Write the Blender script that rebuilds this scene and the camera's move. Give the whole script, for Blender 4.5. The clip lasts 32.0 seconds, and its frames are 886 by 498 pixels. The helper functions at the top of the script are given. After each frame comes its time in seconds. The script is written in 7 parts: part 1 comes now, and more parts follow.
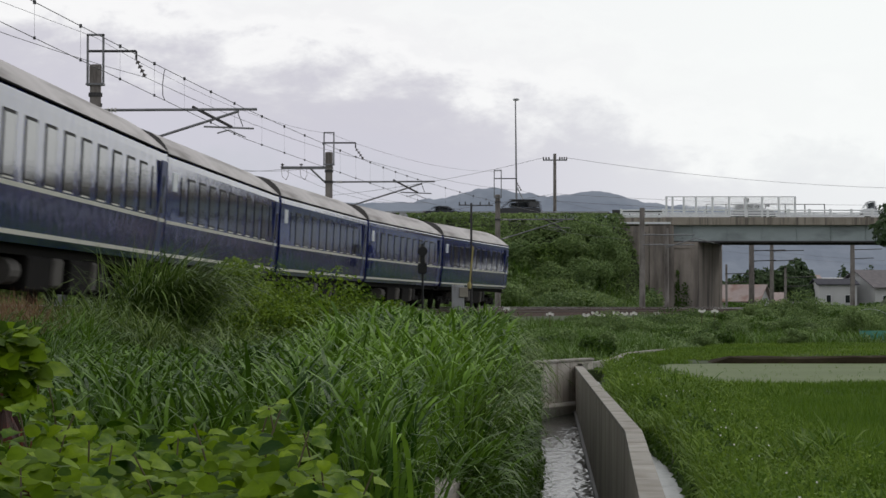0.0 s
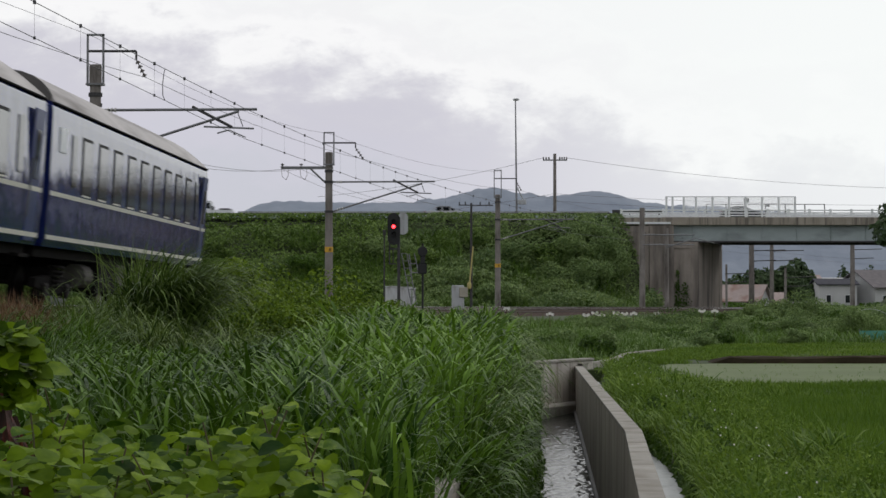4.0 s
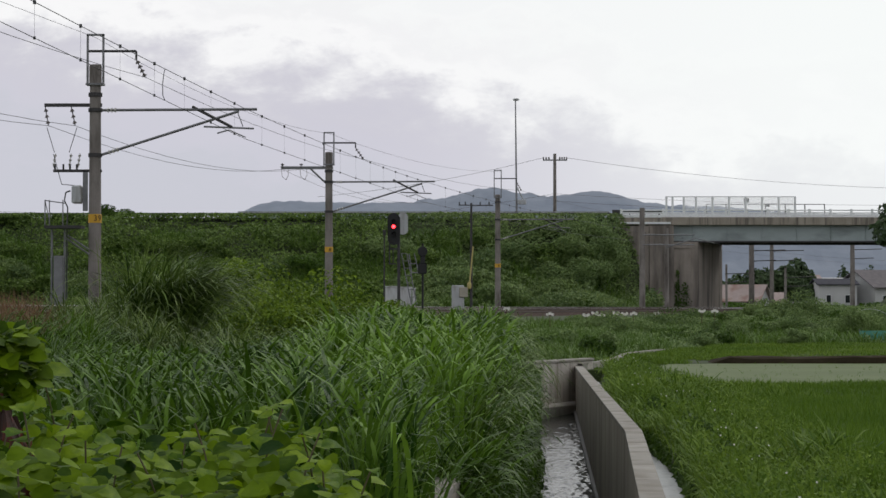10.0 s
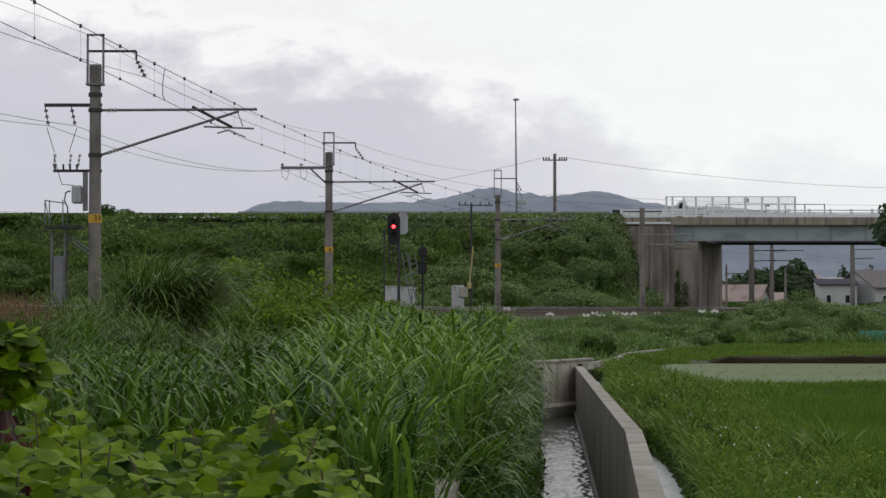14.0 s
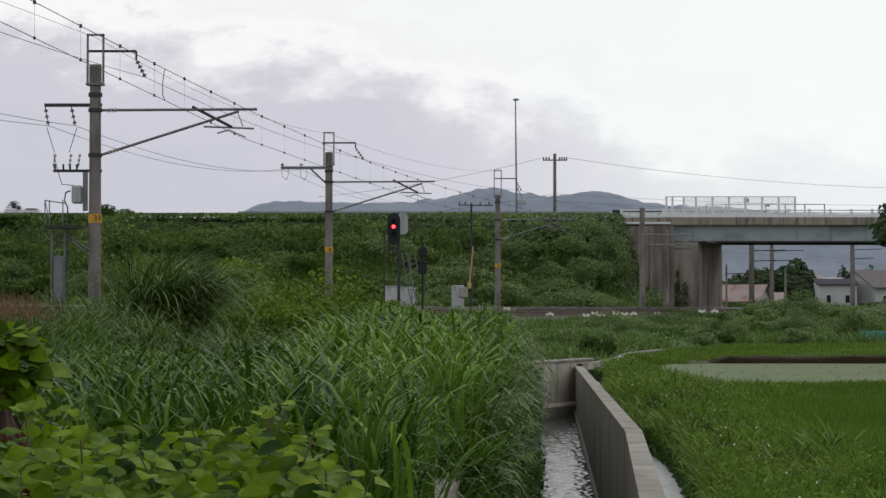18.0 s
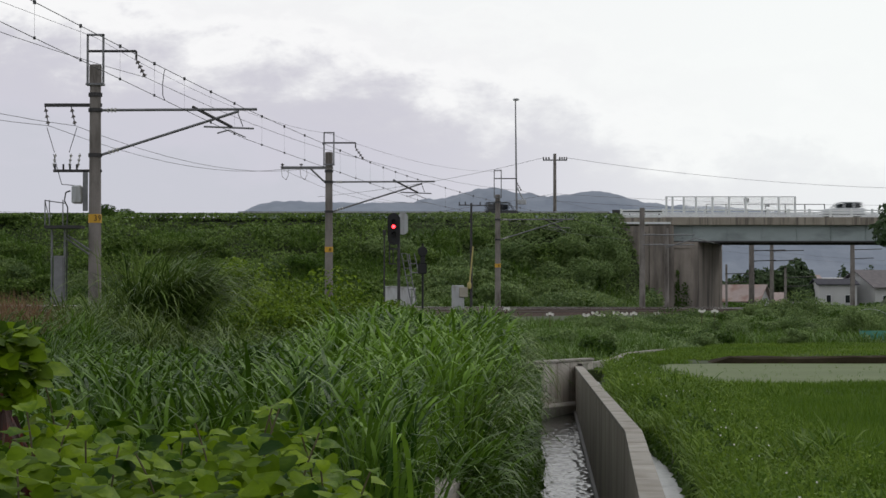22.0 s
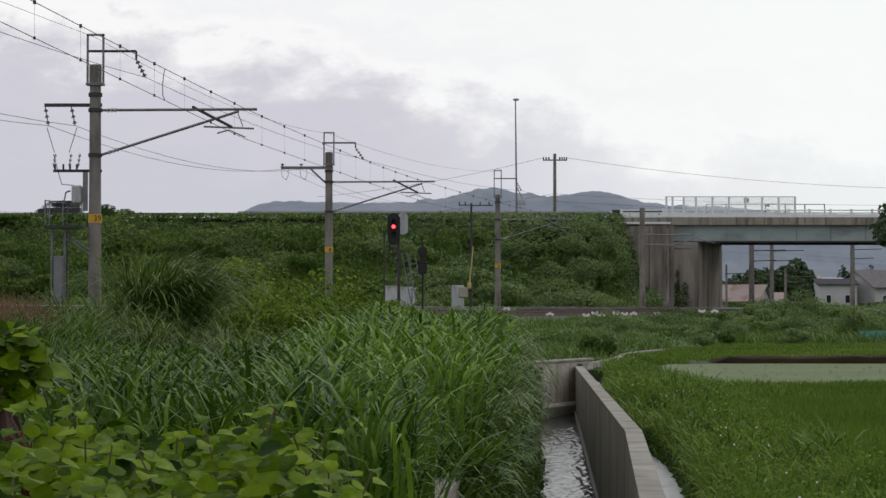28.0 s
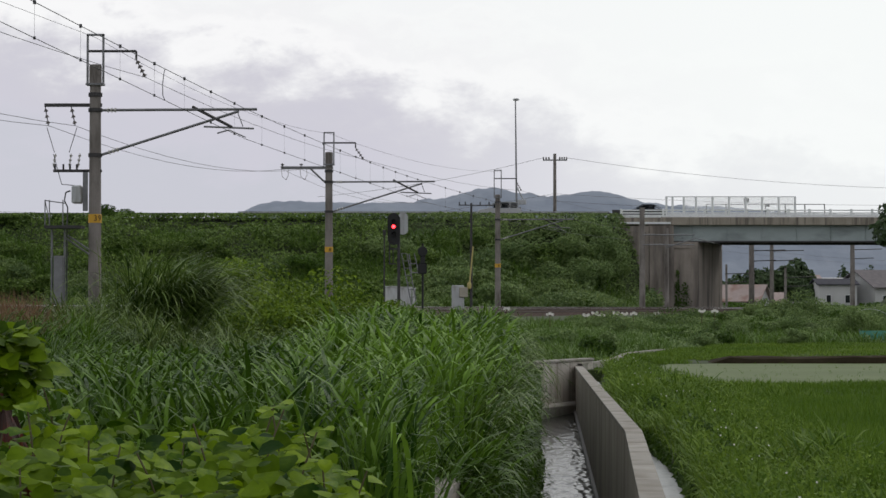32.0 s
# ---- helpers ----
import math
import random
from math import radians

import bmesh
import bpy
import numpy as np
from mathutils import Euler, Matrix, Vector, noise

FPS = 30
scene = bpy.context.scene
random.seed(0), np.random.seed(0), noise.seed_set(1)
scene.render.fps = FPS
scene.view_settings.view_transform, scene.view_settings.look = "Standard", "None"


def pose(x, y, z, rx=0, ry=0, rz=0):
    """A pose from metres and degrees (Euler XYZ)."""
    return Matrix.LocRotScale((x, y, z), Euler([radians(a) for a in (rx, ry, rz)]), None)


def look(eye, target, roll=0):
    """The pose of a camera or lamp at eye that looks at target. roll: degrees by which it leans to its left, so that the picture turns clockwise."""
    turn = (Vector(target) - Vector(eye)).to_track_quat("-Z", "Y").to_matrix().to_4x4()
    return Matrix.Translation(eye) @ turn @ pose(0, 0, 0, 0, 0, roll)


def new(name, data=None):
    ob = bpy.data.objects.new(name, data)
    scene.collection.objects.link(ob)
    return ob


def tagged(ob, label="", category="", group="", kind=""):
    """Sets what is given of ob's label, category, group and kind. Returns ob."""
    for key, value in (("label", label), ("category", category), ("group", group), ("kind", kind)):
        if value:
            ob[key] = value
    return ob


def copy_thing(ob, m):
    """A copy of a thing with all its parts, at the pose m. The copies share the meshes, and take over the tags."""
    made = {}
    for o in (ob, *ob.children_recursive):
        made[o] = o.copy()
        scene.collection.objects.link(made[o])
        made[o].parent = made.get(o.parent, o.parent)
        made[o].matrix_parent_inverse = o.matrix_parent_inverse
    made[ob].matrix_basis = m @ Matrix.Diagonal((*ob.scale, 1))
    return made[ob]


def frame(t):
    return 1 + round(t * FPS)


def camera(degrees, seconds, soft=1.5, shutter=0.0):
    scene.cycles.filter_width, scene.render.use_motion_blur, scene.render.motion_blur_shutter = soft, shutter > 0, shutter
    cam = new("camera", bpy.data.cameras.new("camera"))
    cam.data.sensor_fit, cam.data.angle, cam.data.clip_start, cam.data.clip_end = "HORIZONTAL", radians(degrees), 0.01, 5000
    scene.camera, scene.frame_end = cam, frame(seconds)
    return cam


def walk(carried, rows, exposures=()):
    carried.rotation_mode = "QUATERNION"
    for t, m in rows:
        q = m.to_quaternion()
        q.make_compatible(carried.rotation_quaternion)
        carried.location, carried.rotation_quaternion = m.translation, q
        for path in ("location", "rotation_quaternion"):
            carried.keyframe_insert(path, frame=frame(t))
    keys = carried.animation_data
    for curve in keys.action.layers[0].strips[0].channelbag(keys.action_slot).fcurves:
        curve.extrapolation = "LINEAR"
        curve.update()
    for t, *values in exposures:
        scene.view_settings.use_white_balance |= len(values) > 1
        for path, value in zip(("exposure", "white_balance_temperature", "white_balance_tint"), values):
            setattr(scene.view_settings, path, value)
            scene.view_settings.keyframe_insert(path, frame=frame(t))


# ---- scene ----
SECONDS = 32.0
EYE = 1.5                     # height of the lens over the paddy level, which is z = 0
cam = camera(21.13, SECONDS, soft=1.5, shutter=0.5)
walk(cam, [(0, pose(0, 0, EYE, 91.421, 0, 0)), (SECONDS, pose(0, 0, EYE, 91.421, 0, 0))], [(0, 0.0), (SECONDS, 0.0)])

# ---- daylight: a bright overcast sky and a weak, wide sun ahead and to the right ----
SUN_EL, SUN_AZ = radians(52), radians(35)
world = bpy.data.worlds.new("overcast")
scene.world = world
world.use_nodes = True
wn, wl = world.node_tree.nodes, world.node_tree.links
wn.clear()
sky = wn.new("ShaderNodeTexSky")
sky.sky_type, sky.sun_disc = "NISHITA", False
sky.sun_elevation, sky.sun_rotation = SUN_EL, SUN_AZ
sky.air_density, sky.dust_density = 1.0, 4.0
tint = wn.new("ShaderNodeMixRGB")
tint.inputs[0].default_value = 0.86
tint.inputs[2].default_value = (8.3, 8.5, 8.9, 1)
bg = wn.new("ShaderNodeBackground")
bg.inputs[1].default_value = 0.083
wo = wn.new("ShaderNodeOutputWorld")
wl.new(sky.outputs[0], tint.inputs[1])
wl.new(tint.outputs[0], bg.inputs[0])
wl.new(bg.outputs[0], wo.inputs[0])
sun_data = bpy.data.lights.new("sun", "SUN")
sun_data.energy, sun_data.angle, sun_data.color = 0.8, radians(25), (1.0, 0.97, 0.92)
sun = new("sun", sun_data)
sun.matrix_world = look((0, 0, 60), (0 - math.sin(SUN_AZ) * math.cos(SUN_EL), -math.cos(SUN_AZ) * math.cos(SUN_EL), 60 - math.sin(SUN_EL)))


# ---- materials ----
def mat(name, c1, c2, scale=4.0, rough=0.7, bump=0.15, metal=0.0, island=0.0, obrand=0.0, leaf=0.0, fine=12.0, stretch=None, spec=0.5, stain=None):
    """Two colours mixed by broad and fine noise, with grain in the relief. leaf: share of light let through."""
    m = bpy.data.materials.new(name)
    m.use_nodes = True
    n, l = m.node_tree.nodes, m.node_tree.links
    p = n["Principled BSDF"]
    tc = n.new("ShaderNodeTexCoord")
    src = tc.outputs["Object"]
    if stretch:
        mp = n.new("ShaderNodeMapping")
        mp.inputs["Scale"].default_value = stretch
        l.new(src, mp.inputs["Vector"])
        src = mp.outputs[0]
    a = n.new("ShaderNodeTexNoise")
    a.inputs["Scale"].default_value, a.inputs["Detail"].default_value = scale, 5
    b = n.new("ShaderNodeTexNoise")
    b.inputs["Scale"].default_value, b.inputs["Detail"].default_value = scale * fine, 3
    l.new(src, a.inputs["Vector"])
    l.new(src, b.inputs["Vector"])
    add = n.new("ShaderNodeMath")
    add.operation = "MULTIPLY_ADD"
    add.inputs[1].default_value = 0.45
    l.new(b.outputs[0], add.inputs[0])
    sc = n.new("ShaderNodeMath")
    sc.operation = "MULTIPLY_ADD"
    sc.inputs[1].default_value, sc.inputs[2].default_value = 1.5, -0.48
    l.new(a.outputs[0], sc.inputs[0])
    l.new(sc.outputs[0], add.inputs[2])
    last = add.outputs[0]
    for share, socket in ((island, "Random Per Island"), (obrand, "Random")):
        if share:
            g = n.new("ShaderNodeNewGeometry" if socket == "Random Per Island" else "ShaderNodeObjectInfo")
            k = n.new("ShaderNodeMath")
            k.operation = "MULTIPLY_ADD"
            k.inputs[1].default_value = share
            l.new(g.outputs[socket], k.inputs[0])
            k2 = n.new("ShaderNodeMath")
            k2.operation = "SUBTRACT"
            k2.inputs[1].default_value = share / 2
            l.new(last, k.inputs[2])
            l.new(k.outputs[0], k2.inputs[0])
            last = k2.outputs[0]
    mix = n.new("ShaderNodeMixRGB")
    mix.inputs[1].default_value, mix.inputs[2].default_value = (*c1, 1), (*c2, 1)
    cl = n.new("ShaderNodeClamp")
    l.new(last, cl.inputs[0])
    l.new(cl.outputs[0], mix.inputs[0])
    col = mix.outputs[0]
    if stain:
        s = n.new("ShaderNodeTexNoise")
        s.inputs["Scale"].default_value, s.inputs["Detail"].default_value = stain[1], 6
        ms = n.new("ShaderNodeMapping")
        ms.inputs["Scale"].default_value = stain[2]
        l.new(tc.outputs["Object"], ms.inputs["Vector"])
        l.new(ms.outputs[0], s.inputs["Vector"])
        r = n.new("ShaderNodeValToRGB")
        r.color_ramp.elements[0].position, r.color_ramp.elements[1].position = 0.48, 0.68
        l.new(s.outputs[0], r.inputs[0])
        m2 = n.new("ShaderNodeMixRGB")
        m2.inputs[2].default_value = (*stain[0], 1)
        l.new(r.outputs[0], m2.inputs[0])
        l.new(col, m2.inputs[1])
        col = m2.outputs[0]
    l.new(col, p.inputs["Base Color"])
    p.inputs["Roughness"].default_value, p.inputs["Metallic"].default_value = rough, metal
    p.inputs["Specular IOR Level"].default_value = spec
    if bump:
        bp = n.new("ShaderNodeBump")
        bp.inputs["Strength"].default_value, bp.inputs["Distance"].default_value = bump, 0.02
        l.new(b.outputs[0], bp.inputs["Height"])
        l.new(bp.outputs[0], p.inputs["Normal"])
    if leaf:
        tr = n.new("ShaderNodeBsdfTranslucent")
        l.new(col, tr.inputs[0])
        ms2 = n.new("ShaderNodeMixShader")
        ms2.inputs[0].default_value = leaf
        l.new(p.outputs[0], ms2.inputs[1])
        l.new(tr.outputs[0], ms2.inputs[2])
        l.new(ms2.outputs[0], n["Material Output"].inputs[0])
    return m


def glow(name, colour, strength):
    m = mat(name, colour, colour, bump=0)
    p = m.node_tree.nodes["Principled BSDF"]
    p.inputs["Emission Color"].default_value, p.inputs["Emission Strength"].default_value = (*colour, 1), strength
    return m


SOIL = mat("soil", (0.018, 0.032, 0.006), (0.045, 0.065, 0.014), 0.35, 0.95, 0.6)
CONCRETE = mat("concrete", (0.26, 0.225, 0.182), (0.42, 0.37, 0.305), 0.9, 0.85, 0.25, stain=((0.14, 0.12, 0.1), 1.1, (3, 3, 0.25)))
CONCRETE_CAP = mat("concrete_cap", (0.21, 0.195, 0.165), (0.33, 0.31, 0.275), 1.4, 0.85, 0.3, obrand=0.3, stain=((0.17, 0.15, 0.12), 2.2, (1, 1, 1)))
CONCRETE_PALE = mat("pale_concrete", (0.42, 0.385, 0.34), (0.6, 0.55, 0.49), 0.9, 0.85, 0.25, stain=((0.24, 0.2, 0.16), 1.1, (3, 3, 0.25)))
CONCRETE_WET = mat("wet_concrete", (0.05, 0.045, 0.04), (0.11, 0.1, 0.09), 1.5, 0.6, 0.3)
ABUT = mat("abutment_concrete", (0.25, 0.21, 0.18), (0.4, 0.35, 0.305), 0.3, 0.9, 0.2, stain=((0.1, 0.085, 0.075), 0.5, (1.5, 1.5, 0.22)))
POLE = mat("pole_concrete", (0.17, 0.15, 0.135), (0.3, 0.27, 0.25), 1.5, 0.85, 0.25, stain=((0.1, 0.085, 0.075), 1.2, (2, 2, 0.4)))
STEEL = mat("galvanised_steel", (0.16, 0.16, 0.165), (0.27, 0.27, 0.28), 5, 0.55, 0.05, metal=0.5)
DARKSTEEL = mat("weathered_steel", (0.035, 0.033, 0.035), (0.075, 0.07, 0.07), 5, 0.6, 0.1, metal=0.3)
WIRE = mat("wire", (0.05, 0.05, 0.055), (0.1, 0.1, 0.1), 3, 0.6, 0)
RAILWHITE = mat("bright_white_paint", (0.86, 0.87, 0.87), (0.92, 0.92, 0.91), 1.5, 0.5, 0.03)
PORCELAIN = mat("porcelain", (0.5, 0.48, 0.45), (0.62, 0.6, 0.56), 6, 0.25, 0)
BROWN_PORC = mat("dark_porcelain", (0.05, 0.04, 0.04), (0.09, 0.07, 0.06), 6, 0.3, 0)
RAIL = mat("rusty_rail", (0.07, 0.045, 0.035), (0.13, 0.085, 0.065), 3, 0.7, 0.1)
RAILTOP = mat("worn_rail_steel", (0.5, 0.49, 0.48), (0.62, 0.61, 0.6), 3, 0.3, 0.02, metal=0.9)
BALLAST = mat("ballast", (0.032, 0.02, 0.015), (0.08, 0.052, 0.041), 5, 0.95, 1.0, spec=0.1)
BLUE = mat("blue_paint", (0.006, 0.013, 0.105), (0.012, 0.023, 0.15), 0.5, 0.05, 0.65, fine=3.2, stretch=(1.2, 1, 0.6), stain=((0.014, 0.02, 0.085), 1.3, (1.6, 1, 0.3)))
BLUE_END = mat("end_blue_paint", (0.016, 0.028, 0.13), (0.025, 0.04, 0.16), 0.8, 0.3, 0.03)
ROOF = mat("roof_grey_paint", (0.36, 0.34, 0.33), (0.49, 0.465, 0.455), 0.7, 0.7, 0.1, spec=0.3, stain=((0.2, 0.185, 0.175), 0.8, (0.25, 2, 1)))
CREAM = mat("cream_paint", (0.62, 0.6, 0.52), (0.74, 0.72, 0.64), 2, 0.35, 0.02)
BLACK = mat("underframe_black", (0.006, 0.0055, 0.0055), (0.016, 0.014, 0.013), 3, 0.9, 0.2, spec=0.1)
ROOFEND = mat("roof_end_brown", (0.012, 0.01, 0.01), (0.03, 0.027, 0.026), 2, 0.85, 0.1, spec=0.12)
UNDERGREY = mat("underframe_grey", (0.012, 0.011, 0.01), (0.034, 0.031, 0.029), 3, 0.8, 0.1, spec=0.15)
DUSTYGREY = mat("dusty_grey_paint", (0.06, 0.055, 0.05), (0.13, 0.12, 0.11), 3, 0.8, 0.1, spec=0.2)
SLEEPER = mat("old_wooden_sleeper", (0.03, 0.022, 0.017), (0.07, 0.052, 0.042), 3, 0.9, 0.4)
RUBBER = mat("rubber", (0.012, 0.012, 0.013), (0.03, 0.03, 0.03), 4, 0.8, 0.1)
FROST = mat("frosted_glass", (0.7, 0.72, 0.75), (0.8, 0.82, 0.84), 3, 0.3, 0)
GLASS = mat("dark_glass", (0.02, 0.022, 0.026), (0.035, 0.037, 0.04), 1, 0.05, 0, spec=0.6)
COACH_GLASS = mat("coach_window_glass", (0.012, 0.012, 0.014), (0.04, 0.039, 0.04), 1.2, 0.05, 0.05, spec=0.5)
for _m, _i in ((BLUE, 2.3), (COACH_GLASS, 1.95)):
    _m.node_tree.nodes["Principled BSDF"].inputs["IOR"].default_value = _i
WHITE = mat("white_paint", (0.78, 0.79, 0.79), (0.86, 0.87, 0.87), 1.5, 0.45, 0.05, stain=((0.66, 0.66, 0.64), 1.5, (1, 1, 1)))
GREYBOX = mat("grey_box_paint", (0.4, 0.41, 0.42), (0.52, 0.53, 0.54), 2, 0.55, 0.05, stain=((0.3, 0.29, 0.27), 2, (2, 2, 0.5)))
CABINET = mat("pale_cabinet_paint", (0.58, 0.585, 0.59), (0.7, 0.7, 0.71), 2, 0.55, 0.05, stain=((0.42, 0.41, 0.39), 2, (2, 2, 0.5)))
GIRDER = mat("pale_green_girder_paint", (0.31, 0.36, 0.36), (0.4, 0.45, 0.45), 0.5, 0.55, 0.05, stain=((0.22, 0.25, 0.25), 0.7, (0.4, 1, 1)))
ASPHALT = mat("asphalt", (0.04, 0.04, 0.042), (0.065, 0.065, 0.065), 1, 0.9, 0.4)
YELLOW = mat("yellow_paint", (0.6, 0.32, 0.02), (0.7, 0.4, 0.03), 3, 0.5, 0.05)
PALE_YELLOW = mat("pale_yellow_sleeve", (0.4, 0.32, 0.1), (0.5, 0.42, 0.16), 3, 0.5, 0.05)
RED_GLOW = glow("red_signal_lens", (1.0, 0.03, 0.04), 9.0)
WATER = mat("water", (0.012, 0.014, 0.011), (0.03, 0.033, 0.026), 2, 0.17, 0.0, spec=0.24)
PADDY_WATER = mat("muddy_paddy_water", (0.07, 0.1, 0.03), (0.12, 0.155, 0.055), 0.4, 0.6, 0.05, spec=0.08, stretch=(0.35, 1, 1))
WHITEWATER = mat("fast_water", (0.16, 0.17, 0.165), (0.42, 0.43, 0.43), 3, 0.3, 0.3, spec=0.6, stretch=(3, 0.7, 1))
MUD = mat("mud_bank", (0.02, 0.016, 0.01), (0.055, 0.044, 0.027), 1.5, 0.95, 0.5, spec=0.05)
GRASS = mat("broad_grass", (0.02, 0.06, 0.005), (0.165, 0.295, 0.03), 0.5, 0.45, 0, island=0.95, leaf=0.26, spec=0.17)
# the same grass darkened: shade among the blades is put into its colour
SHADEDGRASS = mat("dark_reed_grass", (0.014, 0.042, 0.004), (0.1, 0.19, 0.016), 0.5, 0.45, 0, island=0.95, leaf=0.24, spec=0.13)
SILVERGRASS = mat("silver_grass", (0.032, 0.07, 0.009), (0.21, 0.295, 0.07), 0.6, 0.45, 0, island=0.9, leaf=0.3, spec=0.22)
# silver grass darkened, so that shade inside a stand lies in its colour
CLUMPGRASS = mat("dark_silver_grass", (0.02, 0.052, 0.006), (0.17, 0.26, 0.05), 0.6, 0.4, 0, island=0.9, leaf=0.25, spec=0.35)
DRYGRASS = mat("dry_grass", (0.1, 0.045, 0.022), (0.24, 0.14, 0.07), 0.8, 0.7, 0, island=0.8, leaf=0.2)
BUNDGRASS = mat("bank_herb_leaves", (0.05, 0.105, 0.012), (0.2, 0.3, 0.04), 0.5, 0.55, 0, island=0.8, leaf=0.3, spec=0.12)
RICE = mat("rice_leaves", (0.058, 0.12, 0.01), (0.15, 0.25, 0.026), 0.25, 0.55, 0, island=0.6, leaf=0.32, spec=0.12)
MEADOW = mat("meadow_grass", (0.06, 0.125, 0.012), (0.175, 0.265, 0.034), 0.3, 0.6, 0, island=0.7, leaf=0.3, spec=0.12)
# dark end lifted: haze over the road bank is put into the leaf colour
KUDZU = mat("climber_leaves", (0.06, 0.105, 0.024), (0.19, 0.285, 0.058), 0.16, 0.5, 0, island=0.85, leaf=0.25, spec=0.18)
SHRUB = mat("shrub_leaves", (0.018, 0.05, 0.003), (0.09, 0.17, 0.014), 0.4, 0.55, 0, island=0.7, leaf=0.25, spec=0.3)
# paler, bluer greens that carry distance haze in the leaf colour
MEADOWBUSH = mat("pale_bush_leaves", (0.1, 0.165, 0.05), (0.24, 0.33, 0.11), 0.3, 0.55, 0, island=0.7, leaf=0.25, spec=0.3)
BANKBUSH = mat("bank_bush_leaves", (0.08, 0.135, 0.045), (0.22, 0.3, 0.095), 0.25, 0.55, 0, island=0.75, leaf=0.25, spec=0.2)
TREELEAF = mat("tree_leaves", (0.038, 0.068, 0.028), (0.105, 0.155, 0.065), 0.4, 0.6, 0, island=0.7, leaf=0.2, spec=0.3)
LEAFSHRUB = mat("yellow_green_shrub_leaves", (0.022, 0.062, 0.004), (0.21, 0.31, 0.024), 0.5, 0.5, 0, island=0.8, leaf=0.3, spec=0.2)
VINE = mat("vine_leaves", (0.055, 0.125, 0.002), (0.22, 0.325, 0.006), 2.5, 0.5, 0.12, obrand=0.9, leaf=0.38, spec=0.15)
# darker than the shoots: shaded gaps between leaves are put into this colour
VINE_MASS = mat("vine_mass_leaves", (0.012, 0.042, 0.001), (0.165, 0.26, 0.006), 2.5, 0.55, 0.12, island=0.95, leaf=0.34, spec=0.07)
GRASS_FAR = mat("rough_grass_blades", (0.05, 0.105, 0.01), (0.13, 0.22, 0.035), 0.4, 0.55, 0, island=0.7, leaf=0.3, spec=0.3)
STEM = mat("stem", (0.07, 0.05, 0.025), (0.14, 0.12, 0.05), 6, 0.7, 0.1)
BARK = mat("bark", (0.05, 0.04, 0.03), (0.11, 0.09, 0.07), 4, 0.9, 0.6)
PETAL = mat("white_petals", (0.7, 0.68, 0.64), (0.82, 0.8, 0.77), 4, 0.5, 0, leaf=0.3)
ROTWOOD = mat("rotten_wood", (0.03, 0.026, 0.024), (0.11, 0.042, 0.034), 3, 0.85, 0.7, stretch=(6, 6, 1), stain=((0.28, 0.04, 0.025), 4.0, (3, 3, 0.5)))
REDWOOD = mat("red_heartwood", (0.13, 0.025, 0.012), (0.28, 0.06, 0.03), 6, 0.8, 0.4, stretch=(4, 4, 0.6))
# blue-grey of distance haze is mixed straight into the hills' base colour
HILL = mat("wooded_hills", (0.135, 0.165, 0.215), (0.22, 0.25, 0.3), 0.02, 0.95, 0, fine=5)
TARP = mat("teal_netting", (0.06, 0.25, 0.2), (0.1, 0.34, 0.27), 2, 0.6, 0.2)
WALLWHITE = mat("house_wall", (0.47, 0.47, 0.47), (0.6, 0.59, 0.58), 0.5, 0.8, 0.1)
ROOFDARK = mat("dark_tiles", (0.05, 0.05, 0.06), (0.09, 0.09, 0.1), 1.5, 0.95, 0.3, spec=0.05)
ROOFGREY = mat("grey_tiles", (0.13, 0.12, 0.125), (0.2, 0.185, 0.185), 1.5, 0.95, 0.3, spec=0.08)
ROOFPALE = mat("pale_sheet_roof", (0.38, 0.38, 0.38), (0.48, 0.48, 0.47), 1.0, 0.6, 0.1)
ROOFBROWN = mat("brown_sheet_roof", (0.26, 0.2, 0.185), (0.36, 0.29, 0.265), 0.8, 0.7, 0.1, stain=((0.2, 0.1, 0.07), 0.5, (1, 1, 1)))


# ---- mesh helpers ----
def part(name, bm, material, parent=None, label="", smooth=False):
    me = bpy.data.meshes.new(name)
    bmesh.ops.recalc_face_normals(bm, faces=bm.faces)
    for fc in bm.faces:
        fc.smooth = smooth
    bm.to_mesh(me)
    bm.free()
    me.materials.append(material)
    ob = new(name, me)
    ob.parent = parent
    return tagged(ob, label)


def again(ob, m, parent=None):
    """A further object on the same mesh."""
    o = new(ob.name.split(".")[0], ob.data)
    o.parent = parent or ob.parent
    o.matrix_basis = m
    return o


def box(bm, x0, x1, y0, y1, z0, z1, bevel=0.0, m=None):
    r = bmesh.ops.create_cube(bm, size=1)
    vs = r["verts"]
    for v in vs:
        v.co = Vector((x0 + (v.co.x + 0.5) * (x1 - x0), y0 + (v.co.y + 0.5) * (y1 - y0), z0 + (v.co.z + 0.5) * (z1 - z0)))
    if bevel:
        es = list({e for v in vs for e in v.link_edges})
        g = bmesh.ops.bevel(bm, geom=es, offset=bevel, segments=1, affect="EDGES")
        vs = [v for v in g["verts"]] + [v for v in vs if v.is_valid]
    if m is not None:
        bmesh.ops.transform(bm, matrix=m, verts=list(set(vs)))
    return vs


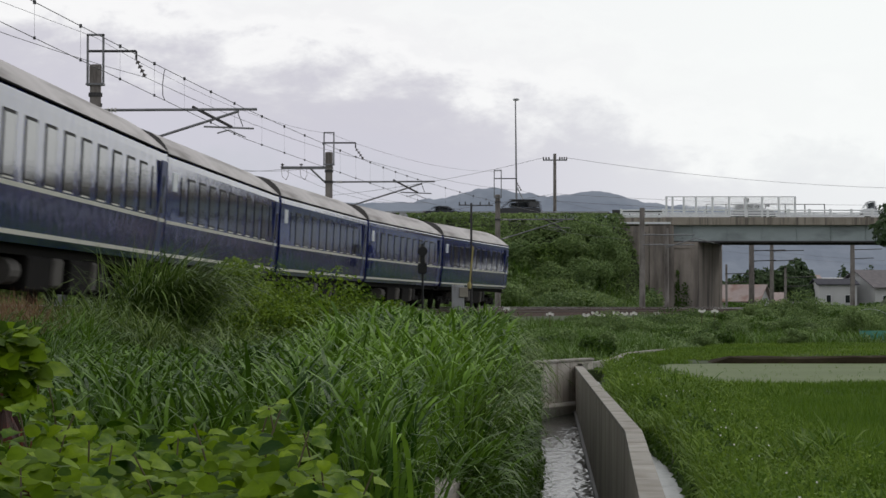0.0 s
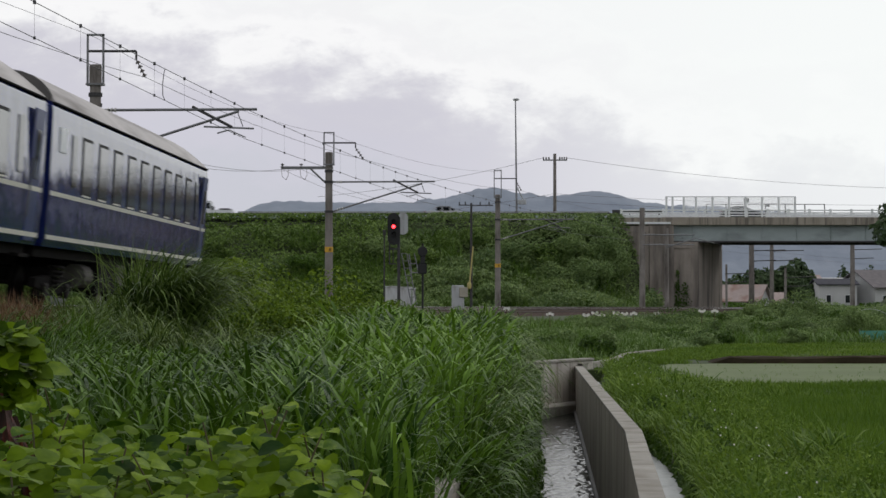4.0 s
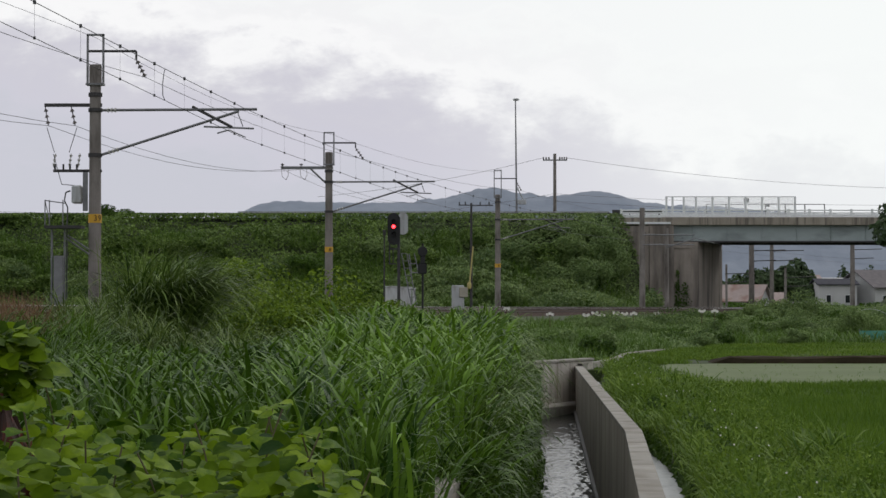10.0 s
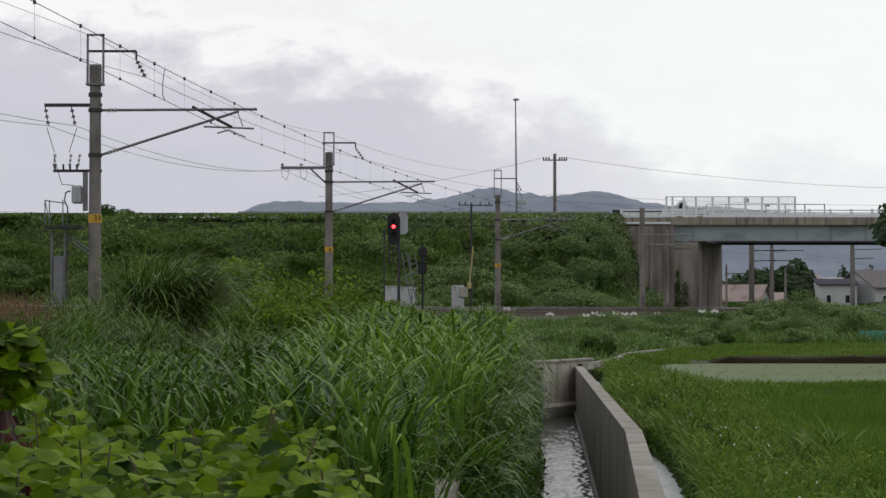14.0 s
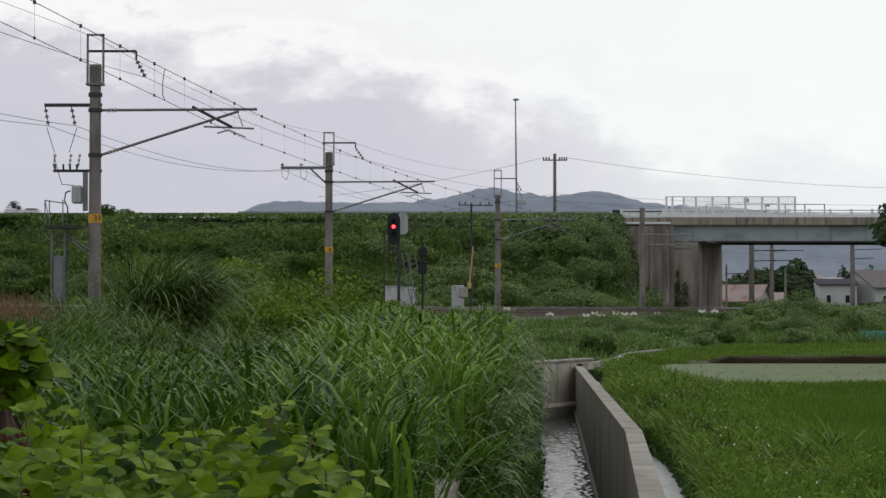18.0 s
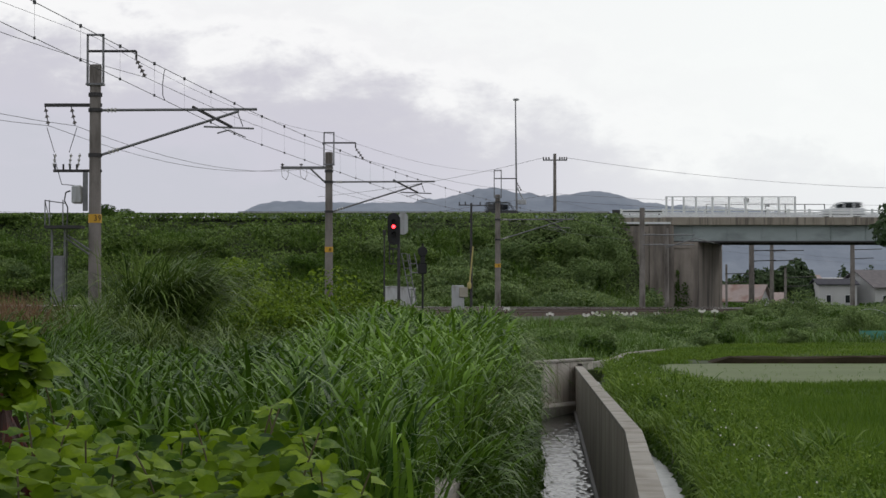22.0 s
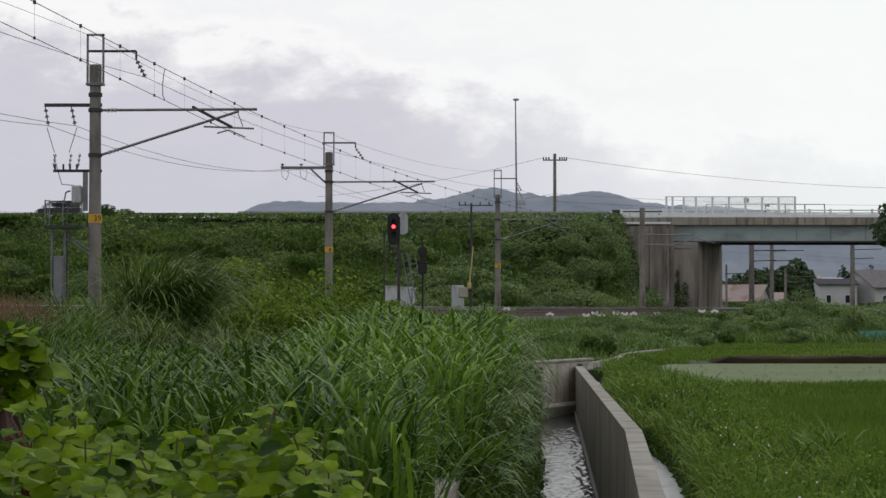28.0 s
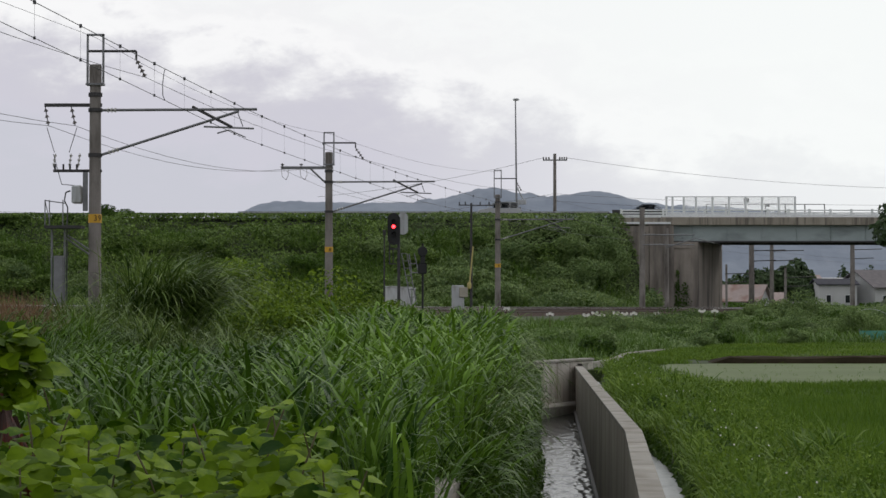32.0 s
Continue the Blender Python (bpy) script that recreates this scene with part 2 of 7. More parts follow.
def rod(bm, p, q, r0, r1=None, n=8):
    """A round bar from p to q, closed at both ends."""
    p, q = Vector(p), Vector(q)
    r1 = r0 if r1 is None else r1
    ax = (q - p).normalized()
    s = ax.orthogonal().normalized()
    t = ax.cross(s)
    rings = []
    for c, r in ((p, r0), (q, r1)):
        rings.append([bm.verts.new(c + r * (math.cos(a) * s + math.sin(a) * t)) for a in [2 * math.pi * i / n for i in range(n)]])
    for i in range(n):
        bm.faces.new((rings[0][i], rings[0][(i + 1) % n], rings[1][(i + 1) % n], rings[1][i]))
    bm.faces.new(rings[0][::-1])
    bm.faces.new(rings[1])


def lathe(bm, prof, c=(0, 0, 0), axis="z", n=12):
    """Turns (radius, height) pairs round an axis."""
    c = Vector(c)
    rings = []
    for r, h in prof:
        ring = []
        for i in range(n):
            a = 2 * math.pi * i / n
            x, y = r * math.cos(a), r * math.sin(a)
            ring.append(bm.verts.new(c + (Vector((x, y, h)) if axis == "z" else Vector((x, h, y)) if axis == "y" else Vector((h, x, y)))))
        rings.append(ring)
    for a, b in zip(rings, rings[1:]):
        for i in range(n):
            bm.faces.new((a[i], a[(i + 1) % n], b[(i + 1) % n], b[i]))
    bm.faces.new(rings[0][::-1])
    bm.faces.new(rings[-1])


def prism(bm, prof, x0, x1, axis="x"):
    """Pushes an outline (a, b) along an axis."""
    def at(t, a, b):
        return (t, a, b) if axis == "x" else (a, t, b)
    A = [bm.verts.new(at(x0, a, b)) for a, b in prof]
    B = [bm.verts.new(at(x1, a, b)) for a, b in prof]
    k = len(prof)
    for i in range(k):
        bm.faces.new((A[i], A[(i + 1) % k], B[(i + 1) % k], B[i]))
    bm.faces.new(A[::-1])
    bm.faces.new(B)


def sheet(name, verts, faces, material, parent=None, smooth=False, label=""):
    """A mesh from arrays of corners and of triangles or quads."""
    me = bpy.data.meshes.new(name)
    faces = np.asarray(faces, dtype=np.int32)
    k = faces.shape[1]
    me.vertices.add(len(verts))
    me.vertices.foreach_set("co", np.asarray(verts, dtype=np.float32).ravel())
    me.loops.add(faces.size)
    me.loops.foreach_set("vertex_index", faces.ravel())
    me.polygons.add(len(faces))
    me.polygons.foreach_set("loop_start", np.arange(0, faces.size, k, dtype=np.int32))
    me.polygons.foreach_set("use_smooth", np.full(len(faces), smooth))
    me.update(calc_edges=True)
    me.materials.append(material)
    ob = new(name, me)
    ob.parent = parent
    return tagged(ob, label)


def thing(name, m, label, category, group="", kind=""):
    ob = new(name)
    ob.matrix_basis = m
    ob.empty_display_size = 0.2
    return tagged(ob, label, category, group, kind)


rng = np.random.default_rng(7)


def lattice_noise(x, y, seed):
    xi, yi = np.floor(x).astype(np.int64), np.floor(y).astype(np.int64)
    fx, fy = x - xi, y - yi
    fx, fy = fx * fx * (3 - 2 * fx), fy * fy * (3 - 2 * fy)

    def h(a, b):
        v = np.sin((a * 127.1 + b * 311.7 + seed * 74.7) * 0.7213) * 43758.5453
        return v - np.floor(v)
    return (h(xi, yi) * (1 - fx) + h(xi + 1, yi) * fx) * (1 - fy) + (h(xi, yi + 1) * (1 - fx) + h(xi + 1, yi + 1) * fx) * fy


def fbm(x, y, seed=0, octaves=4):
    x, y = np.asarray(x, float), np.asarray(y, float)
    s, a, t = 0, 0.5, 0
    for o in range(octaves):
        s = s + a * lattice_noise(x * 2 ** o + 13.7 * o, y * 2 ** o + 7.1 * o, seed + o)
        t, a = t + a, a / 2
    return s / t


def step(a, b, x):
    t = np.clip((np.asarray(x, float) - a) / (b - a), 0, 1)
    return t * t * (3 - 2 * t)


# ---- the railway's line: s runs towards the viewer, s = 0 lies 140 m off ----
RAIL_Z, CANT, HEAD, CURVE = EYE, 0.1046, 0.2035, 0.001714
S_LIST = np.arange(-420, 760, 0.5)


def heading(s):
    s = np.clip(s, -170, 86)
    return HEAD - CURVE * s - 3.4e-6 * np.maximum(s, 0) ** 2


_mid = heading(S_LIST[:-1] + 0.25)
_i0 = int(np.where(S_LIST == 0)[0][0])
_x = np.concatenate([[0], np.cumsum(-np.sin(_mid) * 0.5)])
_y = np.concatenate([[0], np.cumsum(-np.cos(_mid) * 0.5)])
TX, TY = _x - _x[_i0] + 2.21, _y - _y[_i0] + 140.0


def track_at(s):
    return float(np.interp(s, S_LIST, TX)), float(np.interp(s, S_LIST, TY)), float(heading(s))


def track_x(y):
    return np.interp(y, TY[::-1], TX[::-1])


def track_side(x, y):
    """Metres to the right of the track's middle."""
    th = np.interp(y, TY[::-1], heading(S_LIST)[::-1])
    return (np.asarray(x) - track_x(y)) * np.cos(th)


def on_track(s, side=0.0, up=0.0, cant=CANT):
    """The pose of the canted track: x away from the viewer along the rails, y to the left, z up."""
    x, y, th = track_at(s)
    ex = Vector((math.sin(th), math.cos(th), 0))
    right = Vector((math.cos(th), -math.sin(th), 0))
    ez = Vector((0, 0, 1)) * math.cos(cant) + right * math.sin(cant)
    ey = ez.cross(ex)
    m = Matrix((ex, ey, ez)).transposed().to_4x4()
    m.translation = Vector((x, y, RAIL_Z)) - ey * side + ez * up
    return m


# ---- the lie of the land ----
def canal_x(y):
    """The water side of the canal's right wall."""
    y = np.asarray(y, float)
    return np.where(y < 25.2, 1.94 + (y - 25.2) * 0.0655, 1.94 + (np.minimum(y, 53.1) - 25.2) * 0.0364)


CANAL_W, WALL_T, WALL_TOP = 1.36, 0.158, 0.2
KERB_Y, KERB_X = (53.2, 55.8, 59.4, 63.5, 66.6, 70.5, 74.8, 79.5), (3.03, 3.66, 4.32, 4.8, 5.2, 6.2, 7.4, 8.95)


def kerb_x(y):
    """The curved kerb of the feeder ditch behind the canal's end."""
    return np.interp(y, KERB_Y, KERB_X)


def ditch_w(y):
    return 0.4 - 0.22 * step(22, 31, y) + 0.3 * step(42, 49, y)


def water_z(y):
    return -0.78 + (np.asarray(y, float) - 53) * 0.0326


ROAD_Y, ROAD_Z, ROAD_HALF = 238.0, 10.33, 5.0


def land(x, y):
    x, y = np.asarray(x, float), np.asarray(y, float)
    d = track_side(x, y)
    u = x - canal_x(y)
    left = np.clip(-0.25 + (y - 13) * 0.02, -0.25, 0.24)
    fade = step(58, 74, y)
    left = left * (1 - fade) + 0.3 * fade
    right = 0.05 + 0.1 * step(59.2, 62, y)
    field = np.where(u < 0.1, left, right * (1 - step(85, 110, y)) + 0.3 * step(85, 110, y))
    bank = step(8.0, 3.0, d)
    z = field * (1 - bank) + 1.0 * bank
    z = z + (fbm(x * 0.22, y * 0.22, 3) - 0.5) * 0.25 * step(6, 12, np.abs(d) + 4 * (u < -1.4))
    # the road's bank, open where the railway passes under the bridge
    rise = np.minimum(np.clip((y - 213) / 18.5, 0, 1), np.clip((264 - y) / 18.5, 0, 1))
    gate = np.maximum(step(-7.6, -11.5, d), step(13, 17, d))
    z = z + (ROAD_Z - 0.35 - z) * rise * gate
    z = np.where((x > 4.9) & (y > 43.4) & (y < 59.2), -0.1, z)
    # the canal and the small ditch beside it
    run = (y > 8) & (y < 53.45)
    z = np.where(run & (u > -CANAL_W - 0.01) & (u < 0.08), water_z(y) - 0.25, z)
    z = np.where(run & (u >= 0.08) & (u < 0.12 + ditch_w(y)), -0.45, z)
    return z


# ---- ground: one sheet to the horizon, its lines following the canal ----
def build_ground():
    us = np.concatenate([[-4500, -2500, -1200, -600, -300, -180, -120, -90, -70, -55], np.arange(-44, -16, 2.0), np.arange(-16, -2, 0.5),
                         [-1.8, -CANAL_W - 0.03, -CANAL_W + 0.03, -0.9, -0.4, 0.03, 0.12, 0.3, 0.5, 0.66, 0.72, 0.9], np.arange(1.2, 26, 0.6), np.arange(26, 60, 2.0),
                         [62, 75, 95, 130, 200, 320, 600, 1200, 2500, 4500]])
    ys = np.concatenate([[-4500, -2000, -800, -400, -200, -100, -50, -25, -10, 0, 4, 7.95, 8.05], np.arange(9, 53, 0.8), [53.4, 53.5], np.arange(54, 112, 1.2), np.arange(113, 270, 2.5),
                         [275, 290, 320, 360, 420, 500, 650, 900, 1300, 2000, 3000, 4700]])
    U, Y = np.meshgrid(us, ys)
    X = U + canal_x(Y)
    Z = land(X, Y)
    n, k = U.shape
    i = np.arange(n * k).reshape(n, k)
    f = np.stack([i[:-1, :-1], i[:-1, 1:], i[1:, 1:], i[1:, :-1]], -1).reshape(-1, 4)
    tagged(sheet("ground", np.stack([X, Y, Z], -1).reshape(-1, 3), f, SOIL, smooth=False), "dark damp soil under dense summer growth", kind="structure")


def build_backdrop():
    """Cloud cover far off, which drifts slowly, and the wooded hills before it."""
    m = bpy.data.materials.new("cloud_cover")
    m.use_nodes = True
    n, l = m.node_tree.nodes, m.node_tree.links
    n.clear()
    tc = n.new("ShaderNodeTexCoord")
    sep = n.new("ShaderNodeSeparateXYZ")
    l.new(tc.outputs["Object"], sep.inputs[0])
    mp = n.new("ShaderNodeMapping")
    mp.inputs["Scale"].default_value = (1.0, 1.0, 1.9)
    l.new(tc.outputs["Object"], mp.inputs[0])

    def nz(scale, detail, dist=0.0, rough=0.55):
        t = n.new("ShaderNodeTexNoise")
        t.inputs["Scale"].default_value, t.inputs["Detail"].default_value, t.inputs["Distortion"].default_value, t.inputs["Roughness"].default_value = scale, detail, dist, rough
        l.new(mp.outputs[0], t.inputs["Vector"])
        return t.outputs[0]

    def mth(op, a, b=0.0, c=0.0):
        t = n.new("ShaderNodeMath")
        t.operation = op
        for i, v in enumerate((a, b, c)):
            if hasattr(v, "node"):
                l.new(v, t.inputs[i])
            else:
                t.inputs[i].default_value = v
        return t.outputs[0]
    big, mid = nz(0.0036, 6, 0.3), nz(0.011, 7, 0.2, 0.6)
    # the edge of the grey bank falls from left to right
    edge = mth("MULTIPLY_ADD", sep.outputs["X"], -0.19, 352.0)
    d = mth("SUBTRACT", sep.outputs["Z"], edge)
    d = mth("MULTIPLY_ADD", mth("SUBTRACT", big, 0.5), 330.0, d)
    d = mth("MULTIPLY_ADD", mth("SUBTRACT", mid, 0.5), 200.0, d)
    d = mth("MULTIPLY_ADD", d, 0.0025, 0.5)
    r = n.new("ShaderNodeValToRGB")
    r.color_ramp.interpolation = "B_SPLINE"
    e = r.color_ramp.elements
    e[0].position, e[0].color = 0.0, (0.58, 0.59, 0.655, 1)
    e[1].position, e[1].color = 1.0, (0.90, 0.91, 0.92, 1)
    for pos, c in ((0.2, (0.63, 0.62, 0.70)), (0.42, (0.60, 0.59, 0.66)), (0.55, (0.80, 0.80, 0.83)), (0.65, (0.99, 0.99, 0.99)), (0.78, (0.86, 0.86, 0.88)), (0.92, (0.94, 0.95, 0.95))):
        k = e.new(pos)
        k.color = (*c, 1)
    l.new(d, r.inputs[0])
    right = n.new("ShaderNodeMapRange")
    right.inputs["From Min"].default_value, right.inputs["From Max"].default_value = -150, 750
    right.interpolation_type = "SMOOTHSTEP"
    l.new(sep.outputs["X"], right.inputs["Value"])
    mx = n.new("ShaderNodeMixRGB")
    mx.inputs[2].default_value = (0.94, 0.97, 0.96, 1)
    l.new(mth("MULTIPLY", right.outputs[0], 0.72), mx.inputs[0])
    l.new(r.outputs[0], mx.inputs[1])
    em = n.new("ShaderNodeEmission")
    l.new(mx.outputs[0], em.inputs[0])
    out = n.new("ShaderNodeOutputMaterial")
    l.new(em.outputs[0], out.inputs[0])
    a = np.radians(np.linspace(-38, 38, 41))
    x, y = 4200 * np.sin(a), 4200 * np.cos(a)
    v = np.concatenate([np.stack([x, y, np.full(41, -60.0)], 1), np.stack([x, y, np.full(41, 1300.0)], 1)])
    f = [(i, i + 1, 42 + i, 41 + i) for i in range(40)]
    clouds = sheet("backdrop_clouds", v, f, m, smooth=True)
    tagged(clouds, "grey and white layered cloud cover, slowly drifting", kind="structure")
    # hills: a few wooded swells, rough with trees along the ridge
    xs, ys = np.linspace(-1500, 1500, 700), np.linspace(2300, 3300, 44)
    X, Y = np.meshgrid(xs, ys)
    H = 100 * step(-400, -300, X) + 18 * step(-265, -185, X)
    for c, w, h in ((-170, 32, 3), (-66, 30, 2), (-5, 30, 6), (52, 42, 18), (105, 40, 4), (168, 58, 14), (420, 90, -6), (700, 120, -30), (1000, 400, -40), (-900, 200, 40)):
        H = H + h * np.exp(-((X - c) / w) ** 2)
    # unseen part at the right, raised only to darken the coaches' reflections
    H = H * (1 + 2.1 * step(650, 980, X))
    H = H * np.exp(-((Y - 2700) / 330) ** 2) + (fbm(X / 60, Y / 90, 5) - 0.5) * 9 + (fbm(X / 9, Y / 40, 8, 2) - 0.5) * 5
    n0, k0 = X.shape
    i = np.arange(n0 * k0).reshape(n0, k0)
    f = np.stack([i[:-1, :-1], i[:-1, 1:], i[1:, 1:], i[1:, :-1]], -1).reshape(-1, 4)
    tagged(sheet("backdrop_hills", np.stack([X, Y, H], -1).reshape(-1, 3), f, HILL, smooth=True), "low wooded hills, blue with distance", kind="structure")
    return clouds


# ---- leaves and blades in great numbers ----
def blades(name, root, height, width, az, lean, curl, material, label, segs=4, parent=None, kind="stuff", bendy=1.6):
    """Grass: each blade rises from its root, leans towards az and curls over."""
    n = len(root)
    ts = np.linspace(0, 1, segs + 1)
    P = np.zeros((n, segs + 1, 3))
    P[:, 0] = root
    out = np.stack([np.cos(az), np.sin(az), np.zeros(n)], 1)
    for i in range(1, segs + 1):
        a = lean + curl * (ts[i] ** bendy)
        P[:, i] = P[:, i - 1] + (height / segs)[:, None] * (np.cos(a)[:, None] * np.array([0, 0, 1.0]) + np.sin(a)[:, None] * out)
    tw = az + math.pi / 2 + rng.uniform(-0.7, 0.7, n)
    sd = np.stack([np.cos(tw), np.sin(tw), np.zeros(n)], 1)
    w = np.interp(ts, [0, 0.3, 0.8, 1.0], [0.55, 1.0, 0.78, 0.1])
    A = P - sd[:, None, :] * (width[:, None] * w[None, :] / 2)[..., None]
    B = P + sd[:, None, :] * (width[:, None] * w[None, :] / 2)[..., None]
    V = np.stack([A, B], 2).reshape(-1, 3)
    base = (np.arange(n) * (segs + 1) * 2)[:, None]
    q = np.array([[2 * i, 2 * i + 1, 2 * i + 3, 2 * i + 2] for i in range(segs)])
    F = (base[:, :, None] + q[None]).reshape(-1, 4)
    ob = sheet(name, V, F, material, parent, smooth=True)
    return tagged(ob, label, "grass" if not parent else "", kind=kind if not parent else "")


def leaves(name, pos, size, normal, material, label, long=1.5, parent=None, category="shrub", kind="stuff", droop=0.25):
    """Small folded leaves round the points pos, each facing its normal."""
    n = len(pos)
    nm = normal / np.linalg.norm(normal, axis=1, keepdims=True)
    r = rng.normal(size=(n, 3))
    a = np.cross(nm, r)
    a /= np.linalg.norm(a, axis=1, keepdims=True)
    b = np.cross(nm, a)
    L, Wd = size[:, None] * long / 2, size[:, None] / 2
    v0 = pos - a * L
    v1 = pos + b * Wd + nm * Wd * 0.35
    v2 = pos + a * L - nm * L * droop
    v3 = pos - b * Wd + nm * Wd * 0.35
    V = np.stack([v0, v1, v2, v3], 1).reshape(-1, 3)
    i = (np.arange(n) * 4)[:, None]
    F = np.concatenate([i + np.array([[0, 1, 2]]), i + np.array([[0, 2, 3]])])
    ob = sheet(name, V, F, material, parent)
    return tagged(ob, label, category if not parent else "", kind=kind if not parent else "")


# ---- the bank of the road, the bridge ----
def build_road():
    bm = bmesh.new()
    box(bm, -900, 900, ROAD_Y - ROAD_HALF, ROAD_Y + ROAD_HALF, ROAD_Z - 0.3, ROAD_Z)
    tagged(part("road", bm, ASPHALT), "grey asphalt road on a high bank and bridge", kind="structure")
    bm = bmesh.new()
    for k in range(-60, 61):
        box(bm, k * 10 - 2.5, k * 10 + 2.5, ROAD_Y - 0.08, ROAD_Y + 0.08, ROAD_Z + 0.004, ROAD_Z + 0.008)
    tagged(part("road_marking", bm, WHITE), "white dashed centre line painted on asphalt", kind="structure")

    # bridge: edge beams, girders, abutments that run along the railway
    yf, yb = ROAD_Y - ROAD_HALF, ROAD_Y + ROAD_HALF
    br = thing("road_bridge", pose(0, 0, 0), "concrete deck on pale green steel girders with white railings", "bridge")
    for nm, y0, y1 in (("edge_beam", yf - 0.45, yf + 0.05), ("edge_beam", yb - 0.05, yb + 0.45)):
        bm = bmesh.new()
        box(bm, 17.2, 60, y0, y1, ROAD_Z - 0.72, ROAD_Z + 0.06, 0.03)
        part(nm, bm, CONCRETE, br, "stained concrete edge beam")
    for y in (yf + 0.25, yf + 2.7, ROAD_Y, yb - 2.7, yb - 0.25):
        bm = bmesh.new()
        box(bm, 22.4, 58, y - 0.03, y + 0.03, ROAD_Z - 2.25, ROAD_Z - 0.33)
        for k in range(10):
            box(bm, 24.5 + k * 3.4, 24.53 + k * 3.4, y - 0.2, y + 0.2, ROAD_Z - 2.25, ROAD_Z - 0.4)
        gd = part("girder", bm, GIRDER, br, "pale grey-green steel girder")
        # flange in dark steel: the shadow line under the girder is painted on
        bm = bmesh.new()
        box(bm, 22.4, 58, y - 0.22, y + 0.22, ROAD_Z - 2.4, ROAD_Z - 2.25, 0.01)
        part("bottom_flange", bm, DARKSTEEL, gd, "bottom flange with the girder's shadow line painted dark")
    bm = bmesh.new()
    prism(bm, [(22.3, yf - 0.1), (25.0, yf - 0.1), (28.6, yb + 0.3), (22.3, yb + 0.3)], 0, 1)
    for v in bm.verts:
        x, y, t = v.co.y, v.co.z, v.co.x
        v.co = Vector((x, y, 0.4 + t * (ROAD_Z - 2.35 - 0.4)))
    part("abutment", bm, ABUT, br, "dark stained concrete abutment")
    bm = bmesh.new()
    box(bm, 20.2, 22.6, yf - 0.5, yb + 0.3, 0.4, ROAD_Z - 0.74, 0.03)
    part("abutment_shoulder", bm, ABUT, br, "stained concrete shoulder wall")
    bm = bmesh.new()
    box(bm, 22.1, 24.2, yf - 0.2, yf + 1.2, ROAD_Z - 3.0, ROAD_Z - 2.36, 0.03)
    part("bearing_shelf", bm, ABUT, br, "concrete shelf under the girders")
    bm = bmesh.new()
    prism(bm, [(yf - 0.55, 0.4), (yf - 0.2, 0.4), (yf - 0.2, ROAD_Z - 0.8), (yf - 0.55, ROAD_Z - 0.8)], 17.2, 20.15)
    part("wing_wall", bm, ABUT, br, "weathered concrete wing wall")
    bm = bmesh.new()
    box(bm, 46, 58, yf - 0.1, yb + 0.1, 0.2, ROAD_Z - 2.35)
    part("abutment", bm, ABUT, br)
    bm = bmesh.new()
    box(bm, 17.4, 22.3, yf - 0.62, yf - 0.46, ROAD_Z - 0.62, ROAD_Z - 0.42)
    part("pipe_cover", bm, WHITE, br, "white pipe along the beam")
    # low white railing with posts every two metres, tall fence panels behind it
    bm = bmesh.new()
    box(bm, -0.12, 0.12, -0.07, 0.07, 0, 0.82, 0.01)
    post = part("railing_post", bm, RAILWHITE, br)
    post.matrix_basis = pose(17.5, yf - 0.2, ROAD_Z + 0.06)
    for side, y in ((0, yf - 0.2), (1, yb + 0.2)):
        for k in range(20):
            if side or k:
                again(post, pose(17.5 + k * 2.05, y, ROAD_Z + 0.06), br)
        for h in (0.16, 0.42, 0.68):
            bm = bmesh.new()
            box(bm, 17.4, 57, y - 0.05, y + 0.05, ROAD_Z + h, ROAD_Z + h + 0.12, 0.012)
            part("railing_bar", bm, RAILWHITE, br)
    bm = bmesh.new()
    box(bm, -0.1, 0.1, -0.05, 0.05, 0, 2.05, 0.01)
    fp = part("fence_post", bm, RAILWHITE, br)
    y = yf - 0.33
    fp.matrix_basis = pose(21.9, y, ROAD_Z + 0.06)
    xs_near = [21.9, 22.5, 23.6] + [24.8 + 1.62 * k for k in range(7)]
    for x in xs_near[1:]:
        again(fp, pose(x, y, ROAD_Z + 0.06), br)
    for h in (2.02,):
        bm = bmesh.new()
        box(bm, 21.9, 34.6, y - 0.025, y + 0.025, ROAD_Z + h, ROAD_Z + h + 0.09)
        part("fence_rail", bm, RAILWHITE, br)
    mesh_m = mat("translucent_panel", (0.8, 0.82, 0.82), (0.86, 0.88, 0.88), 1.0, 0.4, 0)
    nn, ll = mesh_m.node_tree.nodes, mesh_m.node_tree.links
    tr, ms = nn.new("ShaderNodeBsdfTransparent"), nn.new("ShaderNodeMixShader")
    tl, ad = nn.new("ShaderNodeBsdfTranslucent"), nn.new("ShaderNodeMixShader")
    tl.inputs[0].default_value = (0.85, 0.87, 0.87, 1)
    ms.inputs[0].default_value, ad.inputs[0].default_value = 0.22, 0.7
    ll.new(nn["Principled BSDF"].outputs[0], ad.inputs[1])
    ll.new(tl.outputs[0], ad.inputs[2])
    ll.new(tr.outputs[0], ms.inputs[1])
    ll.new(ad.outputs[0], ms.inputs[2])
    ll.new(ms.outputs[0], nn["Material Output"].inputs[0])
    for a, b in zip(xs_near[2:], xs_near[3:]):
        bm = bmesh.new()
        box(bm, a + 0.06, b - 0.06, y - 0.006, y + 0.006, ROAD_Z + 0.75, ROAD_Z + 2.0)
        part("fence_panel", bm, mesh_m, br, "clear weathered plastic panel")
    y = yb + 0.33
    bm = bmesh.new()
    box(bm, -0.05, 0.05, -0.05, 0.05, 0, 1.75, 0.01)
    fp2 = part("fence_post", bm, DARKSTEEL, br, "dark steel post")
    fp2.matrix_basis = pose(27.0, y, ROAD_Z + 0.06)
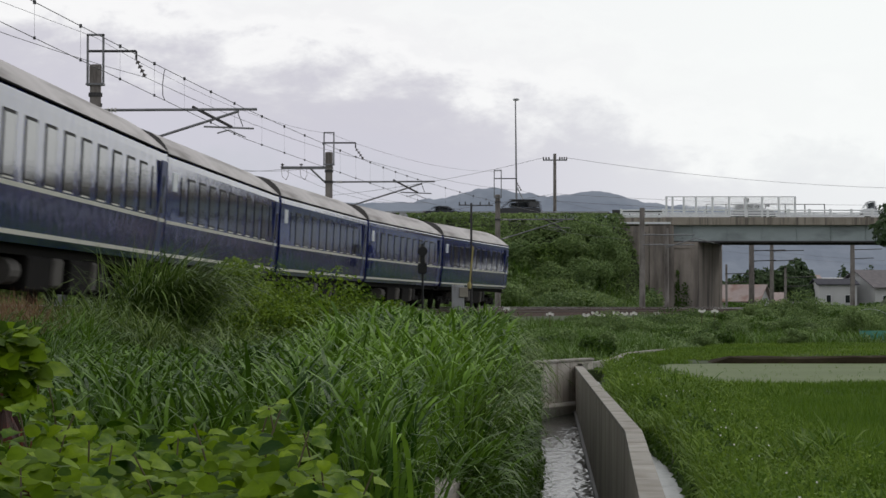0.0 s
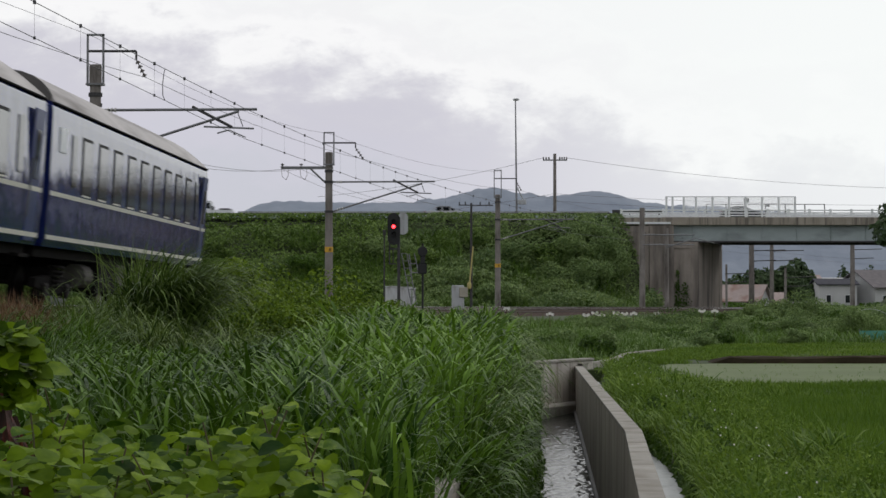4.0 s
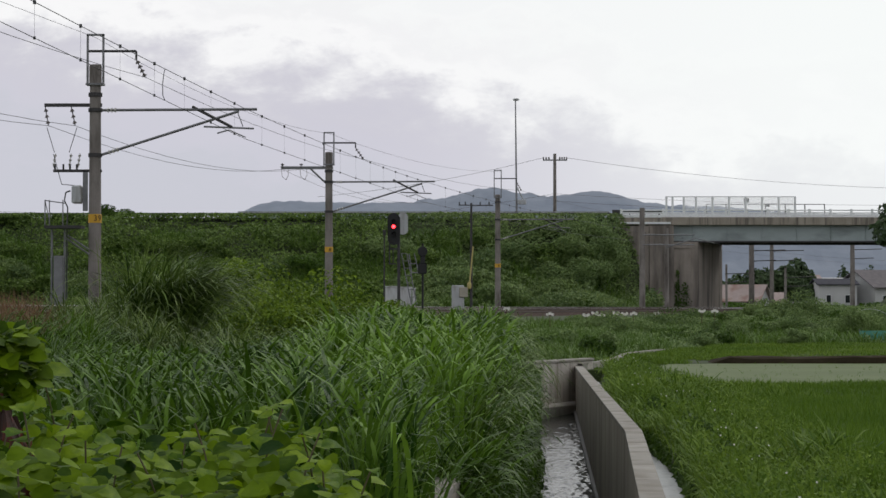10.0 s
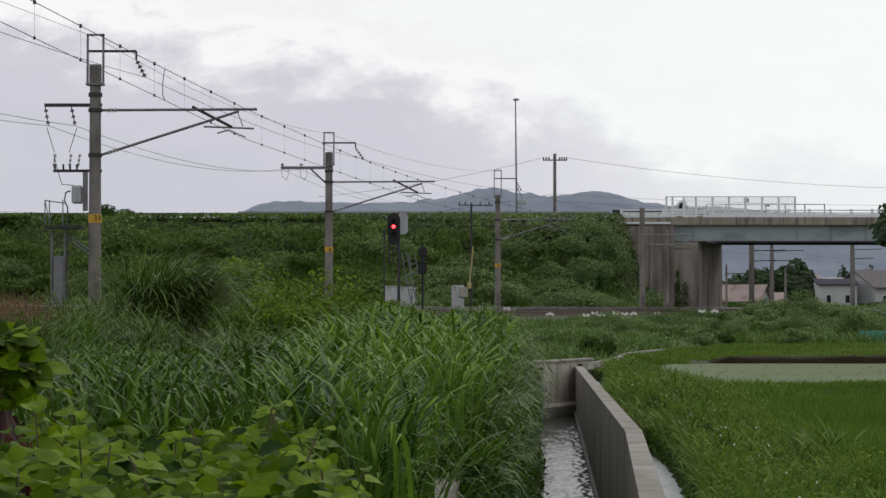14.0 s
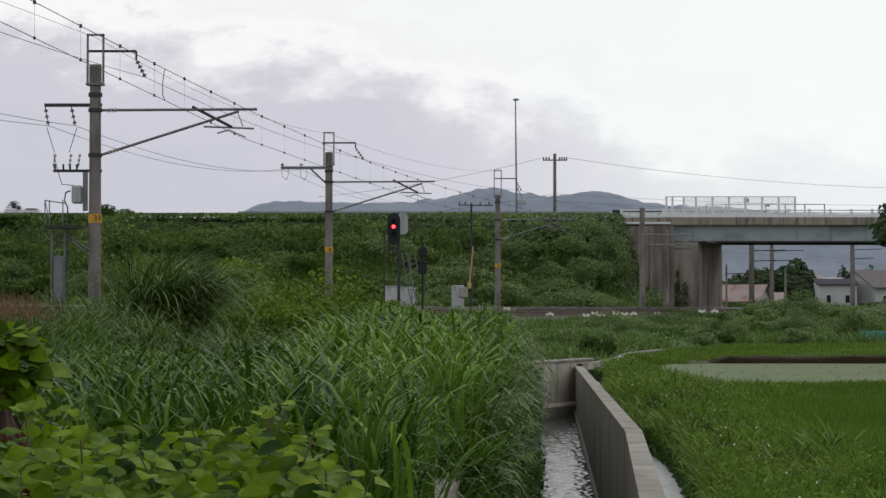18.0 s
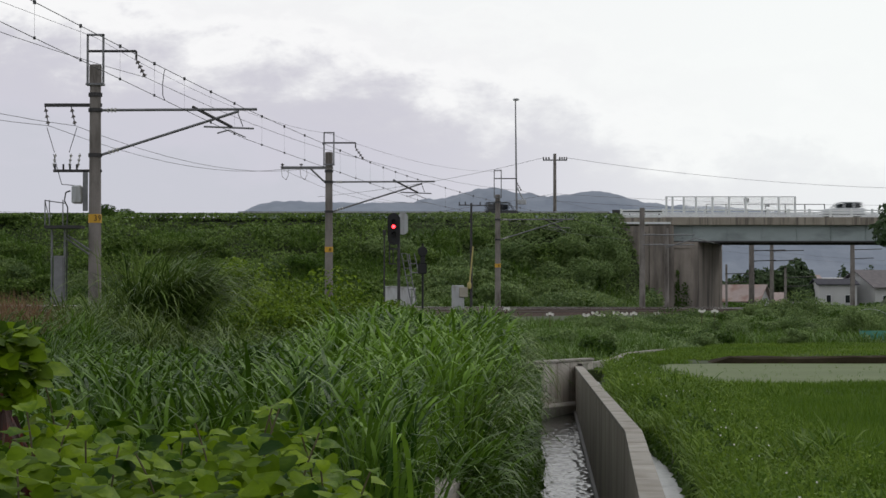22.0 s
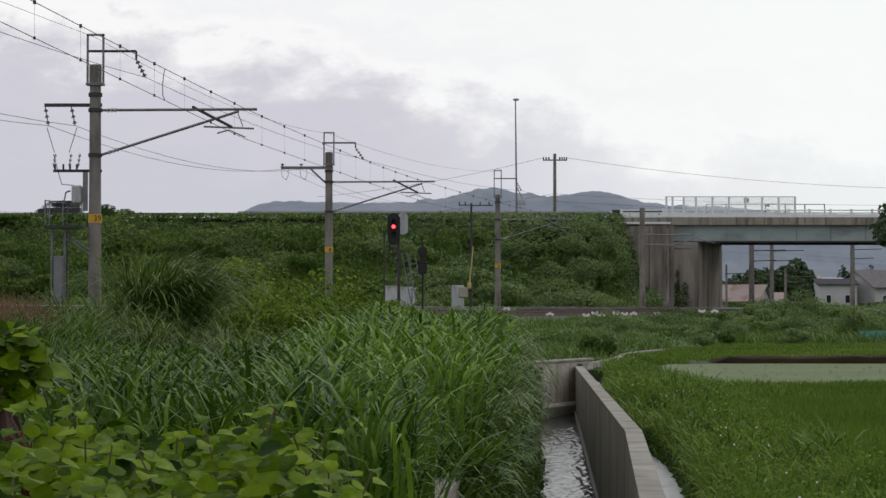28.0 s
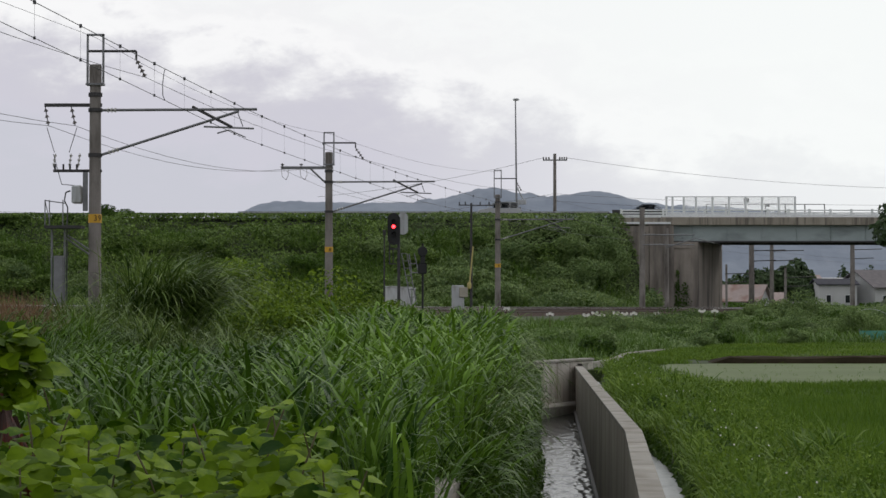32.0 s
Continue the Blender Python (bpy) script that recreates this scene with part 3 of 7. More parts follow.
    for k in range(1, 7):
        again(fp2, pose(27.0 + 2.02 * k, y, ROAD_Z + 0.06), br)
    bm = bmesh.new()
    box(bm, 27, 39.15, y - 0.03, y + 0.03, ROAD_Z + 1.75, ROAD_Z + 1.82)
    part("fence_rail", bm, DARKSTEEL, br, "dark steel rail")
    # small boards on the far fence
    for x, z, w, h in ((31.1, 2.0, 0.55, 0.4), (33.3, 1.55, 0.35, 0.22)):
        bm = bmesh.new()
        box(bm, x - w / 2, x + w / 2, y - 0.1, y - 0.06, ROAD_Z + z, ROAD_Z + z + h, 0.01)
        part("notice_board", bm, DARKSTEEL, br, "small dark board on the fence")
    # guard rail along the bank; its backlit darkness is put into the steel's colour
    gr = thing("guard_rail", pose(0, yf + 0.15, ROAD_Z), "steel guard rail with short posts beside the road, its backlit tone painted dark", "guard rail")
    bm = bmesh.new()
    prism(bm, [(0, 0.36), (-0.04, 0.39), (-0.01, 0.43), (-0.04, 0.47), (0, 0.51), (0.02, 0.51), (-0.02, 0.47), (0.02, 0.43), (-0.02, 0.39), (0.02, 0.36)], -300, 16.5)
    part("beam", bm, DARKSTEEL, gr)
    bm = bmesh.new()
    rod(bm, (0, 0.08, -0.3), (0, 0.08, 0.54), 0.06)
    gp = part("post", bm, DARKSTEEL, gr)
    gp.matrix_basis = pose(-60, 0, 0)
    for k in range(1, 25):
        again(gp, pose(-60 + 3 * k, 0, 0), gr)
    fg = thing("guard_rail", pose(0, yb - 0.15, ROAD_Z), "pale galvanised guard rail along the road's far edge", "guard rail")
    bm = bmesh.new()
    prism(bm, [(0, 0.86), (0.05, 0.9), (0.01, 0.95), (0.05, 1.0), (0, 1.04), (-0.02, 1.04), (0.02, 1.0), (-0.02, 0.95), (0.02, 0.9), (-0.02, 0.86)], -21, 17)
    part("beam", bm, GREYBOX, fg)
    bm = bmesh.new()
    rod(bm, (0, 0.08, 0), (0, 0.08, 1.06), 0.05)
    gp = part("post", bm, GREYBOX, fg)
    gp.matrix_basis = pose(-20.5, 0, 0)
    for k in range(1, 10):
        again(gp, pose(-20.5 + 4 * k, 0, 0), fg)
    # the dark plate beam next to the bridge
    db = thing("dark_barrier", pose(0, yf - 0.1, ROAD_Z), "dark grey steel barrier before the bridge railing", "barrier")
    bm = bmesh.new()
    box(bm, 16.6, 21.5, -0.12, -0.04, 0.4, 0.78, 0.02)
    part("beam", bm, DARKSTEEL, db)
    for x in (16.8, 18.3, 19.8, 21.2):
        bm = bmesh.new()
        box(bm, x - 0.06, x + 0.06, -0.03, 0.06, -0.4, 0.76)
        part("post", bm, DARKSTEEL, db)
    lw = thing("low_white_rail", pose(0, yf - 0.4, ROAD_Z), "low white plank rail beneath the barrier", "guard rail")
    bm = bmesh.new()
    box(bm, 16.9, 21.4, -0.05, 0.05, 0.0, 0.3, 0.02)
    part("plank", bm, WHITE, lw)
    for x in (17.1, 19.1, 21.2):
        bm = bmesh.new()
        box(bm, x - 0.05, x + 0.05, 0.05, 0.12, -0.5, 0.28)
        part("post", bm, STEEL, lw)


# ---- the railway ----
def ribbon(name, s0, s1, prof, material, ds=2.0, parent=None):
    """An outline (side, up) drawn along the track, canted with it."""
    ss = np.arange(s0, s1 + 0.01, ds)
    V = []
    for s in ss:
        m = on_track(float(s))
        V += [tuple(m @ Vector((0, -a, b))) for a, b in prof]
    k, n = len(prof), len(ss)
    i = np.arange(n * k).reshape(n, k)
    f = np.stack([i[:-1], np.roll(i[:-1], -1, 1), np.roll(i[1:], -1, 1), i[1:]], -1).reshape(-1, 4)
    return sheet(name, V, f, material, parent)


def build_track():
    bed = ribbon("ballast_bed", -330, 740, [(-2.6, -0.75), (-1.7, -0.2), (1.7, -0.2), (2.75, -0.2), (3.6, -0.95), (3.6, -1.2), (-2.6, -1.2)], BALLAST)
    tagged(bed, "rust-brown crushed stone ballast of a railway", kind="structure")
    tr = thing("railway_track", pose(0, 0, 0), "single line of worn steel rails on dark wooden sleepers", "railway")
    for side in (-0.535, 0.535):
        ribbon("rail", -330, 740, [(side - 0.06, -0.16), (side - 0.01, -0.14), (side - 0.01, -0.05), (side - 0.033, -0.04), (side - 0.033, 0), (side + 0.033, 0), (side + 0.033, -0.04), (side + 0.01, -0.05), (side + 0.01, -0.14), (side + 0.06, -0.16)], RAIL, parent=tr)
        ribbon("running_surface", -330, 740, [(side - 0.034, -0.014), (side - 0.03, 0.004), (side + 0.03, 0.004), (side + 0.034, -0.014)], RAILTOP, parent=tr)
    bm = bmesh.new()
    box(bm, -0.12, 0.12, -1.0, 1.0, -0.24, -0.155, 0.02)
    sl = part("sleeper", bm, SLEEPER, tr)
    sl.matrix_basis = on_track(-110)
    for k in range(1, 290):
        again(sl, on_track(-110 + k * 0.68), tr)


# ---- the train: five blue coaches ----
def coach_outline(grow=0.0, lo=1.24, hi=3.8):
    pts = [(1.40, 1.24), (1.45, 1.40), (1.452, 2.2), (1.374, 3.58), (1.358, 3.7), (1.32, 3.8)]
    pts = [(a + grow, b) for a, b in pts if lo - 0.001 <= b <= hi + 0.001]
    return pts


def build_coach():
    c = thing("railway_coach", pose(0, 0, 0), "dark blue sleeping coach with two cream stripes and grey roof", "train coach", "coaches of the train")
    half = 10.35
    bm = bmesh.new()
    r = coach_outline()
    prism(bm, r + [(-a, b) for a, b in r[::-1]], -half, half)
    es = [e for e in bm.edges if abs(e.verts[0].co.x) == half and abs(e.verts[1].co.x) == half and abs(abs(e.verts[0].co.y) - abs(e.verts[1].co.y)) < 0.06]
    bmesh.ops.bevel(bm, geom=es, offset=0.08, segments=2, affect="EDGES")
    part("body", bm, BLUE, c, "glossy dark blue painted side")
    # roof, lower and darker towards the ends
    arc = [(1.365 * math.cos(t), 3.8 + 0.65 * (1 - abs(math.cos(t)) ** 2.2)) for t in [math.pi * k / 14 for k in range(15)]]
    cut = [10.28 - 1.9 * (1 - abs(math.cos(math.pi * k / 14)) ** 2.2) for k in range(15)]
    bm = bmesh.new()
    ends = [[bm.verts.new((sx * e, a, b)) for e, (a, b) in zip(cut, arc)] for sx in (-1, 1)]
    for i in range(14):
        bm.faces.new((ends[0][i], ends[0][i + 1], ends[1][i + 1], ends[1][i]))
    bm.faces.new((ends[0][0], ends[1][0], ends[1][14], ends[0][14]))
    bm.faces.new(ends[0])
    bm.faces.new(ends[1][::-1])
    part("roof", bm, ROOF, c, "dusty grey roof", smooth=True)
    low = [(1.35 * math.cos(t), 3.79 + 0.38 * (1 - abs(math.cos(t)) ** 2.2)) for t in [math.pi * k / 14 for k in range(15)]]
    for sx in (-1, 1):
        bm = bmesh.new()
        A = [bm.verts.new((sx * (e + 0.005), a, b - 0.002)) for e, (a, b) in zip(cut, arc)]
        B = [bm.verts.new((sx * 10.3, a, b - 0.02)) for a, b in low]
        C = [bm.verts.new((sx * 10.33, a, b - 0.04)) for a, b in low]
        for P, Q in ((A, B), (B, C)):
            for i in range(14):
                bm.faces.new((P[i], P[i + 1], Q[i + 1], Q[i]))
        bm.faces.new(C)
        bm.faces.new(A)
        part("roof_end", bm, ROOFEND, c, "dark sloping roof end")
    for sy in (-1, 1):
        bm = bmesh.new()
        box(bm, -half + 0.05, half - 0.05, min(sy * 1.32, sy * 1.375), max(sy * 1.32, sy * 1.375), 3.775, 3.80)
        part("gutter", bm, BLACK, c, "thin dark rain gutter")
        for z0, z1 in ((1.375, 1.455), (2.155, 2.235)):
            bm = bmesh.new()
            box(bm, -half + 0.1, half - 0.1, min(sy * 1.45, sy * 1.456), max(sy * 1.45, sy * 1.456), z0, z1)
            part("stripe", bm, CREAM, c, "cream stripe")
    # windows: dark frame, glass set back, pale drip sill
    bm = bmesh.new()
    box(bm, -0.485, 0.485, -0.012, 0.012, -0.015, 1.085, 0.008)
    fr = part("window", bm, RUBBER, c, "tall coach window in a black rubber frame")
    bm = bmesh.new()
    box(bm, -0.43, 0.43, -0.004, 0.004, 0.03, 1.02)
    gl = part("pane", bm, COACH_GLASS, fr)
    gl.matrix_basis = pose(0, -0.012, 0)
    bm = bmesh.new()
    box(bm, -0.4, 0.4, -0.012, 0.012, -0.03, 0.0)
    si = part("sill", bm, CREAM, fr)
    si.matrix_basis = pose(0, -0.006, 0)
    first = True
    for sy in (-1, 1):
        for k in range(9):
            m = pose(-6.9 + 1.72 * k, sy * 1.45, 2.29, -3.2, 0, 0 if sy < 0 else 180)
            if first:
                fr.matrix_basis, first = m, False
            else:
                o = again(fr, m, c)
                again(gl, gl.matrix_basis, o)
                again(si, si.matrix_basis, o)
        for x, w in ((-9.35, 0.3), (-8.2, 0.24), (8.35, 0.24)):
            bm = bmesh.new()
            z0 = 2.95 if x == -9.35 else 2.4
            z1 = 3.4 if x == -9.35 else 3.35
            box(bm, -w, w, -0.012, 0.012, 0, z1 - z0, 0.008)
            sw = part("small_window", bm, FROST if x == -9.35 else GLASS, c, "frosted small window" if x == -9.35 else "narrow window")
            sw.matrix_basis = pose(x, sy * (1.458 - (z0 - 2.2) * 0.056), z0, -3.2, 0, 0 if sy < 0 else 180)
        # folding door, set back, with its own window and step
        bm = bmesh.new()
        box(bm, 9.15, 9.95, sy * 1.435 - 0.02, sy * 1.435 + 0.02, 1.3, 3.55, 0.01)
        d = part("door", bm, BLUE_END, c, "blue folding door")
        bm = bmesh.new()
        box(bm, 9.4, 9.7, sy * 1.46 - 0.012, sy * 1.46 + 0.012, 2.35, 3.2, 0.01)
        part("door_window", bm, GLASS, d)
        bm = bmesh.new()
        rod(bm, (9.08, sy * 1.49, 1.7), (9.08, sy * 1.49, 2.7), 0.016, n=6)
        part("grab_rail", bm, STEEL, d, "steel grab rail")
        bm = bmesh.new()
        box(bm, 9.15, 9.95, sy * 1.2 - 0.2, sy * 1.2 + 0.2, 1.02, 1.08)
        part("step", bm, BLACK, c)
        for z in (3.02, 3.16):
            bm = bmesh.new()
            box(bm, 1.35, 1.55, sy * 1.392 - 0.02, sy * 1.392 + 0.02, z, z + 0.05)
            part("side_lamp", bm, RUBBER, c, "small black side lamp")
    for sx in (-1, 1):
        bm = bmesh.new()
        box(bm, min(sx * 10.35, sx * 10.4), max(sx * 10.35, sx * 10.4), -1.3, 1.3, 1.3, 3.75, 0.015)
        e = part("end_wall", bm, BLUE_END, c, "bright blue end wall")
        bm = bmesh.new()
        for k in range(5):
            x = sx * (10.42 + k * 0.045)
            box(bm, x - 0.012, x + 0.012, -0.55, 0.55, 1.35, 3.35, 0.008)
        part("gangway", bm, RUBBER, e, "black rubber gangway bellows")
        bm = bmesh.new()
        rod(bm, (sx * 10.4, 0, 0.95), (sx * 10.62, 0, 0.95), 0.09)
        part("coupler", bm, BLACK, c)
        for sy in (-0.95, 0.95):
            bm = bmesh.new()
            rod(bm, (sx * 10.38, sy, 3.45), (sx * 10.46, sy, 3.45), 0.09, n=10)
            part("tail_lamp", bm, GREYBOX, e)
    # underframe and gear
    bm = bmesh.new()
    box(bm, -10.2, 10.2, -1.25, 1.25, 1.05, 1.24)
    part("underframe", bm, BLACK, c)
    for x0, x1, y0, y1, z0, mt in ((-3.8, -1.7, -1.3, -0.5, 0.42, BLACK), (-1.4, -0.5, -1.3, -0.6, 0.5, DUSTYGREY), (0.2, 2.2, -1.3, -0.4, 0.38, BLACK), (2.6, 3.1, -1.3, -0.7, 0.45, DUSTYGREY), (3.4, 4.0, -1.3, -0.7, 0.5, UNDERGREY), (-3.6, -0.8, 0.4, 1.3, 0.42, BLACK), (0, 3.2, 0.5, 1.3, 0.42, BLACK)):
        bm = bmesh.new()
        box(bm, x0, x1, y0, y1, z0, 1.05, 0.05)
        part("equipment_box", bm, mt, c)
    bm = bmesh.new()
    rod(bm, (-4.9, -1.0, 0.75), (-4.0, -1.0, 0.75), 0.24, n=14)
    part("air_tank", bm, DUSTYGREY, c, "dusty grey air tank")
    for bx in (-7.0, 7.0):
        bm = bmesh.new()
        for sy in (-1, 1):
            prism(bm, [(bx - 1.75, 0.5), (bx - 1.7, 0.66), (bx - 0.5, 0.72), (bx - 0.35, 0.5), (bx + 0.35, 0.5), (bx + 0.5, 0.72), (bx + 1.7, 0.66), (bx + 1.75, 0.5), (bx + 0.9, 0.42), (bx, 0.34), (bx - 0.9, 0.42)], sy * 0.98 - 0.07, sy * 0.98 + 0.07, "y")
        box(bm, bx - 0.25, bx + 0.25, -1.0, 1.0, 0.55, 0.85, 0.03)
        bg_ = part("bogie", bm, BLACK, c, "black bogie with coil springs")
        for sy in (-1, 1):
            bm = bmesh.new()
            for z in range(5):
                lathe(bm, [(0.15, 0.5 + z * 0.09), (0.17, 0.53 + z * 0.09), (0.15, 0.56 + z * 0.09)], (bx, sy * 1.05, 0), n=10)
            part("coil_spring", bm, UNDERGREY, bg_)
        for ax in (-1.05, 1.05):
            for sy in (-1, 1):
                bm = bmesh.new()
                lathe(bm, [(0.12, -0.07), (0.43, -0.065), (0.43, 0.05), (0.46, 0.055), (0.46, 0.07), (0.12, 0.075)], (bx + ax, sy * 0.56, 0.43), "y", 20)
                part("wheel", bm, BLACK, bg_)
                bm = bmesh.new()
                box(bm, bx + ax - 0.17, bx + ax + 0.17, sy * 1.0 - 0.14, sy * 1.0 + 0.14, 0.3, 0.58, 0.04)
                part("axle_box", bm, UNDERGREY, bg_)
    return c


def build_train():
    c = build_coach()
    return [c] + [copy_thing(c, pose(0, 0, 0)) for _ in range(4)]


# ---- overhead line ----
def insulator(bm, p, q, n=4, r=0.085):
    p, q = Vector(p), Vector(q)
    rod(bm, p, q, 0.018, n=6)
    for k in range(n):
        a = p + (q - p) * ((k + 0.6) / (n + 0.2))
        d = (q - p).normalized() * 0.035
        rod(bm, a - d, a + d, r * 0.45, r, n=10)


def wire(name, pts, label, group="", r=0.0105, sag=0.0, n=1, category="wire"):
    """A wire through pts, hanging by sag metres in each span."""
    r = r * 0.82
    bm = bmesh.new()
    P = []
    for a, b in zip(pts, pts[1:]):
        a, b = Vector(a), Vector(b)
        for k in range(n):
            t = k / n
            P.append(a.lerp(b, t) - Vector((0, 0, sag * 4 * t * (1 - t))))
    P.append(Vector(pts[-1]))
    rings = []
    for i, q in enumerate(P):
        ax = (P[min(i + 1, len(P) - 1)] - P[max(i - 1, 0)]).normalized()
        s = ax.cross(Vector((0, 0, 1))).normalized()
        u = s.cross(ax)
        rings.append([bm.verts.new(q + r * (math.cos(a) * s + math.sin(a) * u)) for a in [2 * math.pi * k / 5 for k in range(5)]])
    for a, b in zip(rings, rings[1:]):
        for k in range(5):
            bm.faces.new((a[k], a[(k + 1) % 5], b[(k + 1) % 5], b[k]))
    return tagged(part(name, bm, WIRE, smooth=True), label, category, group)


def line_pole(x, y, foot, top, frame_top, frame_lo, feeder, hang, arm, reach, brace_lo, brace_hi, plate, label):
    """A tapered concrete pole with a steel crown, feeder bracket and hinged bracket over the track. Heights over the lens level."""
    p = thing("catenary_pole", pose(x, y, EYE), label, "catenary pole", "poles of the overhead line")
    bm = bmesh.new()
    rod(bm, (0, 0, foot), (0, 0, top - 0.02), 0.2, 0.165, 16)
    part("pole", bm, POLE, p, "weathered round concrete pole", smooth=False)
    bm = bmesh.new()
    lathe(bm, [(0.168, frame_lo + 0.02), (0.186, frame_lo + 0.03), (0.186, top - 0.05), (0.175, top), (0.12, top + 0.02)], (0, 0, 0), n=16)
    part("pole_cap", bm, POLE, p)
    bm = bmesh.new()
    for sx in (-0.235, 0.235):
        box(bm, sx - 0.03, sx + 0.03, -0.04, 0.04, frame_lo, frame_top)
    box(bm, -0.265, 0.265, -0.04, 0.04, frame_top - 0.05, frame_top + 0.01)
    box(bm, -0.265, 0.265, -0.2, 0.2, frame_lo - 0.02, frame_lo + 0.04)
    part("crown_frame", bm, STEEL, p, "grey steel crown frame")
    bm = bmesh.new()
    box(bm, -0.24, feeder[0], -0.035, 0.035, feeder[1] - 0.035, feeder[1] + 0.035)
    box(bm, feeder[0] - 0.03, feeder[0] + 0.03, -0.03, 0.03, feeder[1] - 0.25, feeder[1])
    part("feeder_arm", bm, DARKSTEEL, p)
    bm = bmesh.new()
    insulator(bm, (feeder[0], 0, feeder[1] - 0.25), (hang[0], 0, hang[1]), 4)
    part("insulator", bm, BROWN_PORC, p, "string of dark disc insulators")
    bm = bmesh.new()
    rod(bm, (0.15, 0, arm), (reach, -0.1, arm + 0.02), 0.042)
    b = part("bracket_tube", bm, STEEL, p, "galvanised steel tube")
    bm = bmesh.new()
    insulator(bm, (0.3, 0, arm), (0.65, -0.01, arm), 3, 0.08)
    part("insulator", bm, PORCELAIN, b, "white ribbed insulator")
    bm = bmesh.new()
    rod(bm, (0.15, 0, brace_lo), (brace_hi[0], -0.1, brace_hi[1]), 0.04)
    b = part("brace_tube", bm, STEEL, p, "sloping steel tube")
    d = (Vector((brace_hi[0], -0.1, brace_hi[1])) - Vector((0.15, 0, brace_lo))).normalized()
    bm = bmesh.new()
    q = Vector((0.15, 0, brace_lo))
    insulator(bm, q + d * 0.2, q + d * 0.6, 3, 0.08)
    part("insulator", bm, PORCELAIN, b, "white ribbed insulator")
    # registration gear over the track
    rx = brace_hi[0]
    bm = bmesh.new()
    rod(bm, (rx - 1.4, -0.05, arm + 0.1), (rx - 0.2, -0.1, arm - 0.52), 0.045)
    part("strut", bm, DARKSTEEL, p)
    bm = bmesh.new()
    rod(bm, (rx - 1.05, -0.1, arm - 0.5), (rx + 0.45, -0.1, arm - 0.56), 0.028)
    part("steady_tube", bm, STEEL, p)
    bm = bmesh.new()
    rod(bm, (rx - 0.65, -0.1, arm - 0.7), (rx - 0.3, -0.1, arm - 0.6), 0.022)
    rod(bm, (rx - 0.3, -0.1, arm - 0.6), (rx + 0.2, -0.1, arm - 0.82), 0.018)
    part("steady_arm", bm, STEEL, p)
    bm = bmesh.new()
    rod(bm, (rx - 0.05, -0.1, arm - 0.05), (rx + 0.12, -0.1, arm - 0.5), 0.014)
    part("dropper", bm, WIRE, p)
    for z in (arm, brace_lo, frame_lo - 0.3):
        bm = bmesh.new()
        lathe(bm, [(0.195, z - 0.06), (0.21, z - 0.055), (0.21, z + 0.055), (0.195, z + 0.06)], n=16)
        part("clamp", bm, DARKSTEEL, p)
    if plate:
        bm = bmesh.new()
        lathe(bm, [(0.196, plate - 0.13), (0.2, plate - 0.125), (0.2, plate + 0.125), (0.196, plate + 0.13)], n=16)
        nb = part("number_plate", bm, YELLOW, p, "yellow number band")
        for k in range(2):
            if y < 80:
                # black figures that wrap round the pole
                fig = bpy.data.curves.new("figure", "FONT")
                fig.body, fig.size, fig.extrude, fig.align_x, fig.align_y = "39"[k], 0.24, 0.002, "CENTER", "CENTER"
                fig.materials.append(RUBBER)
                o, a = new("number_figure", fig), math.radians(12 + 38 * k)
                o.parent = nb
                o.matrix_basis = Matrix.Translation((0.204 * math.sin(a), -0.204 * math.cos(a), plate)) @ Matrix.Rotation(a, 4, "Z") @ Matrix.Rotation(math.radians(90), 4, "X")
                continue
            bm = bmesh.new()
            box(bm, 0.02 + 0.06 * k, 0.05 + 0.06 * k, -0.208, -0.19, plate - 0.07, plate + 0.07)
            part("number_bar", bm, RUBBER, nb, "dark number bar")
    return p


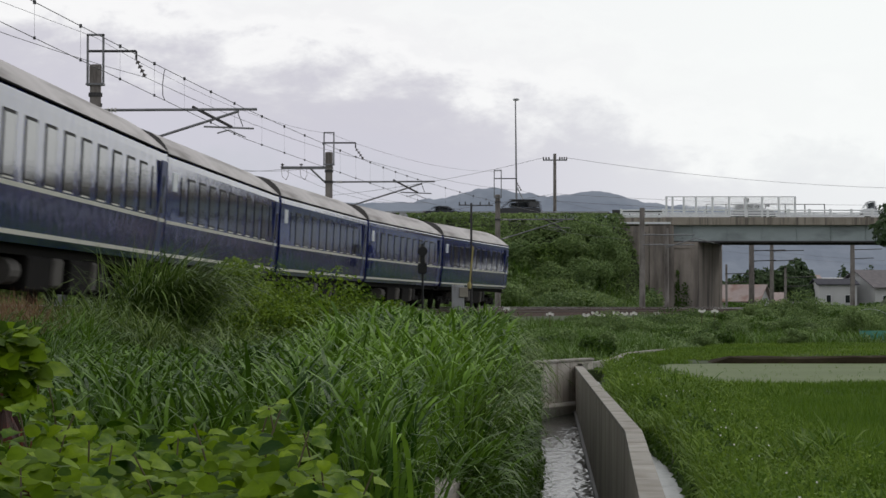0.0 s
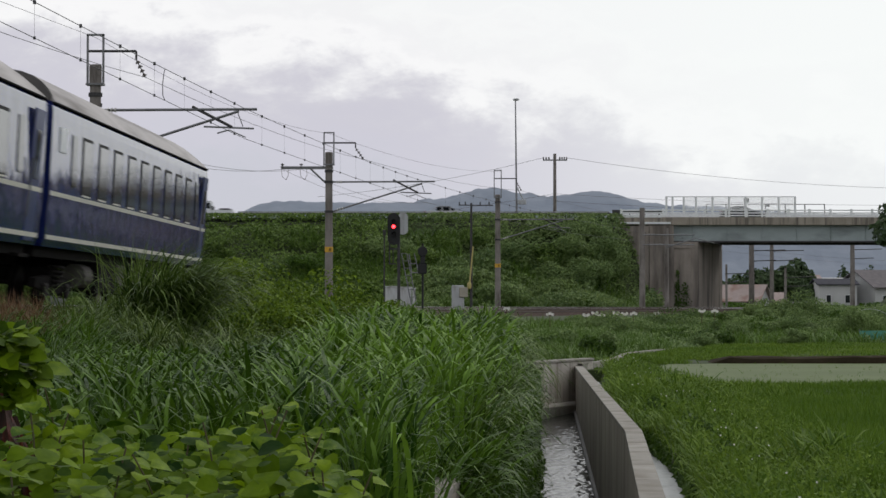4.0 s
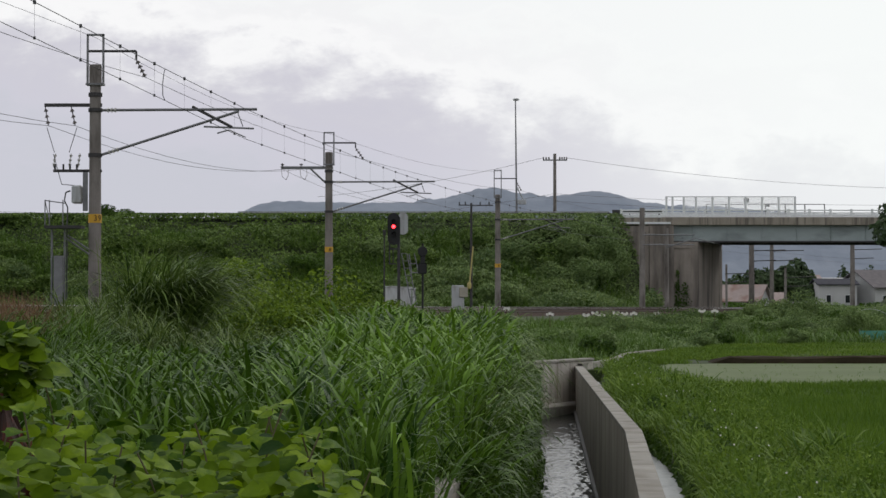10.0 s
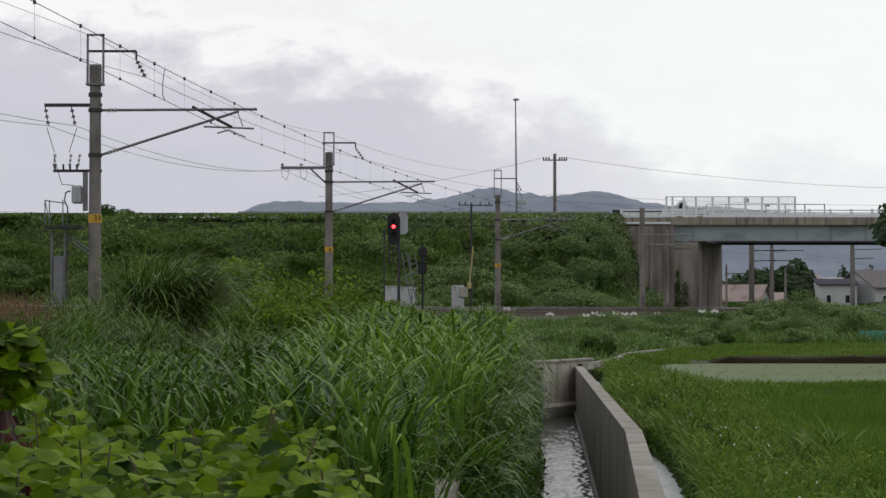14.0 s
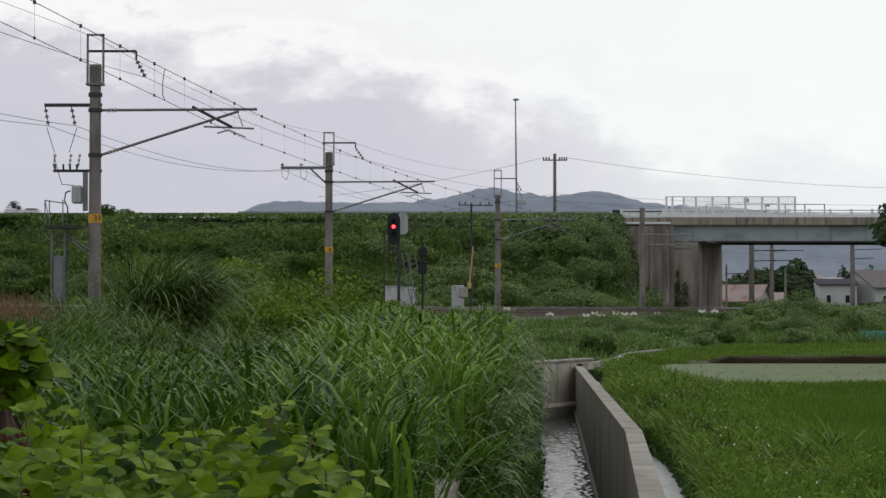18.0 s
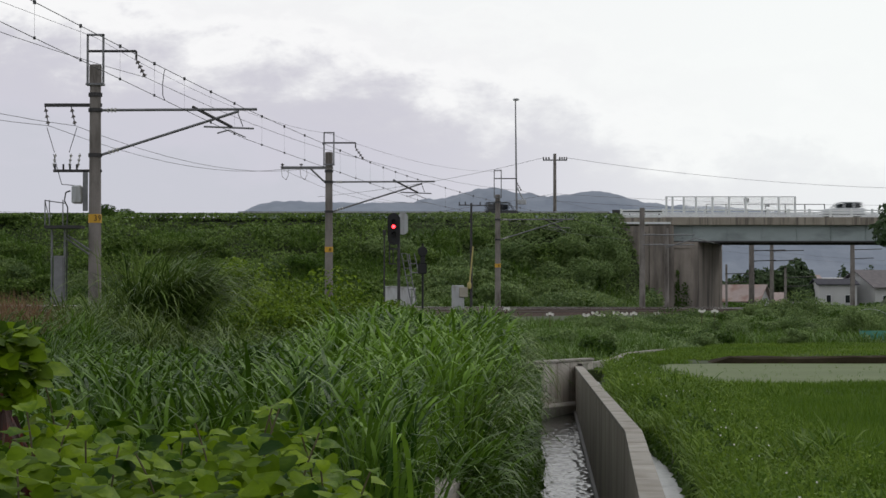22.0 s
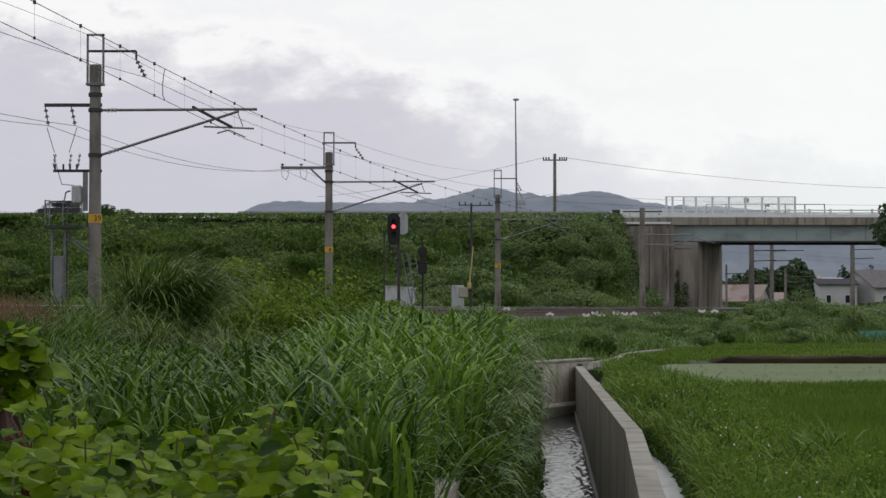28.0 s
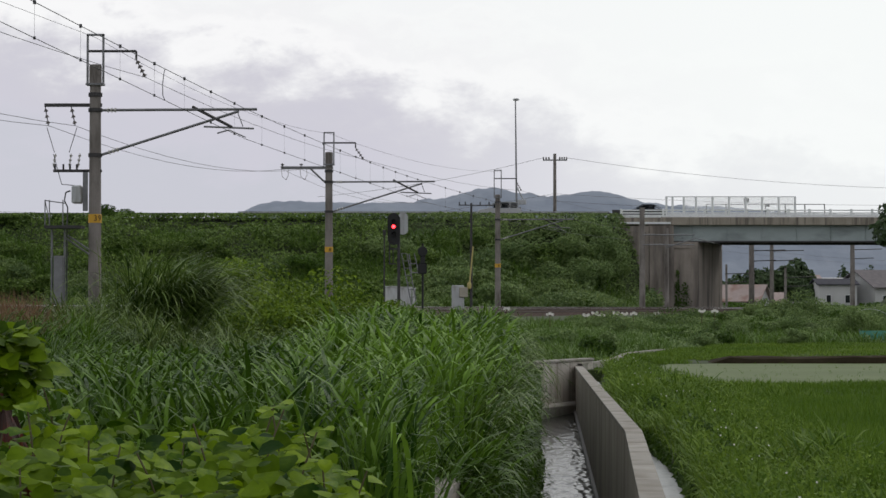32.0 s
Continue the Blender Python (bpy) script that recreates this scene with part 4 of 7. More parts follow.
def build_line():
    p1 = line_pole(-10.41, 71, -0.75, 7.27, 8.2, 6.68, (1.22, 7.69), (1.5, 6.9), 5.92, 4.85, 4.57, (4.31, 5.88), 2.67, "grey concrete line pole with transformer and side platform")
    p2 = line_pole(-5.48, 114, -0.75, 7.47, 8.44, 6.87, (1.28, 7.93), (1.66, 7.14), 6.05, 5.1, 4.62, (4.48, 5.97), 2.8, "grey concrete line pole with a wire bracket behind")
    p3 = line_pole(3.69, 160, -0.75, 7.62, 9.3, 7.43, (1.26, 8.72), (1.6, 7.9), 5.95, 5.1, 4.6, (4.4, 5.9), 2.85, "grey concrete line pole before the road bank")
    # cross arms on the far side of the first two poles
    bm = bmesh.new()
    box(bm, -1.52, 0.2, -0.05, 0.05, 6.02, 6.12)
    part("cross_arm", bm, DARKSTEEL, p1)
    for x, dx in ((-1.5, 0.1), (-0.72, 0.12)):
        bm = bmesh.new()
        insulator(bm, (x, 0, 6.02), (x + dx, 0, 5.45), 3, 0.07)
        part("insulator", bm, BROWN_PORC, p1)
    bm = bmesh.new()
    box(bm, -1.25, 0.2, -0.06, 0.06, 4.06, 4.14)
    for x in (-1.2, -0.95, -0.75, -0.55):
        rod(bm, (x, 0, 4.1), (x, 0, 4.3), 0.03)
    part("lower_arm", bm, DARKSTEEL, p1)
    for x in (-1.25, -0.78, -0.52):
        bm = bmesh.new()
        insulator(bm, (x, 0.02, 4.2), (x + 0.06, 0.02, 4.62), 3, 0.05)
        part("fuse_cutout", bm, PORCELAIN, p1, "pale porcelain fuse")
    bm = bmesh.new()
    box(bm, -0.68, -0.38, -0.2, 0.2, 3.12, 3.66, 0.04)
    part("transformer", bm, GREYBOX, p1, "grey transformer tank")
    bm = bmesh.new()
    box(bm, -0.36, -0.22, -0.06, 0.06, 2.9, 4.1)
    part("channel", bm, STEEL, p1, "steel channel bolted to the pole")
    bm = bmesh.new()
    pts = [(-0.72, -0.1, 3.5), (-0.86, -0.1, 3.45), (-0.9, -0.1, 3.2), (-0.8, -0.1, 3.0), (-0.82, -0.1, 2.4), (-0.82, -0.1, 0.2)]
    for a, b in zip(pts, pts[1:]):
        rod(bm, a, b, 0.022, n=6)
    for a, b in (((-1.25, 0, 4.6), (-1.0, 0, 3.7)), ((-1.0, 0, 3.7), (-0.6, 0, 3.66)), ((-1.45, 0, 5.4), (-1.22, 0, 4.65)), ((-0.55, 0, 5.4), (-0.78, 0, 4.65))):
        rod(bm, a, b, 0.012, n=5)
    part("cable", bm, WIRE, p1)
    pf = thing("steel_platform", pose(-11.45, 70.6, EYE), "grey steel post with a railed work platform", "platform")
    bm = bmesh.new()
    box(bm, -0.11, 0.16, -0.12, 0.12, -0.7, 1.55, 0.02)
    part("column", bm, STEEL, pf)
    bm = bmesh.new()
    box(bm, -0.35, 0.75, -0.4, 0.4, 2.36, 2.44)
    part("deck", bm, DARKSTEEL, pf)
    bm = bmesh.new()
    for x in (-0.33, -0.2, 0.2):
        rod(bm, (x, -0.35, 2.4), (x, -0.35, 3.2), 0.018, n=6)
    rod(bm, (-0.33, -0.35, 3.18), (0.25, -0.35, 3.1), 0.016, n=6)
    rod(bm, (-0.33, -0.35, 3.18), (-0.2, -0.35, 2.6), 0.014, n=6)
    part("guard", bm, STEEL, pf)
    bm = bmesh.new()
    rod(bm, (-0.18, 0, 2.4), (-0.18, 0, -0.6), 0.035, n=6)
    rod(bm, (0.2, 0, 2.4), (0.2, 0, -0.6), 0.03, n=6)
    rod(bm, (0.2, 0, 2.1), (0.9, 0.2, 1.6), 0.03, n=6)
    rod(bm, (0.3, 0, 2.15), (0.95, 0.2, 1.7), 0.03, n=6)
    part("brace", bm, STEEL, pf)
    bm = bmesh.new()
    box(bm, -2.3, 0.2, -0.06, 0.06, 6.66, 6.8)
    rod(bm, (-0.9, 0, 6.7), (-0.15, 0, 6.0), 0.045)
    part("cross_arm", bm, STEEL, p2)
    for x in (-2.25, -1.35):
        bm = bmesh.new()
        insulator(bm, (x, 0, 6.66), (x + 0.02, 0, 6.95), 2, 0.1)
        pts = [(x - 0.05, 0, 6.75), (x + 0.0, 0, 6.3), (x + 0.2, 0, 6.15), (x + 0.3, 0, 6.4), (x + 0.28, 0, 6.7)]
        for a, b in zip(pts, pts[1:]):
            rod(bm, a, b, 0.012, n=5)
        part("insulator", bm, BROWN_PORC, p2)
    # wires of the overhead line
    E = EYE
    cw = [(-10.56, 14, E + 5.5), (-5.95, 71, E + 5.07), (-1.0, 114, E + 5.1), (8.0, 160, E + 5.1), (20.9, 205, E + 5.3), (36, 248, E + 5.2), (58, 300, E + 5.2)]
    mw = [(-10.56, 14, E + 6.2), (-5.95, 71, E + 5.98), (-1.0, 114, E + 6.1), (8.0, 160, E + 6.15), (21.0, 205, E + 6.0), (36, 248, E + 5.7), (58, 300, E + 5.9)]
    wire("contact_wire", cw, "copper contact wire over the track", "wires of the overhead line")
    wire("catenary_wire", mw, "stranded wire carrying the contact wire", "wires of the overhead line", r=0.0115, sag=0.12, n=8)
    wire("feeder_wire", [(-13.5, 14, E + 6.4), (-12.3, 30, E + 6.19), (-8.9, 71, E + 6.9), (-3.82, 114, E + 7.14), (5.3, 160, E + 7.9), (19.0, 205, E + 7.5)], "feeder wire hung from disc insulators", "wires of the overhead line", sag=0.25, n=8)
    wire("ground_wire", [(-14, 30, E + 7.08), (-10.41, 71, E + 8.1)], "thin ground wire between the poles' crowns", "wires of the overhead line", r=0.008)
    wire("ground_wire", [(-10.41, 71, E + 8.1), (-5.4, 114, E + 8.36), (3.9, 160, E + 9.2)], "thin ground wire between the poles' crowns", "wires of the overhead line", r=0.008, sag=0.5, n=8)
    drops = thing("dropper_set", pose(0, 0, 0), "thin droppers with clamps between the line's wires", "wire")
    for i in range(4):
        a0, a1 = Vector(mw[i]), Vector(mw[i + 1])
        b0, b1 = Vector(cw[i]), Vector(cw[i + 1])
        cnt = int((a1.y - a0.y) / 3.85)
        for k in range(cnt):
            t = 1 - (1.75 + 3.85 * k) / (a1.y - a0.y)
            top = a0.lerp(a1, t) - Vector((0, 0, 0.48 * t * (1 - t)))
            bot = b0.lerp(b1, t)
            if top.y < 20:
                continue
            bm = bmesh.new()
            rod(bm, top, bot, 0.003, n=4)
            rod(bm, top - Vector((0, 0, 0.04)), top + Vector((0, 0, 0.04)), 0.034, n=6)
            rod(bm, bot - Vector((0, 0, 0.03)), bot + Vector((0, 0, 0.03)), 0.028, n=6)
            part("dropper", bm, WIRE, drops)
    # a slack jumper cable between the two wires
    t = (59.0 - 14) / 57
    hi = Vector(mw[0]).lerp(Vector(mw[1]), t) - Vector((0, 0, 0.48 * t * (1 - t)))
    lo = Vector(cw[0]).lerp(Vector(cw[1]), t)
    pts = [hi, hi.lerp(lo, 0.15) + Vector((-0.03, 0, 0)), hi.lerp(lo, 0.5) + Vector((-0.06, 0, 0)), hi.lerp(lo, 0.85) + Vector((-0.05, 0, 0)), lo]
    bm = bmesh.new()
    for a, b in zip(pts, pts[1:]):
        rod(bm, a, b, 0.011, n=6)
    part("jumper", bm, WIRE, drops, "slack jumper cable")
    wire("distribution_wire", [(-18, 40, E + 6.3), (-11.8, 71, E + 5.45), (-7.72, 114, E + 6.66), (-2, 162, E + 7.2)], "insulated distribution wire along the line", "distribution wires", sag=0.55, n=10)
    wire("distribution_wire", [(-17, 40, E + 6.6), (-11.0, 71, E + 5.45), (-6.8, 114, E + 6.66), (-1, 162, E + 7.2)], "insulated distribution wire along the line", "distribution wires", sag=0.55, n=10)


def build_canal():
    ys = list(np.arange(9, 25.3, 1.8)) + [25.2] + list(np.arange(27.2, 53.2, 2.0)) + [53.1]
    for nm, off, top in (("canal_wall_right", 0.0, WALL_TOP), ("canal_wall_left", -CANAL_W - 0.22, WALL_TOP)):
        V, F = [], []
        yy = ys if off == 0 else [y for y in ys if y < 50]
        for y in yy:
            x = float(canal_x(y)) + off
            t = WALL_T if off == 0 else 0.22
            V += [(x, y, -2.9), (x, y, top - 0.05), (x + t, y, top - 0.05), (x + t, y, -2.9)]
        for i in range(len(yy) - 1):
            for k in range(4):
                a, b = 4 * i + k, 4 * i + (k + 1) % 4
                F.append((a, b, b + 4, a + 4))
        F += [(0, 1, 2, 3), tuple(4 * (len(yy) - 1) + k for k in (3, 2, 1, 0))]
        w = sheet(nm, V, F, CONCRETE)
        tagged(w, "tall grey concrete canal wall streaked with damp", kind="structure")
        # cap stones, one after the other
        for y0, y1 in zip(yy, yy[1:]):
            x0, x1 = float(canal_x(y0)) + off, float(canal_x(y1)) + off
            bm = bmesh.new()
            g = 0.008
            t = WALL_T if off == 0 else 0.22
            c = [(x0 - 0.012, y0 + g), (x0 + t + 0.012, y0 + g), (x1 + t + 0.012, y1 - g), (x1 - 0.012, y1 - g)]
            lo = [bm.verts.new((a, b, top - 0.05)) for a, b in c]
            hi = [bm.verts.new((a, b, top)) for a, b in c]
            for k in range(4):
                bm.faces.new((lo[k], lo[(k + 1) % 4], hi[(k + 1) % 4], hi[k]))
            bm.faces.new(hi)
            bm.faces.new(lo[::-1])
            part("cap_stone", bm, CONCRETE_CAP, w)
    # the left wall turns across the canal and closes it; a sill runs along its foot
    turn = math.degrees(math.atan2(54.2 - 49.6, 3.42 - 1.5))
    run = math.hypot(54.2 - 49.6, 3.42 - 1.5)
    bm = bmesh.new()
    box(bm, 0, run, 0, 0.24, -2.9, 0.3, 0.01)
    hw = tagged(part("canal_headwall", bm, CONCRETE_PALE), "pale concrete head wall closing the canal, streaked brown", kind="structure")
    hw.matrix_basis = pose(1.5, 49.6, 0, 0, 0, turn)
    bm = bmesh.new()
    box(bm, 0.02, run + 0.02, -0.03, 0.27, 0.3, 0.36, 0.012)
    part("cap_stone", bm, CONCRETE_CAP, hw)
    bm = bmesh.new()
    prism(bm, [(-0.24, -1.6), (-0.002, -1.6), (-0.002, -0.57), (-0.2, -0.59), (-0.24, -0.63)], 0.3, run - 0.6)
    sill = tagged(part("canal_weir", bm, CONCRETE_CAP), "low pale concrete sill under the head wall", kind="structure")
    sill.matrix_basis = pose(1.5, 49.6, 0, 0, 0, turn)
    # low footing along the right wall, just above the water
    V, F = [], []
    for y in ys:
        x, zw = float(canal_x(y)), float(water_z(y))
        V += [(x - 0.055, y, zw - 0.4), (x - 0.055, y, zw + 0.03), (x - 0.045, y, zw + 0.04), (x - 0.002, y, zw + 0.05), (x - 0.002, y, zw - 0.4)]
    for i in range(len(ys) - 1):
        for k in range(5):
            a, b = 5 * i + k, 5 * i + (k + 1) % 5
            F.append((a, b, b + 5, a + 5))
    tagged(sheet("canal_footing", V, F, CONCRETE_WET), "wet dark concrete footing along the canal wall", kind="structure")
    V, F = [], []
    ks = np.linspace(KERB_Y[0], KERB_Y[-1], 30)
    for y in ks:
        x, g = float(kerb_x(y)), float(kerb_x(y + 0.1) - kerb_x(y - 0.1)) / 0.2
        nx, ny = 1 / math.hypot(1, g), -g / math.hypot(1, g)
        top = 0.25 - 0.16 * float(step(73, 79.5, y))
        for o, z in ((-0.09, -0.3), (-0.09, top), (0.09, top), (0.09, -0.3)):
            V.append((x + nx * o, y + ny * o, z))
    for i in range(len(ks) - 1):
        for k in range(4):
            p, q = 4 * i + k, 4 * i + (k + 1) % 4
            F.append((p, q, q + 4, p + 4))
    tagged(sheet("canal_kerb", V, F, CONCRETE_CAP), "pale concrete kerb of the feeder ditch", kind="structure")
    # water in the canal and in the ditch, with small standing ripples
    def water(name, off0, off1, zf, y0, y1, amp, label, cols=64, dy=0.035):
        ys_ = np.arange(y0, y1, dy)
        us_ = np.linspace(off0, off1, cols)
        U, Y = np.meshgrid(us_, ys_)
        X = U + (canal_x(Y) if y1 < 60 else 1.94 + (Y - 25.2) * 0.0364)
        Z = zf(Y) + amp * (fbm(X * 11, Y * 6, 21, 2) - 0.5) + amp * 0.5 * (fbm(X * 21, Y * 13, 4, 1) - 0.5)
        n, k = X.shape
        i = np.arange(n * k).reshape(n, k)
        f = np.stack([i[:-1, :-1], i[:-1, 1:], i[1:, 1:], i[1:, :-1]], -1).reshape(-1, 4)
        return tagged(sheet(name, np.stack([X, Y, Z], -1).reshape(-1, 3), f, WHITEWATER if "ditch" in name else WATER, smooth=True), label, kind="structure")
    a = water("water_canal", -CANAL_W - 0.02, 0.01, water_z, 24, 69.5, 0.019, "shallow rippling canal water reflecting the sky")
    b = water("water_ditch", 0.15, 0.52, lambda y: -0.15 + 0 * y, 10, 53.1, 0.02, "thin bright stream beside the canal wall", 16)
    bm = bmesh.new()
    rim = [(40, 43.0), (6.0, 43.4), (5.2, 44.6), (4.72, 46.6), (4.7, 49), (4.9, 53), (5.1, 57), (5.6, 59.2), (7.0, 59.9), (40, 59.9)]
    lo, hi = [bm.verts.new((a, b, -0.05)) for a, b in rim], [bm.verts.new((a, b, 0.1)) for a, b in rim]
    for k in range(len(rim)):
        bm.faces.new((lo[k], lo[(k + 1) % len(rim)], hi[(k + 1) % len(rim)], hi[k]))
    bm.faces.new(hi)
    bm.faces.new(lo[::-1])
    fl = part("water_paddy", bm, PADDY_WATER)
    tagged(fl, "flooded paddy reflecting pale sky", kind="structure")
    return a


# ---- signals and lineside gear ----
def build_lineside():
    s = thing("railway_signal", pose(-2.50, 131, EYE), "black colour-light signal showing red on a steel post", "signal")
    bm = bmesh.new()
    rod(bm, (0.06, 0, -0.6), (0.06, 0, 5.0), 0.09, 0.08, 12)
    part("post", bm, DARKSTEEL, s)
    bm = bmesh.new()
    prof = [(0.34 * math.cos(a), (0.55 if math.sin(a) > 0 else -0.55) + 0.34 * math.sin(a)) for a in [2 * math.pi * k / 24 for k in range(24)]]
    prism(bm, [(a - 0.22, b + 4.35) for a, b in prof], -0.16, -0.10, "y")
    hd = part("backplate", bm, RUBBER, s, "black oval backboard")
    for k, z in enumerate((4.75, 4.48, 4.05)):
        bm = bmesh.new()
        lathe(bm, [(0.105, -0.2), (0.14, -0.36), (0.145, -0.36), (0.11, -0.17)], (-0.22, 0, z), "y", 16)
        part("hood", bm, RUBBER, hd, "black lens hood")
        bm = bmesh.new()
        lathe(bm, [(0.1, -0.19), (0.08, -0.215), (0.03, -0.225)], (-0.22, 0, z), "y", 16)
        part("lens", bm, RED_GLOW if k == 1 else RUBBER, hd, "glowing red lens" if k == 1 else "unlit lens")
    bm = bmesh.new()
    prism(bm, [(0.36 * 0.8 * math.cos(a) + 0.28, (0.35 if math.sin(a) > 0 else -0.35) + 0.26 * math.sin(a) + 4.65) for a in [2 * math.pi * k / 20 for k in range(20)]], -0.02, 0.1, "y")
    w = part("rear_head", bm, GREYBOX, s, "pale grey back of a second signal head")
    bm = bmesh.new()
    box(bm, 0.12, 0.4, 0.1, 0.3, 4.2, 5.0, 0.04)
    part("lamp_case", bm, DARKSTEEL, w)
    bm = bmesh.new()
    box(bm, -0.42, 0.1, -0.1, 0.3, 3.22, 3.3)
    rod(bm, (-0.45, -0.1, 2.4), (-0.45, -0.1, 4.4), 0.03)
    rod(bm, (-0.25, -0.1, 2.5), (-0.25, -0.1, 3.3), 0.025)
    box(bm, -0.5, -0.1, -0.12, 0.0, 2.4, 2.46)
    part("cage", bm, DARKSTEEL, s)
    bm = bmesh.new()
    for x0, z0, x1, z1 in ((0.2, 3.0, 0.75, 0.2), (0.5, 3.0, 1.05, 0.2)):
        rod(bm, (x0, 0.3, z0), (x1, 0.3, z1), 0.03)
    for k in range(7):
        t = k / 7
        rod(bm, (0.2 + 0.55 * t, 0.3, 3.0 - 2.8 * t), (0.5 + 0.55 * t, 0.3, 3.0 - 2.8 * t), 0.018)
    part("ladder", bm, STEEL, s, "grey steel ladder")
    bm = bmesh.new()
    for x0, z0, x1, z1 in ((0.62, 3.0, 0.78, 1.9), (0.92, 3.0, 1.15, 1.9)):
        rod(bm, (x0, 0.25, z0), (x1, 0.25, z1), 0.028)
    rod(bm, (0.7, 0.25, 2.45), (1.02, 0.25, 2.45), 0.02)
    rod(bm, (0.78, 0.25, 1.95), (1.15, 0.25, 1.95), 0.03)
    part("hand_rail", bm, STEEL, s)

    for x0, x1, z1, lab in ((-3.2, -2.5, 1.2, "pale grey relay cabinet"), (-2.4, -1.75, 1.16, "pale grey relay cabinet"), (-1.7, -1.55, 1.1, "narrow pale grey relay cabinet")):
        c = thing("relay_cabinet", pose((x0 + x1) / 2, 132, EYE - 0.75), lab + " beside the signal", "cabinet", "relay cabinets")
        h = (x1 - x0) / 2
        bm = bmesh.new()
        box(bm, -h, h, -0.25, 0.25, 0, z1 + 0.7, 0.02)
        part("body", bm, CABINET, c)
        bm = bmesh.new()
        box(bm, -h - 0.04, h + 0.04, -0.3, 0.3, z1 + 0.7, z1 + 0.76, 0.015)
        part("lid", bm, CABINET, c)
        bm = bmesh.new()
        box(bm, -h + 0.05, h - 0.05, -0.262, -0.252, 0.1, z1 + 0.62)
        d = part("door", bm, CABINET, c)
        bm = bmesh.new()
        box(bm, h - 0.12, h - 0.09, -0.28, -0.262, 0.8, 0.95)
        part("handle", bm, DARKSTEEL, d)

    q = thing("slim_post", pose(-3.24, 131, EYE), "slim dark steel post beside the signal", "post")
    bm = bmesh.new()
    rod(bm, (0, 0, -0.7), (0, 0, 4.25), 0.045, 0.04, 8)
    part("tube", bm, DARKSTEEL, q)
    bm = bmesh.new()
    box(bm, -0.09, 0.09, -0.06, 0.06, 4.0, 4.3, 0.02)
    part("head", bm, DARKSTEEL, q)
    d = thing("dwarf_signal", pose(-0.9, 105, EYE), "dark back of a small two-board signal on a post", "signal")
    bm = bmesh.new()
    rod(bm, (0, 0, -0.8), (0, 0, 2.85), 0.05)
    part("post", bm, RUBBER, d)
    bm = bmesh.new()
    lathe(bm, [(0.2, -0.1), (0.22, -0.08), (0.22, -0.05), (0.2, -0.03)], (0, 0, 2.5), "y", 20)
    part("round_board", bm, RUBBER, d, "black round board")
    bm = bmesh.new()
    box(bm, -0.21, 0.19, -0.1, -0.04, 1.5, 1.98, 0.05)
    part("square_board", bm, RUBBER, d, "black square board")
    bm = bmesh.new()
    box(bm, -0.1, 0.1, -0.06, 0.2, 1.5, 2.7, 0.03)
    part("lamp_case", bm, RUBBER, d)

    p = thing("steel_mast", pose(1.43, 120, EYE), "slim grey mast with crossbar and yellow stay sleeve", "mast")
    bm = bmesh.new()
    rod(bm, (0, 0, -0.8), (0, 0, 5.3), 0.075, 0.055, 10)
    part("tube", bm, DARKSTEEL, p)
    bm = bmesh.new()
    rod(bm, (-0.65, 0, 5.2), (1.1, 0, 5.18), 0.025)
    for x in (-0.6, -0.3, 0.45, 0.9):
        rod(bm, (x, 0, 5.2), (x, 0, 5.36), 0.03)
    part("crossbar", bm, DARKSTEEL, p)
    bm = bmesh.new()
    rod(bm, (0.09, -0.1, 3.1), (-0.09, -0.12, 1.2), 0.035, 0.042, 8)
    sl = part("stay_sleeve", bm, PALE_YELLOW, p, "yellow plastic stay sleeve")
    bm = bmesh.new()
    lathe(bm, [(0.05, 0.95), (0.1, 1.0), (0.11, 1.2), (0.07, 1.3)], (-0.1, -0.12, 0), n=10)
    part("sleeve_foot", bm, PALE_YELLOW, sl)
    b = thing("switch_box", pose(0.78, 121, EYE - 0.8), "pale grey trackside box on a short stand", "cabinet")
    bm = bmesh.new()
    box(bm, -0.34, 0.3, -0.2, 0.2, 0.75, 1.95, 0.03)
    part("body", bm, GREYBOX, b)
    bm = bmesh.new()
    box(bm, -0.1, 0.1, -0.1, 0.1, 0, 0.76)
    part("stand", bm, DARKSTEEL, b)
    bm = bmesh.new()
    box(bm, 0.05, 0.48, -0.32, -0.2, 1.35, 1.85, 0.02)
    part("panel", bm, mat("beige_panel", (0.36, 0.33, 0.27), (0.46, 0.42, 0.34), 3, 0.6, 0.1), b, "beige metal panel")
    for x, h in ((2.0, 0.35), (2.2, 0.3)):
        st = thing("marker_post", pose(x, 122, EYE - 0.6), "short grey concrete marker by the track", "marker", "trackside markers")
        bm = bmesh.new()
        box(bm, -0.06, 0.06, -0.06, 0.06, 0, h + 0.35, 0.02)
        part("stone", bm, POLE, st)

    # two masts before the abutment, tied by light bars
    g = thing("catenary_mast", pose(17.2, 205, EYE), "grey steel mast tied by bars before the abutment", "catenary pole")
    bm = bmesh.new()
    rod(bm, (0, 0, -0.8), (0, 0, 8.65), 0.27, 0.22, 12)
    part("mast", bm, POLE, g)
    bm = bmesh.new()
    rod(bm, (2.15, 0.4, -0.8), (2.15, 0.4, 6.9), 0.2, 0.17, 12)
    part("mast", bm, POLE, g)
    for z in (6.3, 5.45):
        bm = bmesh.new()
        rod(bm, (0, -0.2, z), (4.5, -0.2, z), 0.05)
        part("tie_bar", bm, STEEL, g)
    bm = bmesh.new()
    rod(bm, (2.0, -0.25, 5.2), (4.6, -0.25, 6.0), 0.05)
    part("tie_bar", bm, STEEL, g)
    bm = bmesh.new()
    rod(bm, (4.6, -0.25, 6.0), (6.2, -0.25, 5.6), 0.035)
    part("steady_tube", bm, STEEL, g)
